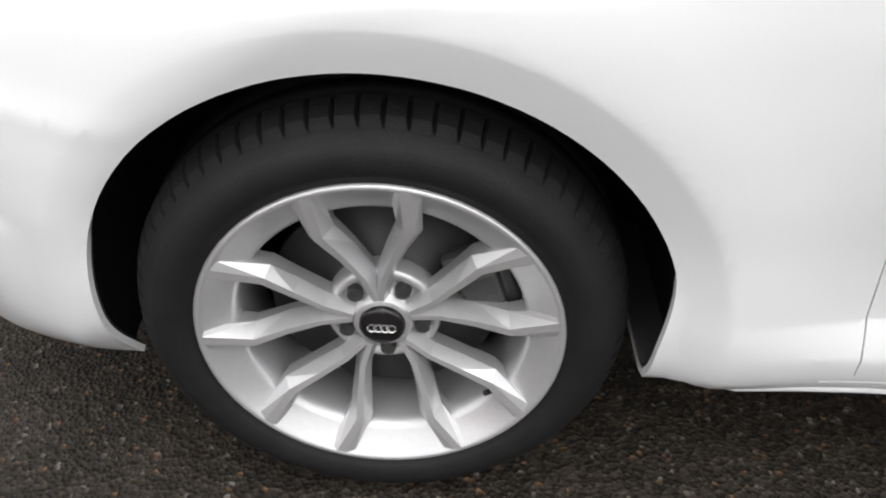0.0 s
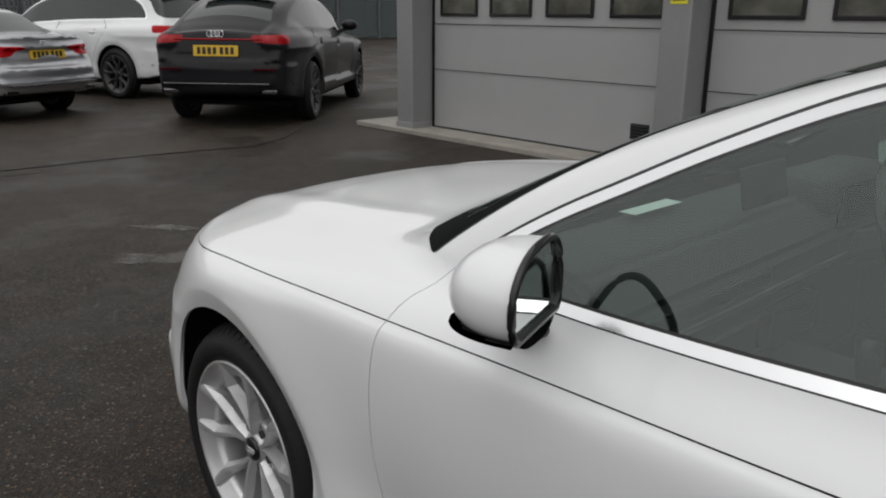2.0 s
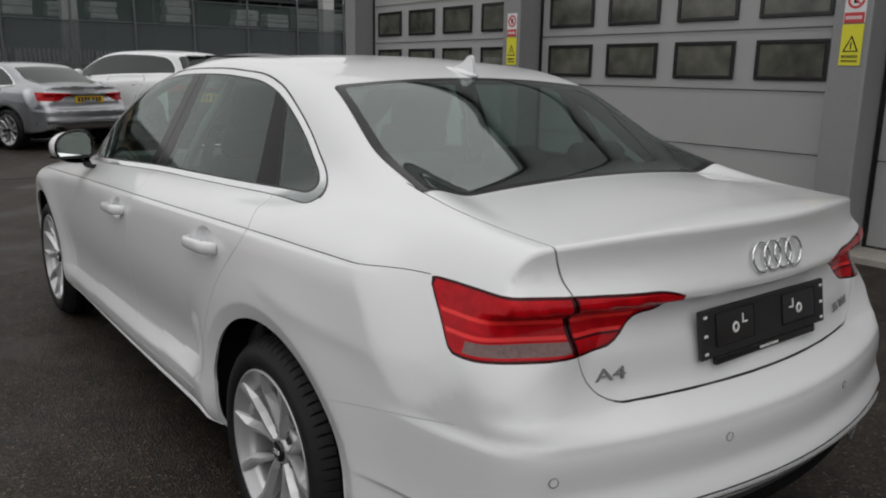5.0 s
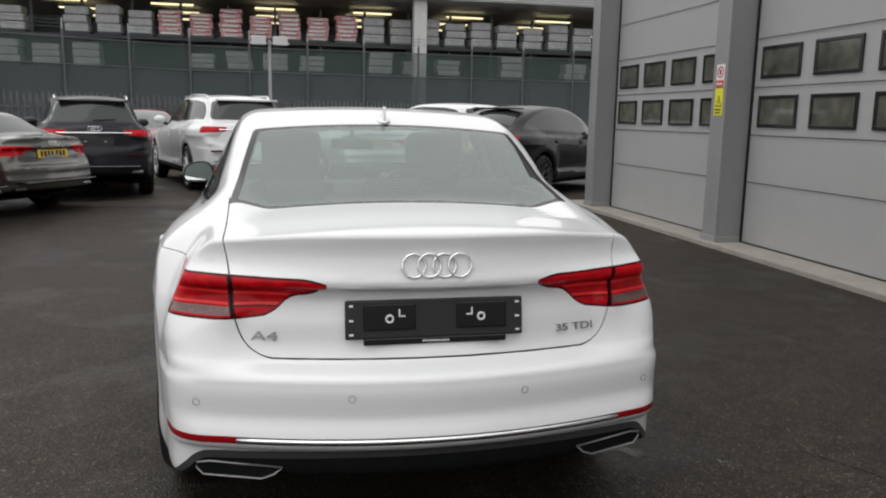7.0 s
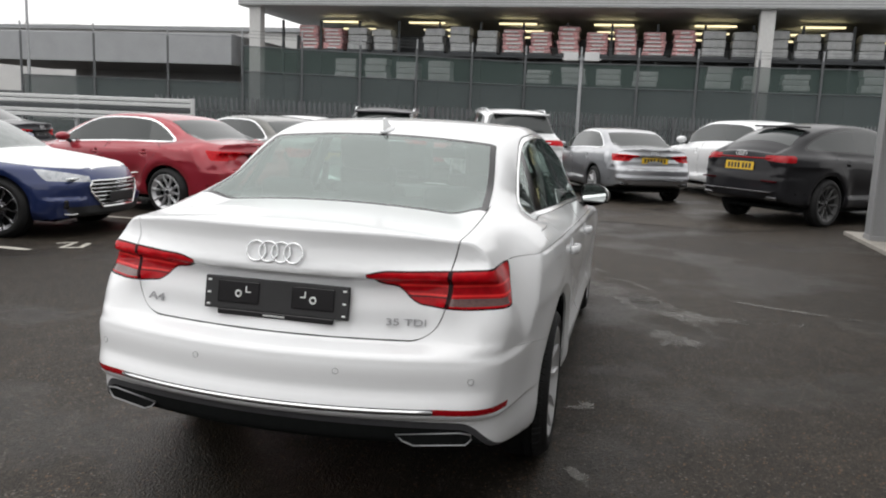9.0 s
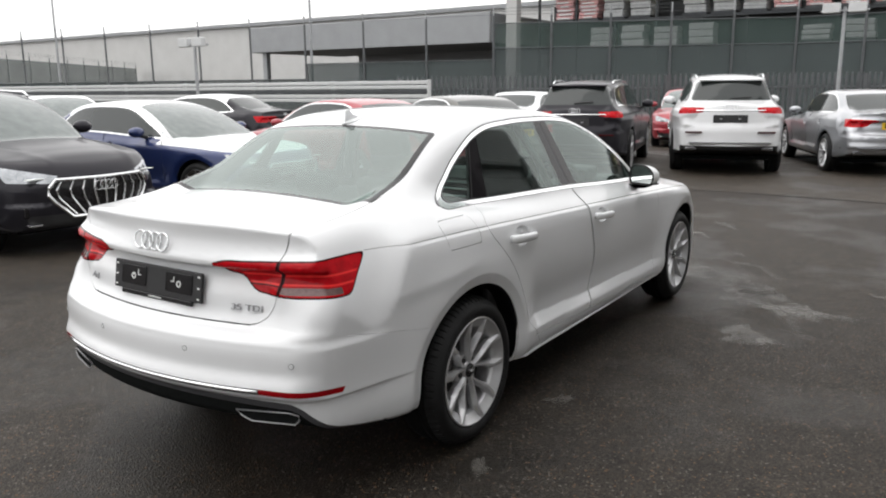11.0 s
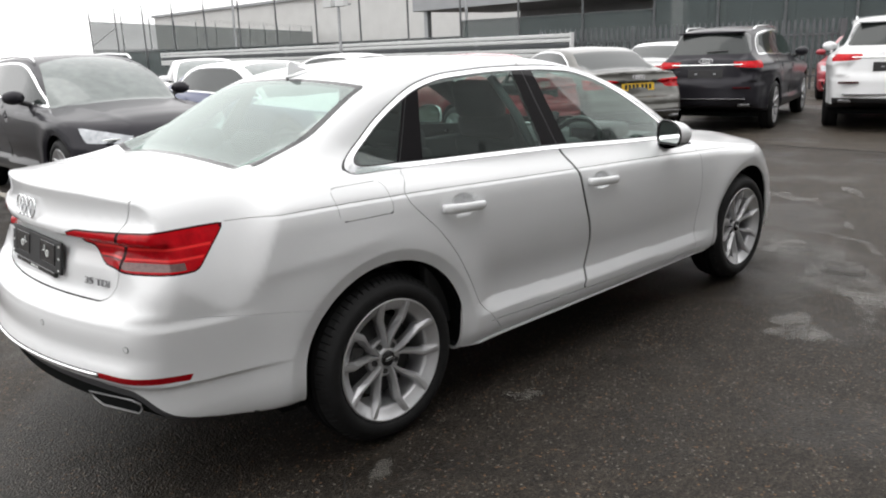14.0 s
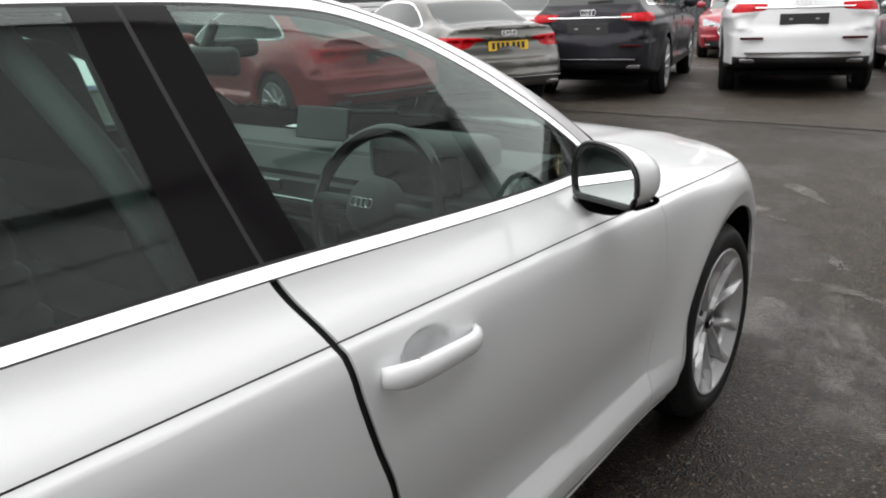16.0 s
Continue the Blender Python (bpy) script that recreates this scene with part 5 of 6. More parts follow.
    for s in (-1, 1):
        for x0, x1, z1 in ((0.43, 0.50, 1.33),):
            bm = sweep(bmesh.new(), [(x0 - 0.05, s * 0.715, 0.98), (x0, s * 0.64, 1.16), (x1, s * 0.55, z1)], 0.032, 8, False, 0.6)
            part("pillar_lining", bm, "trim_grey", car, "pale grey pillar lining", True)
            bm = sweep(bmesh.new(), [(x0 - 0.08, s * 0.68, 0.75), (x0 - 0.02, s * 0.60, 1.16)], 0.02, 6, False, 0.4)
            part("seat_belt", bm, "seat", car)
        part("door_card", boxed((-0.70, s * 0.755 - 0.02, 0.35), (1.15, s * 0.755 + 0.02, 0.90), 0.015), "dash", car)
    for s in (-1, 1):
        pts = [(x, s * (float(side_w(np.array([x]), np.array([0.268]))[0]) - 0.004), 0.266 - 0.009 * x + 0.006 * max(0.0, abs(x) - 0.93) / 0.10) for x in np.linspace(-1.03, 1.03, 24)]
        part("sill_strip", sweep(bmesh.new(), pts, [0.009 - 0.006 * max(0.0, abs(p[0]) - 0.93) / 0.10 for p in pts], 8, False, 0.8), "white", car, "white sill edge", True)
    # wheels
    spins = {(-1, -1): -0.11, (-1, 1): 0.25, (1, -1): 0.1, (1, 1): -0.12}
    for hx in (-1, 1):
        for s in (-1, 1):
            wheel_parts(car, hx * HUB_X, s * 0.775, spins[(hx, s)])
    # doors' handles and mirrors
    for i, s in enumerate((-1, 1)):
        handle(fd[i], 0.110, s)
        handle(rd[i], 1.030, s, -0.010)
        door_mirror(fd[i], s)
    kz, kx = float(crease_z(np.array([0.10]))[0]) - 0.067, 0.185
    kw = float(side_w(np.array([kx]), np.array([kz]))[0])
    part("key_cylinder", rod(bmesh.new(), (kx, kw, kz), (kx, kw + 0.019, kz), 0.006, 12), "black", fd[1])
    # aerial fin
    bm = bmesh.new()
    prism(bm, [(1.06, 1.383), (1.20, 1.355), (1.214, 1.365), (1.206, 1.418), (1.196, 1.426), (1.182, 1.422), (1.152, 1.400), (1.11, 1.389)], -0.0055, 0.0055)
    fin = part("aerial_fin", bm, "white", car, "white shark-fin aerial")
    bm = bmesh.new()
    bmesh.ops.create_uvsphere(bm, u_segments=20, v_segments=8, radius=1, matrix=Matrix.Translation((1.145, 0, 1.372)) @ Matrix.Rotation(radians(10), 4, "Y") @ Matrix.Diagonal((0.085, 0.032, 0.012, 1)))
    part("fin_base", bm, "white", fin, "", True)
    # badges, number-plate holder, writing
    face = lambda y, z, out=0.002: Matrix.Translation((rear_x(abs(y), z) + out, y, z)) @ Matrix.Rotation(radians(90) + math.atan(0.54 * y), 4, "Z") @ Matrix.Rotation(radians(90 - 12), 4, "X")
    rings_badge(boot, face(0, 0.968, 0.004), 0.0335, 0.0445)
    bm = bmesh.new()
    pm = Matrix.Translation((rear_x(0.2, 0.81) + 0.004, 0, 0.81)) @ Matrix.Rotation(radians(90), 4, "Z") @ Matrix.Rotation(radians(90 - 9), 4, "X")
    box(bm, (-0.262, -0.054, 0.0), (0.262, 0.058, 0.012), 0.005, pm)
    holder = part("plate_holder", bm, "black", boot, "empty black number-plate holder")
    part("holder_lip", boxed((-0.21, -0.072, 0.0), (0.21, -0.052, 0.014), 0.004, pm), "gloss_black", holder)
    for sx in (-0.245, 0.245):
        for zy in (-0.04, 0.0, 0.042):
            part("fixing_pad", boxed((sx - 0.006, zy - 0.003, 0.012), (sx + 0.006, zy + 0.003, 0.0135), 0, pm), "paper", holder)
    for sx in (-1, 1):
        cx = sx * 0.135
        part("fixing_ring", sweep(bmesh.new(), [pm @ Vector((cx + 0.010 * math.cos(a), 0.003 + 0.010 * math.sin(a), 0.0135)) for a in np.linspace(0, 2 * math.pi, 20)[:-1]], 0.0035, 6, True), "paper", holder, "", True)
        part("raised_panel", boxed((cx - 0.075, -0.03, 0.012), (cx + 0.075, 0.045, 0.0145), 0.003, pm), "gloss_black", holder)
        bm = bmesh.new()
        box(bm, (cx - sx * 0.028 - 0.002, 0.008, 0.013), (cx - sx * 0.028 + 0.002, 0.03, 0.016), 0, pm)
        box(bm, (cx - sx * 0.045, 0.008, 0.013), (cx - sx * 0.028, 0.012, 0.016), 0, pm)
        part("bracket", bm, "paper", holder)
    part("dealer_lettering", text_bars(bmesh.new(), -0.04, 0.04, -0.066, -0.060, 14, pm @ Matrix.Translation((0, 0, 0.0125))), "paper", holder, "row of small pale characters")
    lettering("model_lettering", "A4", 0.038, face(-0.487, 0.750, 0.005), "letter", boot, wide=1.75)
    lettering("engine_lettering", "35 TDI", 0.032, face(0.446, 0.750, 0.005), "letter", boot, wide=1.5)
    # parking sensors, towing-eye cover, tail pipes
    for y, z in ((-0.25, 0.611), (0.25, 0.611), (-0.675, 0.59), (0.675, 0.59)):
        m = Matrix.Translation((rear_x(abs(y), z) + 0.0, y, z))
        yaw = math.atan(0.54 * y)
        m = m @ Matrix.Rotation(yaw - math.pi / 2, 4, "Z")
        part("parking_sensor", lathe(bmesh.new(), [(0, 0.0012), (0.0085, 0.0012), (0.0088, 0.0006), (0.0089, -0.006)], 16, False, m), "white", rb)
        part("sensor_ring", lathe(bmesh.new(), [(0.0092, -0.004), (0.0094, 0.0014), (0.0105, 0.0014), (0.0108, -0.006)], 16, False, m), "trim_grey", rb)
    for s in (-1, 1):
        bm = bmesh.new()
        loop = []
        for yy, zz in ((0.442, 0.400), (0.645, 0.410), (0.680, 0.403), (0.682, 0.386), (0.664, 0.366), (0.50, 0.362), (0.466, 0.377)):
            loop.append(Vector((rear_x(yy, zz) + 0.006, s * yy, zz)))
        sweep(bm, loop, 0.0029, 8, True)
        pipe = part("tail_pipe_trim", bm, "badge", rb, "bright trapezoid tail-pipe surround", True)
        bm = bmesh.new()
        cv = [bm.verts.new(p - Vector((0.004, 0, 0))) for p in loop]
        bm.faces.new(cv)
        part("pipe_mouth", bm, "liner", pipe)
    tagged(car, "white four-door saloon car with silver ten-spoke wheels, unregistered", "car", "parked cars")
    interior()
    return car


SKINS = {}


def parked_car(name, m, scale, body, paint_key, label, plate=None, film=False, nose=False, roof_rails=False, finish="alloy", wheel_r=0.345, dark_low=False):
    """Another parked car: its skin, panes, lamps, wheels and plate, drawn to its own length, width and height."""
    car = empty(name, m @ Matrix.Diagonal((*scale, 1)))
    key = id(body)
    if key not in SKINS:
        SKINS[key] = build_skin(body, 0.036, False)
    co, nrm, faces, nm, side, xs, shell = SKINS[key]
    mids = np.array([co[f].mean(0) for f in faces])

    def take(part_name, material, test, label="", rim=0.01):
        fs = [faces[i] for i in range(len(faces)) if test(i)]
        if fs:
            return panel_mesh(part_name, co, fs, nrm, material, car, label, rim)
    above = [m[2] > float(crease_z(np.array([m[0]]))[0]) + 0.008 for m in mids] if film else []
    is_film = lambda i: film and above[i] and mids[i][2] > 0.66 and mids[i][0] < 1.25 and (mids[i][0] < -0.7 or mids[i][2] > 1.02)
    low = lambda i: dark_low and mids[i][2] < 0.34
    end_grey = lambda i: (mids[i][0] > 2.2 or mids[i][0] < -2.1) and mids[i][2] < (0.42 if dark_low and mids[i][0] > 0 else 0.36) and abs(mids[i][1]) < 0.75
    take("body", paint_key, lambda i: nm[i] == "body" and not is_film(i) and not low(i) and not end_grey(i), "", 0.02)
    if film:
        take("protective_film", "film", lambda i: nm[i] == "body" and is_film(i), "white protective film over bonnet and roof")
    for s in (-1, 1):
        take("lower_trim", "black", lambda i: nm[i] == "body" and mids[i][0] * s > 0 and (low(i) or end_grey(i)) and not is_film(i))
    for s in (-1, 1):
        take("side_window", "dark_glass", lambda i: nm[i] == "side_glass" and side[i] == s, "dark side window")
        take("window_trim", "gloss_black" if paint_key == "black_paint" else "chrome", lambda i: nm[i] == "bright_trim" and side[i] == s)
        take("tail_lamp", "lens" if paint_key != "black_paint" else "lens_deep", lambda i: nm[i] == "lens" and side[i] == s, "red tail lamp")
        take("headlamp", "head_lens", lambda i: nm[i] == "headlamp" and side[i] == s, "clear headlamp")
    take("windscreen", "pale_sheen_glass", lambda i: nm[i] in ("windscreen", "screen_edge"), "windscreen")
    take("rear_screen", "dark_glass", lambda i: nm[i] in ("rear_screen",), "rear window")
    liners(car)
    part("underbody", boxed((-1.95, -0.70, 0.19), (1.85, 0.70, 0.24)), "liner", car)
    for hx in (-1, 1):
        for s in (-1, 1):
            wheel_parts(car, hx * HUB_X, s * 0.785, 0.3 * hx + 0.2 * s, False, wheel_r, finish)
    tail = lambda w, z: float(spl(*body["rear"], np.array([z]))[0]) - 0.27 * w * w
    pz = 0.83 if not body["suv"] else 0.80
    pm = Matrix.Translation((tail(0.2, pz) + 0.006, 0, pz)) @ Matrix.Rotation(radians(90), 4, "Z") @ Matrix.Rotation(radians(84), 4, "X")
    pl = part("number_plate", boxed((-0.26, -0.055, 0), (0.26, 0.055, 0.006), 0.002, pm), plate or "black", car, "yellow number plate" if plate == "yellow" else "empty plate holder")
    if plate == "yellow":
        for k in range(7):
            cx = -0.215 + 0.061 * k + (0.02 if k > 3 else 0.0)
            part("plate_character", boxed((cx, -0.036, 0.0062), (cx + 0.040, 0.036, 0.0078), 0, pm), "black", pl)
    else:
        for sx in (-0.14, 0.14):
            part("plate_fixing", boxed((sx - 0.02, -0.008, 0.006), (sx + 0.02, 0.008, 0.008), 0, pm), "galv", pl)
    bz = pz + (0.14 if not body["suv"] else 0.17)
    rings_badge(car, Matrix.Translation((tail(0, bz) + 0.004, 0, bz)) @ Matrix.Rotation(radians(90), 4, "Z") @ Matrix.Rotation(radians(80), 4, "X"), 0.032, 0.043)
    if body["suv"]:
        bar_z = 0.915
        part("light_strip", sweep(bmesh.new(), [(tail(abs(y), bar_z) + 0.004, y, bar_z) for y in np.linspace(-0.6, 0.6, 13)], 0.011, 6, False, 0.9), "chrome" if paint_key != "black_paint" else "lens_deep", car)
        if body is not COUPE:
            part("roof_spoiler", boxed((2.02, -0.50, 1.325), (2.17, 0.50, 1.352), 0.01), paint_key, car)
            part("rear_wiper", rod(bmesh.new(), (2.30, -0.02, 1.085), (2.27, 0.30, 1.10), 0.008), "black", car)
        else:
            part("tail_spoiler", boxed((1.40, -0.44, 1.345), (1.60, 0.44, 1.37), 0.01), "gloss_black", car)
        part("spare_reflector", boxed((2.36, 0.42, 0.60), (2.405, 0.68, 0.625), 0.006), "lens_dark", car)
        part("spare_reflector", boxed((2.36, -0.68, 0.60), (2.405, -0.42, 0.625), 0.006), "lens_dark", car)
    if roof_rails:
        for s in (-1, 1):
            part("roof_rail", sweep(bmesh.new(), [(-0.05, s * 0.545, 1.36), (0.05, s * 0.55, 1.405), (0.7, s * 0.55, 1.425), (1.5, s * 0.53, 1.41), (1.65, s * 0.52, 1.37)], 0.014, 8), "chrome" if paint_key != "black_paint" else "black", car, "", True)
    part("bumper_strip", boxed((tail(0.62, 0.47) - 0.0, -0.62, 0.46), (tail(0.0, 0.47) + 0.012, 0.62, 0.475), 0.004), "chrome_dark", car)
    for s in (-1, 1):
        part("tail_pipe", boxed((tail(0.58, 0.38) - 0.05, s * 0.58 - 0.09, 0.36), (tail(0.58, 0.38) + 0.02, s * 0.58 + 0.09, 0.405), 0.012), "chrome_dark", car)
        c = Matrix.Translation((-0.46, s * 0.94, 1.03))
        bm = bmesh.new()
        bmesh.ops.create_uvsphere(bm, u_segments=16, v_segments=10, radius=1, matrix=c @ Matrix.Diagonal((0.075, 0.115, 0.068, 1)))
        part("door_mirror", bm, paint_key, car, "", True)
        part("mirror_foot", rod(bmesh.new(), (-0.48, s * 0.78, 0.95), (-0.46, s * 0.9, 0.99), 0.025), "black", car)
        for hx in (0.10, 1.0):
            hz = float(crease_z(np.array([hx]))[0]) - 0.07
            w = float(side_w(np.array([hx]), np.array([hz]))[0])
            part("door_handle", sweep(bmesh.new(), [(hx - 0.1, s * (w - 0.005), hz), (hx, s * (w + 0.025), hz), (hx + 0.1, s * (w - 0.005), hz)], 0.012, 8), paint_key, car, "", True)
        for fx, lo_z, hi_z in ((door_front, 0.33, 0.93), (door_mid, 0.33, 1.0), (door_rear, 0.36, 1.03)):
            pts = []
            for zz in np.linspace(lo_z, hi_z, 9):
                xx = float(fx(np.array([zz]))[0])
                pts.append((xx, s * (float(side_w(np.array([xx]), np.array([zz]))[0]) - 0.001), zz))
            part("door_seam", sweep(bmesh.new(), pts, 0.003, 5), "shell", car)
    # front grille with bright bars
    nose_x = lambda w, z: -2.29 + (0.10 + w * w) * max(0, z - 0.62) + 0.42 * w * w + 2.0 * max(0, w - 0.58) ** 2
    if nose:
        big = nose == "bars"
        wide = lambda zz: float(spl((0.30, 0.36, 0.58, 0.66), (0.30, 0.36, 0.52, 0.45) if big else (0.27, 0.31, 0.45, 0.40), np.array([zz]))[0])
        lo_z, hi_z = (0.33, 0.66) if big else (0.34, 0.64)
        bm = bmesh.new()
        rows = []
        for zz in np.linspace(lo_z, hi_z, 6):
            rows.append([bm.verts.new((nose_x(abs(u) * wide(zz), zz) - 0.012, u * wide(zz), zz)) for u in np.linspace(-1, 1, 11)])
        for p, q in zip(rows, rows[1:]):
            for j in range(10):
                bm.faces.new((p[j], q[j], q[j + 1], p[j + 1]))
        rim = [v.co.copy() for v in rows[0]] + [r[-1].co.copy() for r in rows[1:-1]] + [v.co.copy() for v in rows[-1][::-1]] + [r[0].co.copy() for r in rows[-2:0:-1]]
        gr = part("grille", bm, "gloss_black", car, "black grille with bright bars")
        part("grille_frame", sweep(bmesh.new(), [p - Vector((0.006, 0, 0)) for p in rim], 0.016 if big else 0.012, 6, True), "chrome", gr)
        if big:
            for k in range(-4, 5):
                line = [(nose_x(abs(k) / 4.6 * wide(zz), zz) - 0.022, k / 4.6 * wide(zz), zz) for zz in np.linspace(lo_z + 0.02, hi_z - 0.02, 5)]
                part("grille_bar", sweep(bmesh.new(), line, 0.009, 6), "chrome", gr)
        else:
            for k in range(6):
                zz = lo_z + 0.035 + 0.045 * k
                line = [(nose_x(abs(u) * wide(zz), zz) - 0.022, u * wide(zz) * 0.98, zz) for u in np.linspace(-1, 1, 9)]
                part("grille_bar", sweep(bmesh.new(), line, 0.007, 6, False, 0.7), "chrome", gr)
            part("front_plate_holder", boxed((-2.325, -0.22, 0.40), (-2.305, 0.22, 0.50), 0.005), "black", gr)
        rings_badge(gr, Matrix.Translation((nose_x(0.0, 0.58) - 0.034, 0, 0.585)) @ Matrix.Rotation(radians(-90), 4, "Z") @ Matrix.Rotation(radians(90), 4, "X"), 0.04, 0.054)
        for s in (-1, 1):
            part("air_intake", boxed((-2.12, s * 0.62 - 0.10, 0.34), (-2.02, s * 0.62 + 0.10, 0.44), 0.02), "gloss_black", car)
            part("splitter_trim", boxed((-2.16, s * 0.5 - 0.2, 0.27), (-2.05, s * 0.5 + 0.2, 0.285), 0.004), "chrome", car)
            part("running_light", boxed((-2.14, s * 0.56 - 0.12, 0.665), (-2.09, s * 0.56 + 0.12, 0.675), 0.003), "paper", car)
    return tagged(car, label, "car", "parked cars")

# ---- setting ----


def sheet(name, x0, x1, y0, y1, z, material, label, category):
    bm = bmesh.new()
    bm.faces.new([bm.verts.new(p) for p in ((x0, y0, z), (x1, y0, z), (x1, y1, z), (x0, y1, z))])
    return tagged(part(name, bm, material), label, category, "", "structure")


sheet("ground", -1500, 1500, -1500, 1500, 0.0, "asphalt", "damp dark asphalt yard with pale stone chips", "ground")


def ribbon(name, pts, width, material, label, z=0.004, jitter=0.0, category="marking"):
    """A thin uneven strip lying on the ground."""
    bm = bmesh.new()
    rnd = random.Random(len(pts) * 7 + int(abs(pts[0][0]) * 100))
    line = [Vector((*p, z)) for p in pts]
    fine = []
    for a, b in zip(line, line[1:]):
        n = max(2, int((b - a).length / 0.12))
        fine += [a.lerp(b, i / n) for i in range(n)]
    fine.append(line[-1])
    rows = []
    for i, p in enumerate(fine):
        t = (fine[min(i + 1, len(fine) - 1)] - fine[max(i - 1, 0)]).normalized()
        s = Vector((-t.y, t.x, 0))
        o = s * rnd.uniform(-jitter, jitter)
        w = width * (1 + rnd.uniform(-0.4, 0.4) * (1 if jitter else 0))
        rows.append((bm.verts.new(p + o + s * w / 2), bm.verts.new(p + o - s * w / 2)))
    for a, b in zip(rows, rows[1:]):
        bm.faces.new((a[0], a[1], b[1], b[0]))
    return tagged(part(name, bm, material), label, category, "", "structure")


M["tar"] = mat("tar_seam", (0.02, 0.019, 0.018), 0.6, vary=0.2, scale=20)
# pale base colour paints in the sky's sheen on wet ground
M["stain"] = mat("wet_film_sheen", (0.125, 0.117, 0.105), 0.42, vary=0.3, scale=5)
nt = M["stain"].node_tree
ragged = nt.nodes.new("ShaderNodeTexNoise")
ragged.inputs["Scale"].default_value, ragged.inputs["Detail"].default_value, ragged.inputs["Roughness"].default_value = 4.5, 8.0, 0.65
coords = nt.nodes.new("ShaderNodeTexCoord")
nt.links.new(coords.outputs["Object"], ragged.inputs["Vector"])
strength = nt.nodes.new("ShaderNodeAttribute")
strength.attribute_name = "strength"
ebb = nt.nodes.new("ShaderNodeMath")
ebb.operation, ebb.inputs[1].default_value = "MULTIPLY_ADD", 0.26
nt.links.new(strength.outputs["Fac"], ebb.inputs[0])
nt.links.new(ragged.outputs["Fac"], ebb.inputs[2])
fade = nt.nodes.new("ShaderNodeMapRange")
fade.inputs["From Min"].default_value, fade.inputs["From Max"].default_value, fade.inputs["To Max"].default_value = 0.62, 0.86, 0.62
nt.links.new(ebb.outputs[0], fade.inputs["Value"])
nt.links.new(fade.outputs["Result"], nt.nodes["Principled BSDF"].inputs["Alpha"])
SEAM = [(-7.6, -14), (-7.6, -4), (-7.55, -0.5), (-7.53, 0.24), (-7.48, 1.34), (-7.3, 2.47), (-7.58, 3.02), (-8.3, 3.76), (-8.6, 4.2)]
bm = bmesh.new()
bm.faces.new([bm.verts.new((x, y, 0.004)) for x, y in [(-60.0, -14)] + SEAM + [(-9.4, 9.7), (-60.0, 9.7)]])
tagged(part("old_asphalt_pavement", bm, "old_asphalt"), "older browner asphalt beyond the seam", "pavement", "", "structure")
ribbon("asphalt_seam", SEAM, 0.026, "tar", "dark seam between two asphalt surfaces", 0.008, 0.012, "seam")
ribbon("asphalt_crack", [(-7.06, -1.48), (-7.57, -1.36), (-7.39, -0.82), (-7.23, 0.37)], 0.018, "tar", "dark crack in the asphalt", 0.008, 0.015, "crack")
ribbon("asphalt_crack", [(1.74, 0.96), (1.79, 1.04), (1.89, 1.24), (1.86, 1.4)], 0.005, "tar", "fine crack in the asphalt", 0.004, 0.008, "crack")
ribbon("asphalt_seam", [(2.6, 2.6), (2.2, 2.0), (1.7, 1.75)], 0.008, "tar", "fine crack in the asphalt", 0.004, 0.012, "crack")
for k in range(-5, 3):
    bx = 0.75 + 2.45 * k
    ribbon("bay_line", [(bx, -4.55), (bx - 0.05, -9.6)], 0.085, "line", "worn pale parking bay line", 0.009, 0.004, "road marking")
ribbon("bay_mark", [(-2.3, -4.35), (-2.05, -4.25), (-1.95, -4.4), (-2.3, -4.5), (-2.15, -4.62)], 0.05, "line", "worn painted marking on asphalt", 0.004, 0.003, "road marking")


def stain(name, cx, cy, rx, ry, seed, rot):
    """A ragged wet patch as a flat film on the ground, its sheen painted pale."""
    bm = bmesh.new()
    strength = bm.verts.layers.float.new("strength")
    rnd = random.Random(seed)
    ph = [rnd.uniform(0, 6.28) for _ in range(8)]
    ring = []
    for i in range(90):
        a = 2 * math.pi * i / 90
        r = max(0.3, 1 + sum(0.22 / (k + 1) ** 0.6 * math.sin((k + 2) * a + ph[k]) for k in range(8)))
        p = Matrix.Rotation(rot, 3, "Z") @ Vector((rx * r * math.cos(a), ry * r * math.sin(a), 0))
        ring.append(bm.verts.new((cx + p.x, cy + p.y, 0.003)))
    inner = [bm.verts.new((cx + (v.co.x - cx) * 0.55, cy + (v.co.y - cy) * 0.55, 0.003)) for v in ring]
    mid = bm.verts.new((cx, cy, 0.003))
    for v in inner + [mid]:
        v[strength] = 1.0
    for i in range(90):
        k = (i + 1) % 90
        bm.faces.new((mid, inner[i], inner[k]))
        bm.faces.new((inner[i], ring[i], ring[k], inner[k]))
    return tagged(part(name, bm, "stain"), "wet film on damp asphalt, its sheen painted pale", "stain", "", "structure")


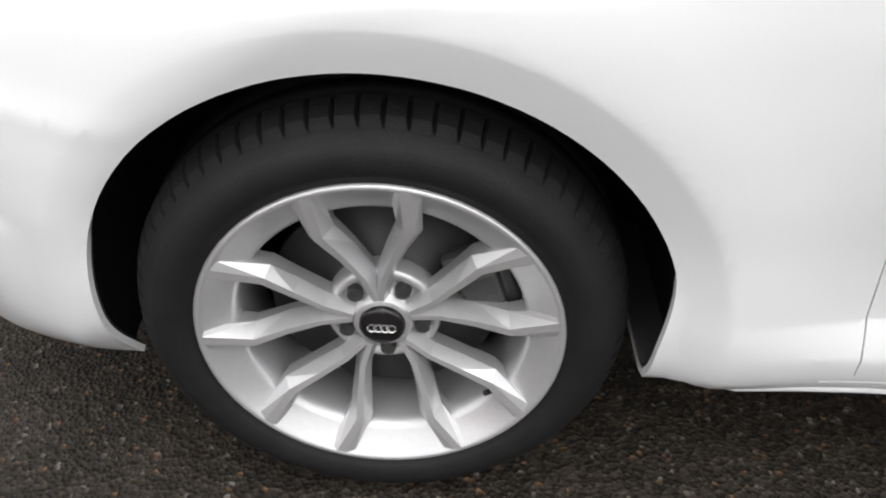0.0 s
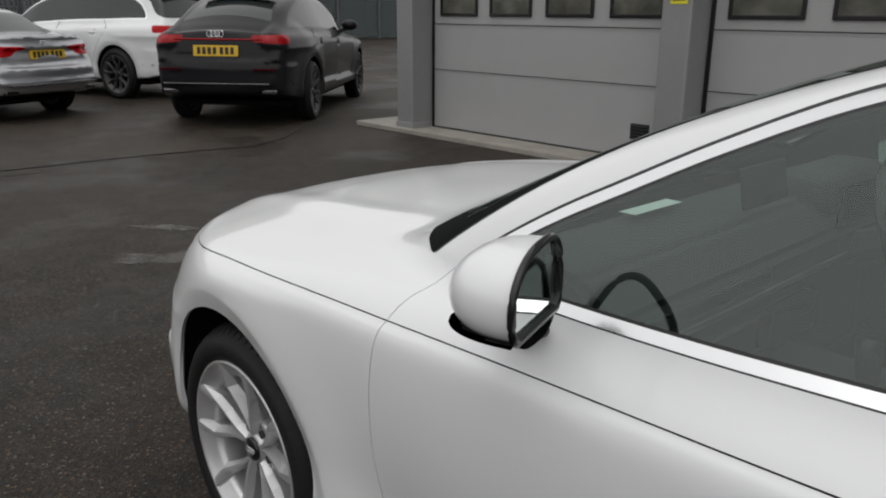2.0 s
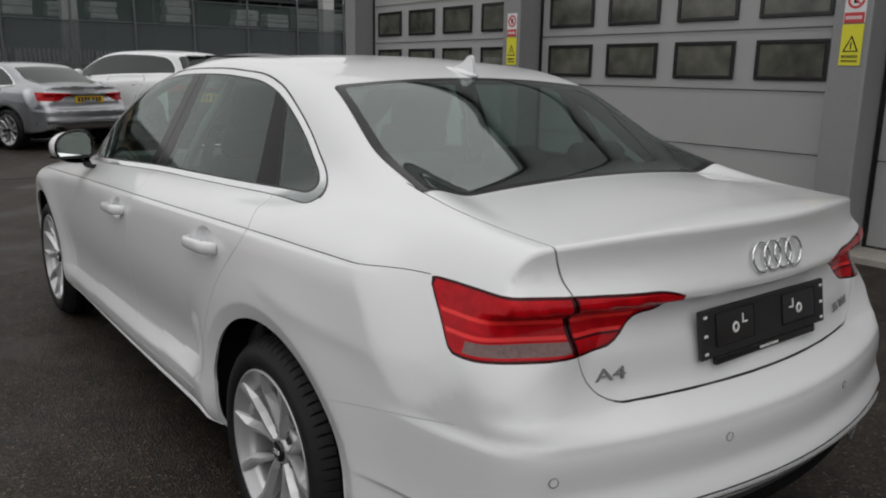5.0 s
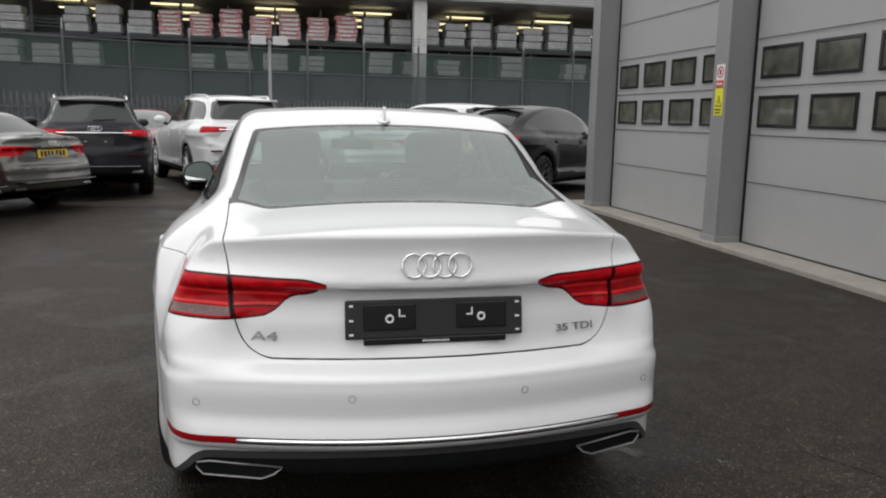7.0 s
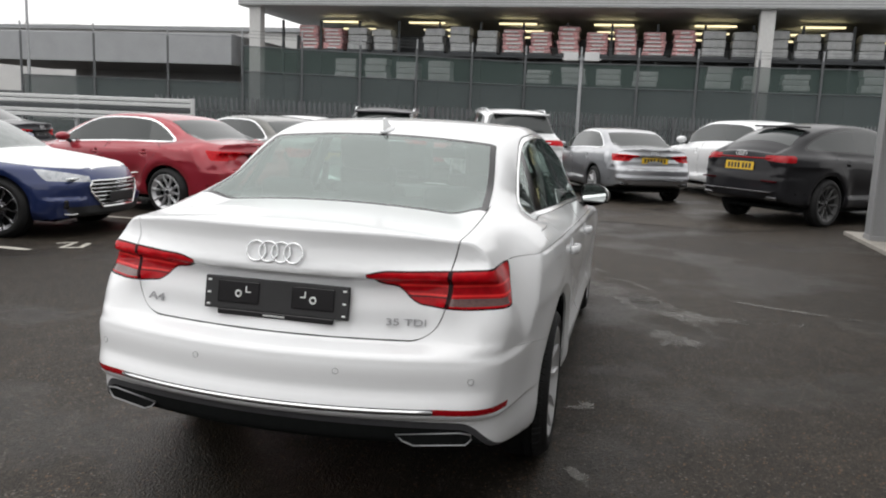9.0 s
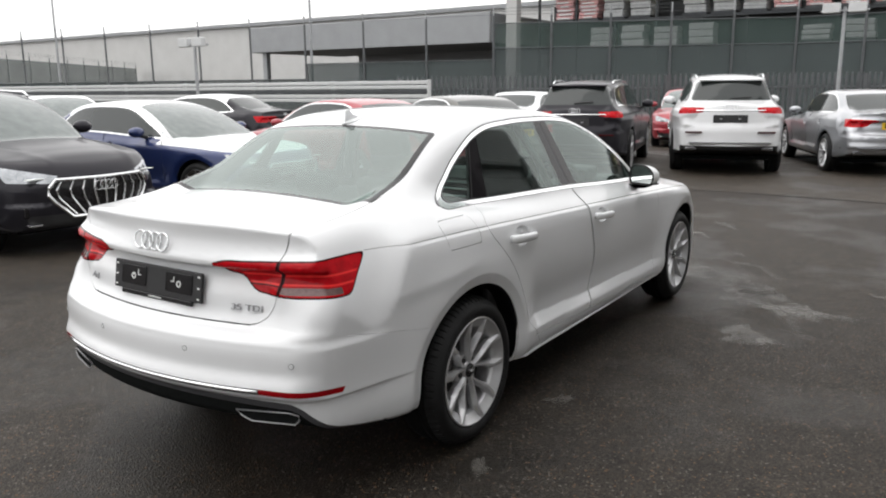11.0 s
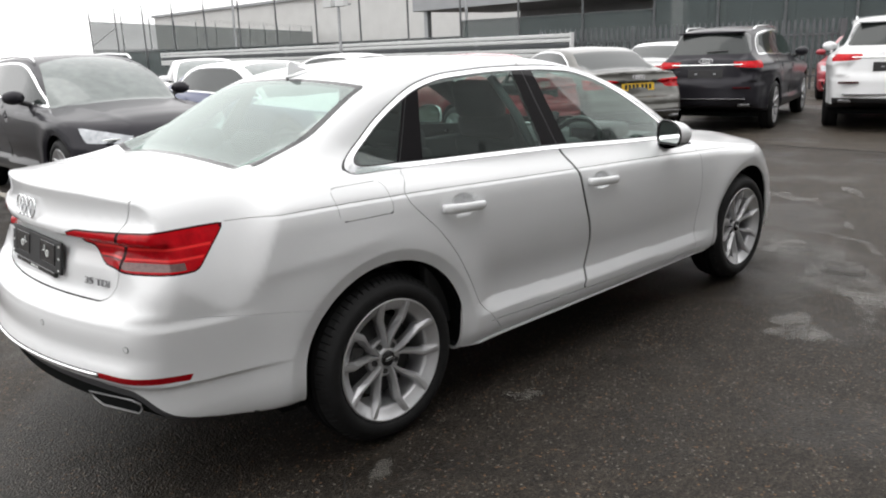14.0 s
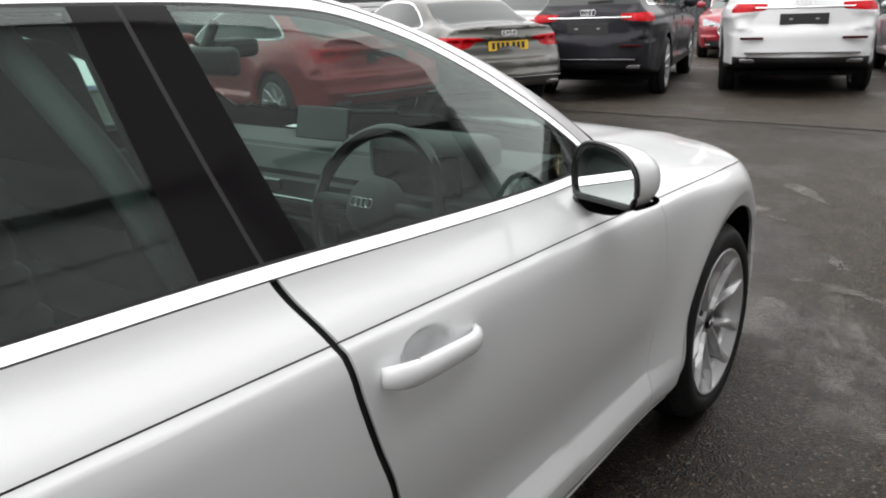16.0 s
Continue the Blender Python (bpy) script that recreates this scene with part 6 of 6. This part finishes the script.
def streak(pts, width):
    """A long run of water, its painted sheen strongest along its middle."""
    bm = bmesh.new()
    strength = bm.verts.layers.float.new("strength")
    rnd = random.Random(int(abs(pts[0][0]) * 100))
    xs = [p[0] for p in pts]
    ys = [p[1] for p in pts]
    ts = np.arange(len(pts))
    rows = []
    for t in np.linspace(0, len(pts) - 1, 10 * len(pts)):
        c = Vector((float(spl(ts, xs, np.array([t]))[0]), float(spl(ts, ys, np.array([t]))[0]), 0.006))
        d = Vector((float(spl(ts, xs, np.array([t + 0.05]))[0]), float(spl(ts, ys, np.array([t + 0.05]))[0]), 0.006)) - c
        if d.length < 1e-5:
            d = rows_d
        rows_d = d
        side = Vector((-d.y, d.x, 0)).normalized() * width * rnd.uniform(0.6, 1.4)
        row = [bm.verts.new(c + side * k) for k in (-1, -0.3, 0.3, 1)]
        for k in (1, 2):
            row[k][strength] = min(1.0, 3 * t / len(pts), 3 * (len(pts) - 1 - t) / len(pts))
        rows.append(row)
    for a, b in zip(rows, rows[1:]):
        for k in range(3):
            bm.faces.new((a[k], a[k + 1], b[k + 1], b[k]))
    return tagged(part("water_streak", bm, "stain"), "wet streak on damp asphalt, its sheen painted pale", "stain", "", "structure")


for i, (cx, cy, rx, ry, rot) in enumerate(((-2.35, 0.75, 0.50, 0.26, 0.9), (-2.0, 1.20, 0.70, 0.30, 0.6), (-1.62, 1.55, 0.62, 0.28, 0.7), (-0.76, 1.50, 0.26, 0.20, 0.4), (-4.1, 0.1, 0.4, 0.16, 0.9),
                                           (-4.7, 0.4, 0.35, 0.10, 0.7), (0.8, 0.98, 0.10, 0.07, 0.0), (1.61, 1.01, 0.10, 0.06, 0.5), (1.81, 1.34, 0.09, 0.06, 0.2))):
    stain("water_sheen", cx, cy, rx, ry, 11 + i, rot)
for pts, wide in (([(-2.9, 0.55), (-2.87, 0.85), (-2.75, 1.15), (-2.48, 1.33), (-2.2, 1.55), (-1.95, 1.9)], 0.07), ([(-1.55, 1.0), (-1.48, 1.25), (-1.5, 1.5), (-1.48, 1.8), (-1.54, 2.39), (-1.6, 3.3)], 0.12),
                  ([(-3.6, 0.7), (-3.1, 0.95), (-2.75, 1.15)], 0.06), ([(-2.6, 1.6), (-2.2, 2.1), (-1.9, 2.9), (-1.8, 3.6)], 0.07)):
    streak(pts, wide)

# ---- garage building ----
DOOR_Y, COL_Y, COLS = 4.70, 4.38, (-7.07, -3.51, 0.29, 4.09, 7.89, 11.69)
tagged(part("kerb", boxed((-7.95, 4.30, -0.05), (13, 5.2, 0.055), 0.012), "concrete"), "low worn concrete kerb under the garage doors", "kerb", "", "structure")
wall = empty("wall_garage")
part("upper_wall", boxed((-7.3, DOOR_Y - 0.12, 4.3), (13, DOOR_Y + 9, 6.6), 0.01), "clad", wall)
part("end_wall", boxed((-7.3, DOOR_Y - 0.02, 0.0), (-7.1, DOOR_Y + 9, 4.3), 0.01), "clad", wall)
part("back_wall", boxed((-7.1, DOOR_Y + 1.2, 0.0), (13, DOOR_Y + 1.4, 4.3)), "rack", wall)
part("eave", boxed((-7.4, DOOR_Y - 0.25, 6.55), (13.1, DOOR_Y + 9, 6.75), 0.02), "roofing", wall)
for cx in COLS:
    col = part("column", boxed((cx - 0.14, COL_Y, 0.0), (cx + 0.14, DOOR_Y + 0.1, 4.4), 0.012), "clad_dark", wall, "grey clad column")
    part("corner_bead", boxed((cx + 0.125, COL_Y - 0.006, 0.02), (cx + 0.15, COL_Y + 0.02, 4.4), 0.004), "clad", col)
    part("base_plate", boxed((cx - 0.155, COL_Y - 0.01, 0.05), (cx + 0.155, DOOR_Y, 0.12), 0.006), "clad", col)
tagged(wall, "grey metal-clad garage wall with columns", "wall", "", "structure")


def garage_door(x0, x1, cols, vent):
    """A sectional door: ribbed panels, two rows of framed panes, black edge seals, a small vent."""
    door = empty("garage_door", Matrix.Translation((x0, DOOR_Y, 0.06)))
    w = x1 - x0
    edges = [0.0, 0.68] + [0.68 + 0.517 * k for k in range(1, 8)]
    for i in range(8):
        z0, hs = edges[i], edges[i + 1] - edges[i]
        pan = part("panel", boxed((0.03, 0, z0 + 0.004), (w - 0.03, 0.045, z0 + hs - 0.004), 0.006), "doorp", door)
        if i in (2, 3):
            pw = (w - 0.10) / cols
            for j in range(cols):
                a = 0.05 + j * pw + pw * 0.12
                b = 0.05 + (j + 1) * pw - pw * 0.12
                bm = bmesh.new()
                lo, hi = z0 + 0.09, z0 + hs - 0.09
                for p, q in (((a, lo), (b, lo + 0.035)), ((a, hi - 0.035), (b, hi)), ((a, lo + 0.035), (a + 0.035, hi - 0.035)), ((b - 0.035, lo + 0.035), (b, hi - 0.035))):
                    box(bm, (p[0], -0.022, p[1]), (q[0], 0.002, q[1]), 0.005)
                fr = part("window_frame", bm, "gloss_black", door, "black pane frame")
                part("pane", boxed((a + 0.034, -0.010, lo + 0.034), (b - 0.034, -0.004, hi - 0.034)), "pane", fr, "murky window pane")
        for zz in (0.0, 0.012):
            part("rib", boxed((0.03, -0.004, z0 + hs - 0.022 + zz), (w - 0.03, 0.004, z0 + hs - 0.016 + zz), 0.001), "doorp", pan)
    for a in (0.0, w - 0.03):
        part("edge_seal", boxed((a, -0.015, 0.0), (a + 0.03, 0.05, 4.3)), "gloss_black", door)
    part("bottom_seal", boxed((0.0, -0.01, -0.008), (w, 0.05, 0.012)), "black", door)
    if vent:
        v = part("vent", boxed((w - 0.42, -0.02, 0.18), (w - 0.22, 0.0, 0.33), 0.006), "black", door, "black vent grille")
        for k in range(4):
            part("vent_slat", boxed((w - 0.41, -0.028, 0.2 + 0.03 * k), (w - 0.23, -0.018, 0.212 + 0.03 * k), 0.002), "gloss_black", v)
    return tagged(door, "pale grey sectional garage door with two rows of panes", "garage door", "garage doors")


for i, (a, b) in enumerate(zip(COLS, COLS[1:])):
    garage_door(a + 0.15, b - 0.15, 4, i == 0)
tagged(part("trim_downpipe", rod(bmesh.new(), (-7.32, 4.62, 0.05), (-7.32, 4.62, 6.5), 0.04), "clad_dark"), "grey round downpipe at the building corner", "downpipe")


def safety_sign(x):
    sign = empty("safety_sign", Matrix.Translation((x, COL_Y - 0.002, 1.466)))
    part("prohibition_panel", boxed((0, -0.004, 0.31), (0.16, 0.0, 0.56), 0.001), "sign_white", sign)
    part("yellow_panel", boxed((0, -0.0045, 0.0), (0.16, 0.0, 0.30), 0.001), "sign_yellow", sign, "yellow warning panel")
    part("red_band", boxed((0.006, -0.006, 0.31), (0.154, -0.003, 0.385)), "sign_red", sign)
    part("prohibition_ring", lathe(bmesh.new(), [(0.045, 0.0), (0.052, -0.003), (0.062, -0.003), (0.064, 0.0)], 28, False, Matrix.Translation((0.08, -0.004, 0.475))), "sign_red", sign)
    part("prohibition_bar", boxed((-0.05, -0.0065, -0.006), (0.05, -0.004, 0.006), 0, Matrix.Translation((0.08, 0, 0.475)) @ Matrix.Rotation(radians(45), 4, "Y")), "sign_red", sign)
    part("symbol", boxed((0.065, -0.0055, 0.45), (0.095, -0.004, 0.50), 0.002), "gloss_black", sign)
    bm = bmesh.new()
    prism(bm, [(0.02, 0.10), (0.14, 0.10), (0.08, 0.22)], -0.0062, -0.004)
    tri = part("warning_triangle", bm, "gloss_black", sign)
    bm = bmesh.new()
    prism(bm, [(0.036, 0.109), (0.124, 0.109), (0.08, 0.198)], -0.0072, -0.006)
    part("triangle_fill", bm, "sign_yellow", tri)
    part("triangle_mark", boxed((0.075, -0.0085, 0.118), (0.085, -0.007, 0.17)), "gloss_black", tri)
    face = Matrix.Rotation(radians(90), 4, "X")
    part("sign_text", text_bars(bmesh.new(), 0.02, 0.14, 0.055, 0.075, 9, Matrix.Translation((0, -0.0046, 0)) @ face), "black", sign)
    part("sign_text", text_bars(bmesh.new(), 0.02, 0.14, 0.025, 0.04, 11, Matrix.Translation((0, -0.0046, 0)) @ face), "black", sign)
    part("sign_text", text_bars(bmesh.new(), 0.02, 0.14, 0.335, 0.36, 8, Matrix.Translation((0, -0.0062, 0)) @ face), "sign_white", sign)
    return tagged(sign, "white, red and yellow safety notice on grey column", "sign", "safety signs")


for cx in COLS[1:3]:
    safety_sign(cx - 0.06)

# ---- boundary: palisade, screened tall fence, lamp poles ----
DIR = Vector((0.41, -0.91, 0)).normalized()


def palisade(p0, length, height):
    fence = empty("palisade_fence", Matrix.Translation(p0) @ DIR.to_track_quat("X", "Z").to_matrix().to_4x4())
    n = int(length / 0.155)
    pale = bmesh.new()
    prism(pale, [(-0.034, 0.02), (-0.034, height - 0.10), (0.0, height), (0.034, height - 0.10), (0.034, 0.02)], -0.012, 0.012)
    first = part("pale", pale, "palisade", fence)
    for i in range(1, min(n, 290)):
        o = new("pale", first.data)
        o.parent = fence
        o.location = (i * 0.155, 0, 0)
    for zz in (0.35, height - 0.45):
        part("rail", boxed((0, 0.014, zz), (length, 0.055, zz + 0.05)), "palisade", fence)
    for i in range(int(length / 2.75) + 1):
        part("post", boxed((i * 2.75 - 0.05, 0.056, 0), (i * 2.75 + 0.05, 0.14, height - 0.05)), "palisade", fence)
    return tagged(fence, "grey weathered steel palisade fence along the yard", "fence")


palisade(Vector((-26.3, 9.9, 0)), 25.0, 1.9)


def tall_fence(p0, bays, spacing, way, nets, braced=False):
    """Tall posts, strands of wire at the top and, bay by bay, screen nets given as (from, to, net)."""
    fence = empty("screened_fence", Matrix.Translation(p0) @ way.to_track_quat("X", "Z").to_matrix().to_4x4())
    L = bays * spacing
    for i in range(bays + 1):
        x = i * spacing
        post = part("post", rod(bmesh.new(), (x, 0, 0), (x, 0, 4.9), 0.055, 8), "palisade", fence)
        part("post_top", rod(bmesh.new(), (x, 0, 4.9), (x, 0.02, 5.35), 0.04, 6), "galv", post)
    for zz in (4.95, 5.1, 5.25):
        part("wire", rod(bmesh.new(), (0, 0.02, zz), (L, 0.02, zz), 0.009, 5), "palisade", fence)
    for i in range(bays):
        a, b = i * spacing + 0.02, (i + 1) * spacing - 0.02
        for z0, z1, net in nets(i):
            part("lower_net" if z0 < 1 else "upper_net", boxed((a, -0.07, z0), (b, -0.06, z1)), net, fence, "dense grey-green screen net" if net == "net_low" else "open green screen net")
            part("rail", rod(bmesh.new(), (a, 0, z1), (b, 0, z1), 0.022, 6), "palisade", fence)
    if braced:
        part("end_brace", rod(bmesh.new(), (L - spacing, 0, 3.9), (L, 0, 2.6), 0.04, 6), "galv", fence)
    return tagged(fence, "tall galvanised fence with grey-green screening and wire", "fence")


SP = 36 * 0.0770
BEND = Vector((-31.9, -12.0, 0)) - DIR * SP * 3
KNEE = BEND + DIR * SP * 5
CORNER = Vector((-21.3, -63.0, 0))
FAR = Vector((-65.0, -95.5, 0))
full = lambda i: ((0.05, 3.4, "net_low"), (3.42, 4.55, "net_high"))
tall_fence(BEND, 5, SP, DIR, full)
tall_fence(BEND + Vector((0, SP * 14, 0)), 14, SP, Vector((0, -1, 0)), full)
tall_fence(KNEE, 13, (CORNER - KNEE).length / 13, (CORNER - KNEE).normalized(), lambda i: ((0.05, 2.85 if i < 3 else 2.05, "net_low"),), True)
tall_fence(CORNER, 12, (FAR - CORNER).length / 12, (FAR - CORNER).normalized(), lambda i: ((0.05, 2.3, "net_low"), (2.32, 4.5, "net_mid")))


def mast(x, y, h):
    pole = empty("lighting_mast", Matrix.Translation((x, y, 0)))
    part("shaft", rod(bmesh.new(), (0, 0, 0.0), (0, 0, h), 0.085, 10, 0.05), "galv", pole)
    part("base_sleeve", rod(bmesh.new(), (0, 0, 0), (0, 0, 1.1), 0.11, 10), "galv", pole)
    part("bracket", rod(bmesh.new(), (0, 0, h - 0.05), (0.9, 0, h + 0.1), 0.03, 8), "galv", pole)
    part("lantern", boxed((0.75, -0.11, h + 0.05), (1.35, 0.11, h + 0.17), 0.03), "steel_white", pole)
    return tagged(pole, "tall thin grey lighting mast behind the fence", "lamp post", "lighting masts")


mast(-28.0, -27.5, 11.0)
mast(-24.8, -46.5, 11.0)


def lamp_pole(x, y, h, heads=2):
    pole = empty("floodlight_pole", Matrix.Translation((x, y, 0)))
    part("pole", rod(bmesh.new(), (0, 0, 0), (0, 0, h), 0.06, 10, 0.045), "galv", pole)
    part("crossbar", rod(bmesh.new(), (0, -0.6, h - 0.1), (0, 0.6, h - 0.1), 0.03, 8), "galv", pole)
    for s in (-1, 1):
        f = part("floodlight", boxed((0.02, s * 0.32 - 0.22, h - 0.16), (0.20, s * 0.32 + 0.22, h + 0.10), 0.02), "steel_white", pole, "pale floodlight head")
        for k in range(4):
            part("cooling_fin", boxed((-0.01, s * 0.32 - 0.2 + 0.1 * k, h - 0.15), (0.02, s * 0.32 - 0.18 + 0.1 * k, h + 0.08)), "galv", f)
    return tagged(pole, "galvanised pole with twin floodlight heads", "floodlight", "floodlights")


lamp_pole(-20.3, -0.6, 3.6)
lamp_pole(-11.8, -17.1, 2.95)
lamp_pole(-2.6, -22.0, 2.95)


def slatted_barrier(p0, p1, top):
    """A long stack of pale corrugated barrier sheets."""
    a, b = Vector(p0), Vector(p1)
    d = b - a
    bar = empty("slatted_barrier", Matrix.Translation(a) @ d.to_track_quat("X", "Z").to_matrix().to_4x4())
    L = d.length
    zs = [top - 0.14 * (k + 1) for k in range(5)]
    # the third slat is coloured dark to stand for a shaded gap
    for k, z in enumerate(zs):
        part("slat", boxed((0, -0.04 - 0.02 * (k % 2), z), (L, 0.05, z + 0.115), 0.02), "steel_white" if k != 2 else "rack", bar)
    for i in range(int(L / 4) + 1):
        part("post", boxed((i * 4.0, -0.16, 0), (i * 4.0 + 0.1, -0.062, top)), "galv", bar)
    part("end_post", boxed((-0.06, -0.07, 0), (0.0, 0.06, top)), "steel_white", bar)
    return tagged(bar, "pale horizontal slatted barrier wall behind the cars", "barrier")


slatted_barrier((-15.9, -11.4, 0), (-16.7, -40.6, 0), 1.78)

# ---- warehouse with racking behind the fence ----
ware = empty("warehouse")
WX = -39.0
part("roof", boxed((WX - 16, -21.5, 7.55), (WX + 1.5, 40, 8.3), 0.05), "steel_white", ware, "pale corrugated canopy roof")
# near-black wall: the shade deep inside the warehouse is put into its colour
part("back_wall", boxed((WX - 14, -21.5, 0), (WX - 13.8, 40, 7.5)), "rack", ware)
for k in range(5):
    part("roof_rib", boxed((WX + 1.5, -21.5, 7.62 + 0.135 * k), (WX + 1.54, 40, 7.66 + 0.135 * k)), "roofing", ware)
for y in (-20.6, 7.2, 21.0, 35.0):
    part("column", boxed((WX + 0.6, y - 0.35, 0), (WX + 1.2, y + 0.35, 7.55), 0.02), "block", ware, "pale column")
for k in range(10):
    for j in range(3):
        part("strip_lamp", boxed((WX - 3.0 - 3.5 * j, -18 + 5.5 * k, 7.2), (WX - 2.8 - 3.5 * j, -15.8 + 5.5 * k, 7.28)), "lamp_glow", ware, "lit strip lamp")
tagged(ware, "open-fronted warehouse with pale canopy and lit strip lamps", "warehouse")
rack = empty("pallet_rack", Matrix.Translation((WX, 0, 0)))
for k in range(26):
    y = -19.6 + 2.4 * k
    part("upright", boxed((-0.6, y - 0.06, 0), (-0.45, y + 0.06, 7.0)), "rack", rack)
for z in (1.9, 3.6, 5.25):
    part("beam", boxed((-0.5, -19.6, z - 0.14), (-0.35, 40, z)), "rack", rack)
# added dark sheet that stands for the shade behind the racking
part("rear_shade_sheet", boxed((-3.0, -19.8, 0), (-2.9, 40, 6.4)), "rack", rack)
tagged(rack, "dark steel pallet racking in the warehouse", "racking")
rnd = random.Random(5)


def pallet_load(y, z, w, h, kind):
    load = empty("pallet_load", Matrix.Translation((WX - 0.4, y, z)))
    part("pallet", boxed((-1.0, -w / 2, 0), (0.1, w / 2, 0.13)), "rack", load)
    n = 6 if kind == "wrap_red" else 3
    for i in range(n):
        j = rnd.uniform(-0.06, 0.06)
        part("sack_layer", boxed((-0.98, -w / 2 + 0.05 + j, 0.13 + h * i / n), (0.06 + rnd.uniform(-0.03, 0.03), w / 2 - 0.05 + j, 0.13 + h * (i + 0.97) / n), 0.06), kind, load)
    if kind == "wrap_red":
        for i in range(n):
            part("pale_band", boxed((0.05, -w / 2 + rnd.uniform(0.1, 0.4), 0.15 + h * i / n), (0.10, w / 2 - rnd.uniform(0.1, 0.4), 0.15 + h * (i + 0.45) / n), 0.015), "sign_white", load)
    return tagged(load, "pallet of red and white sacks" if kind == "wrap_red" else "shrink-wrapped grey pallet load", "pallet", "pallet loads")


for k in range(36):
    y = -17.9 + 1.52 * k
    if k in (4, 27):
        continue
    red = -18.5 < y < -15.0 or -6.2 < y < 4.9
    pallet_load(y, 5.25, 1.25, rnd.uniform(1.15, 1.45), "wrap_red" if red else "wrap_grey")
for k in range(27):
    if rnd.random() < 0.55:
        pallet_load(-17.5 + 1.9 * k, 3.6, 1.4, rnd.uniform(0.7, 1.2), "wrap_grey")

# low grey building and canopy to the left of the warehouse, pale long hall beyond
can = empty("canopy_building")
part("canopy_roof", boxed((-48, -43.0, 4.2), (-38, -22.2, 6.0), 0.05), "roofing", can, "grey canopy fascia")
part("wall", boxed((-56, -40.0, 0), (-47, -22.2, 4.6)), "clad", can)
part("post", boxed((-39.0, -42.4, 0), (-38.6, -42.0, 4.2)), "galv", can)
tagged(can, "low grey industrial building with deep canopy", "building")
hall = empty("long_hall")
part("wall", boxed((-75, -150, 0), (-66, -30, 9.2)), "block", hall, "pale sheeted wall")
part("roof", boxed((-75.5, -150.5, 9.2), (-65.6, -29.5, 9.6)), "roofing", hall)
tagged(hall, "long pale industrial hall in the distance", "building")
hut = empty("far_shed")
part("wall", boxed((-26, -118, 0), (-10, -108, 3.4)), "block", hut)
bm = bmesh.new()
prism(bm, [(-26.5, 3.4), (-9.5, 3.4), (-18, 5.2)], -118.5, -107.5)
part("roof", bm, "roofing", hut)
tagged(hut, "far grey shed with a shallow pitched roof", "building")

# an added, unseen plain wall behind the walk blocks light from the low sky
back = empty("wall_unseen_blocker")
part("wall", boxed((17.0, -26, 0), (17.4, 14, 2.6)), "clad", back, "added plain grey wall, never in view")
part("coping", boxed((16.9, -26, 2.6), (17.5, 14, 2.75)), "roofing", back)
tagged(back, "added unseen grey wall that blocks low sky", "wall", "", "structure")

# ---- cars ----
hero_car()


def at(x, y, heading, hub=HUB_X, sx=1.0):
    """A pose from the middle of the rear axle and the heading in degrees."""
    return pose(x, y, 0, 0, 0, heading - 180) @ Matrix.Translation((-hub * sx, 0, 0))


BIG, MID = (1.06, 1.07, 1.21), (1.02, 1.01, 1.0)
parked_car("black_suv_car", at(-9.45, 3.6, 132, sx=1.05), (1.05, 1.07, 1.16), COUPE, "black_paint", "black coupe SUV with yellow plate beside the garage", "yellow", finish="caliper", wheel_r=0.34)
parked_car("silver_saloon_car", at(-11.8, 1.2, 203, sx=1.03), (1.04, 1.02, 1.01), SALOON, "silver", "silver saloon car with yellow rear plate", "yellow")
parked_car("white_suv_car", at(-13.3, 4.0, 205, sx=1.06), BIG, ESTATE, "white", "white SUV with dark wheels behind black SUV", "black", finish="caliper")
parked_car("white_suv_car", at(-10.7, -1.17, 198, sx=1.06), BIG, ESTATE, "white", "white SUV with black valance and empty plate holder", "black", dark_low=True, roof_rails=True)
parked_car("dark_suv_car", at(-9.46, -3.42, 194, sx=1.06), (1.05, 1.02, 1.15), ESTATE, "charcoal", "dark grey SUV with bright tail strip, unregistered", "black", roof_rails=True)
parked_car("grey_saloon_car", at(-7.39, -4.23, 241), (1.02, 1.0, 0.98), SALOON, "grey_paint", "grey-green saloon car with yellow plate", "yellow")
parked_car("red_coupe_car", at(-5.62, -4.88, 258), (1.02, 1.0, 0.96), SALOON, "red", "dark red fastback car with bright window trim", "black")
parked_car("blue_car", at(-2.8, -8.25, 95), (1.0, 1.0, 0.97), SALOON, "blue", "dark blue car under white protective film", "black", film=True, nose="slats", finish="chrome_dark")
parked_car("dark_suv_car", at(-0.26, -7.95, 91, sx=0.95), (0.95, 1.0, 1.08), ESTATE, "charcoal", "dark brown-grey compact SUV with bright grille bars", "black", nose="bars", roof_rails=True)
parked_car("white_hatchback_car", at(2.25, -7.5, 90, sx=0.88), (0.88, 0.95, 1.0), ESTATE, "white", "small white hatchback car with black grille", "black", nose="slats")
parked_car("dark_saloon_car", at(-8.6, -11.4, 283), MID, SALOON, "charcoal", "dark saloon car under white roof film", "black", film=True)
parked_car("white_saloon_car", at(-0.6, -14.0, 80), MID, SALOON, "white", "white saloon car in the far row", "black", nose="slats")
parked_car("white_saloon_car", at(-6.0, -15.2, 70), MID, SALOON, "white", "white saloon car behind the dark SUV", "black", nose="slats")
parked_car("white_saloon_car", at(-12.9, -6.8, 190), MID, SALOON, "white", "white saloon car beyond the grey saloon", "black")
parked_car("red_hatchback_car", at(-18.6, -4.15, 15, sx=0.9), (0.9, 0.97, 1.02), ESTATE, "red", "red hatchback car facing the yard by the fence", "black", nose="slats")
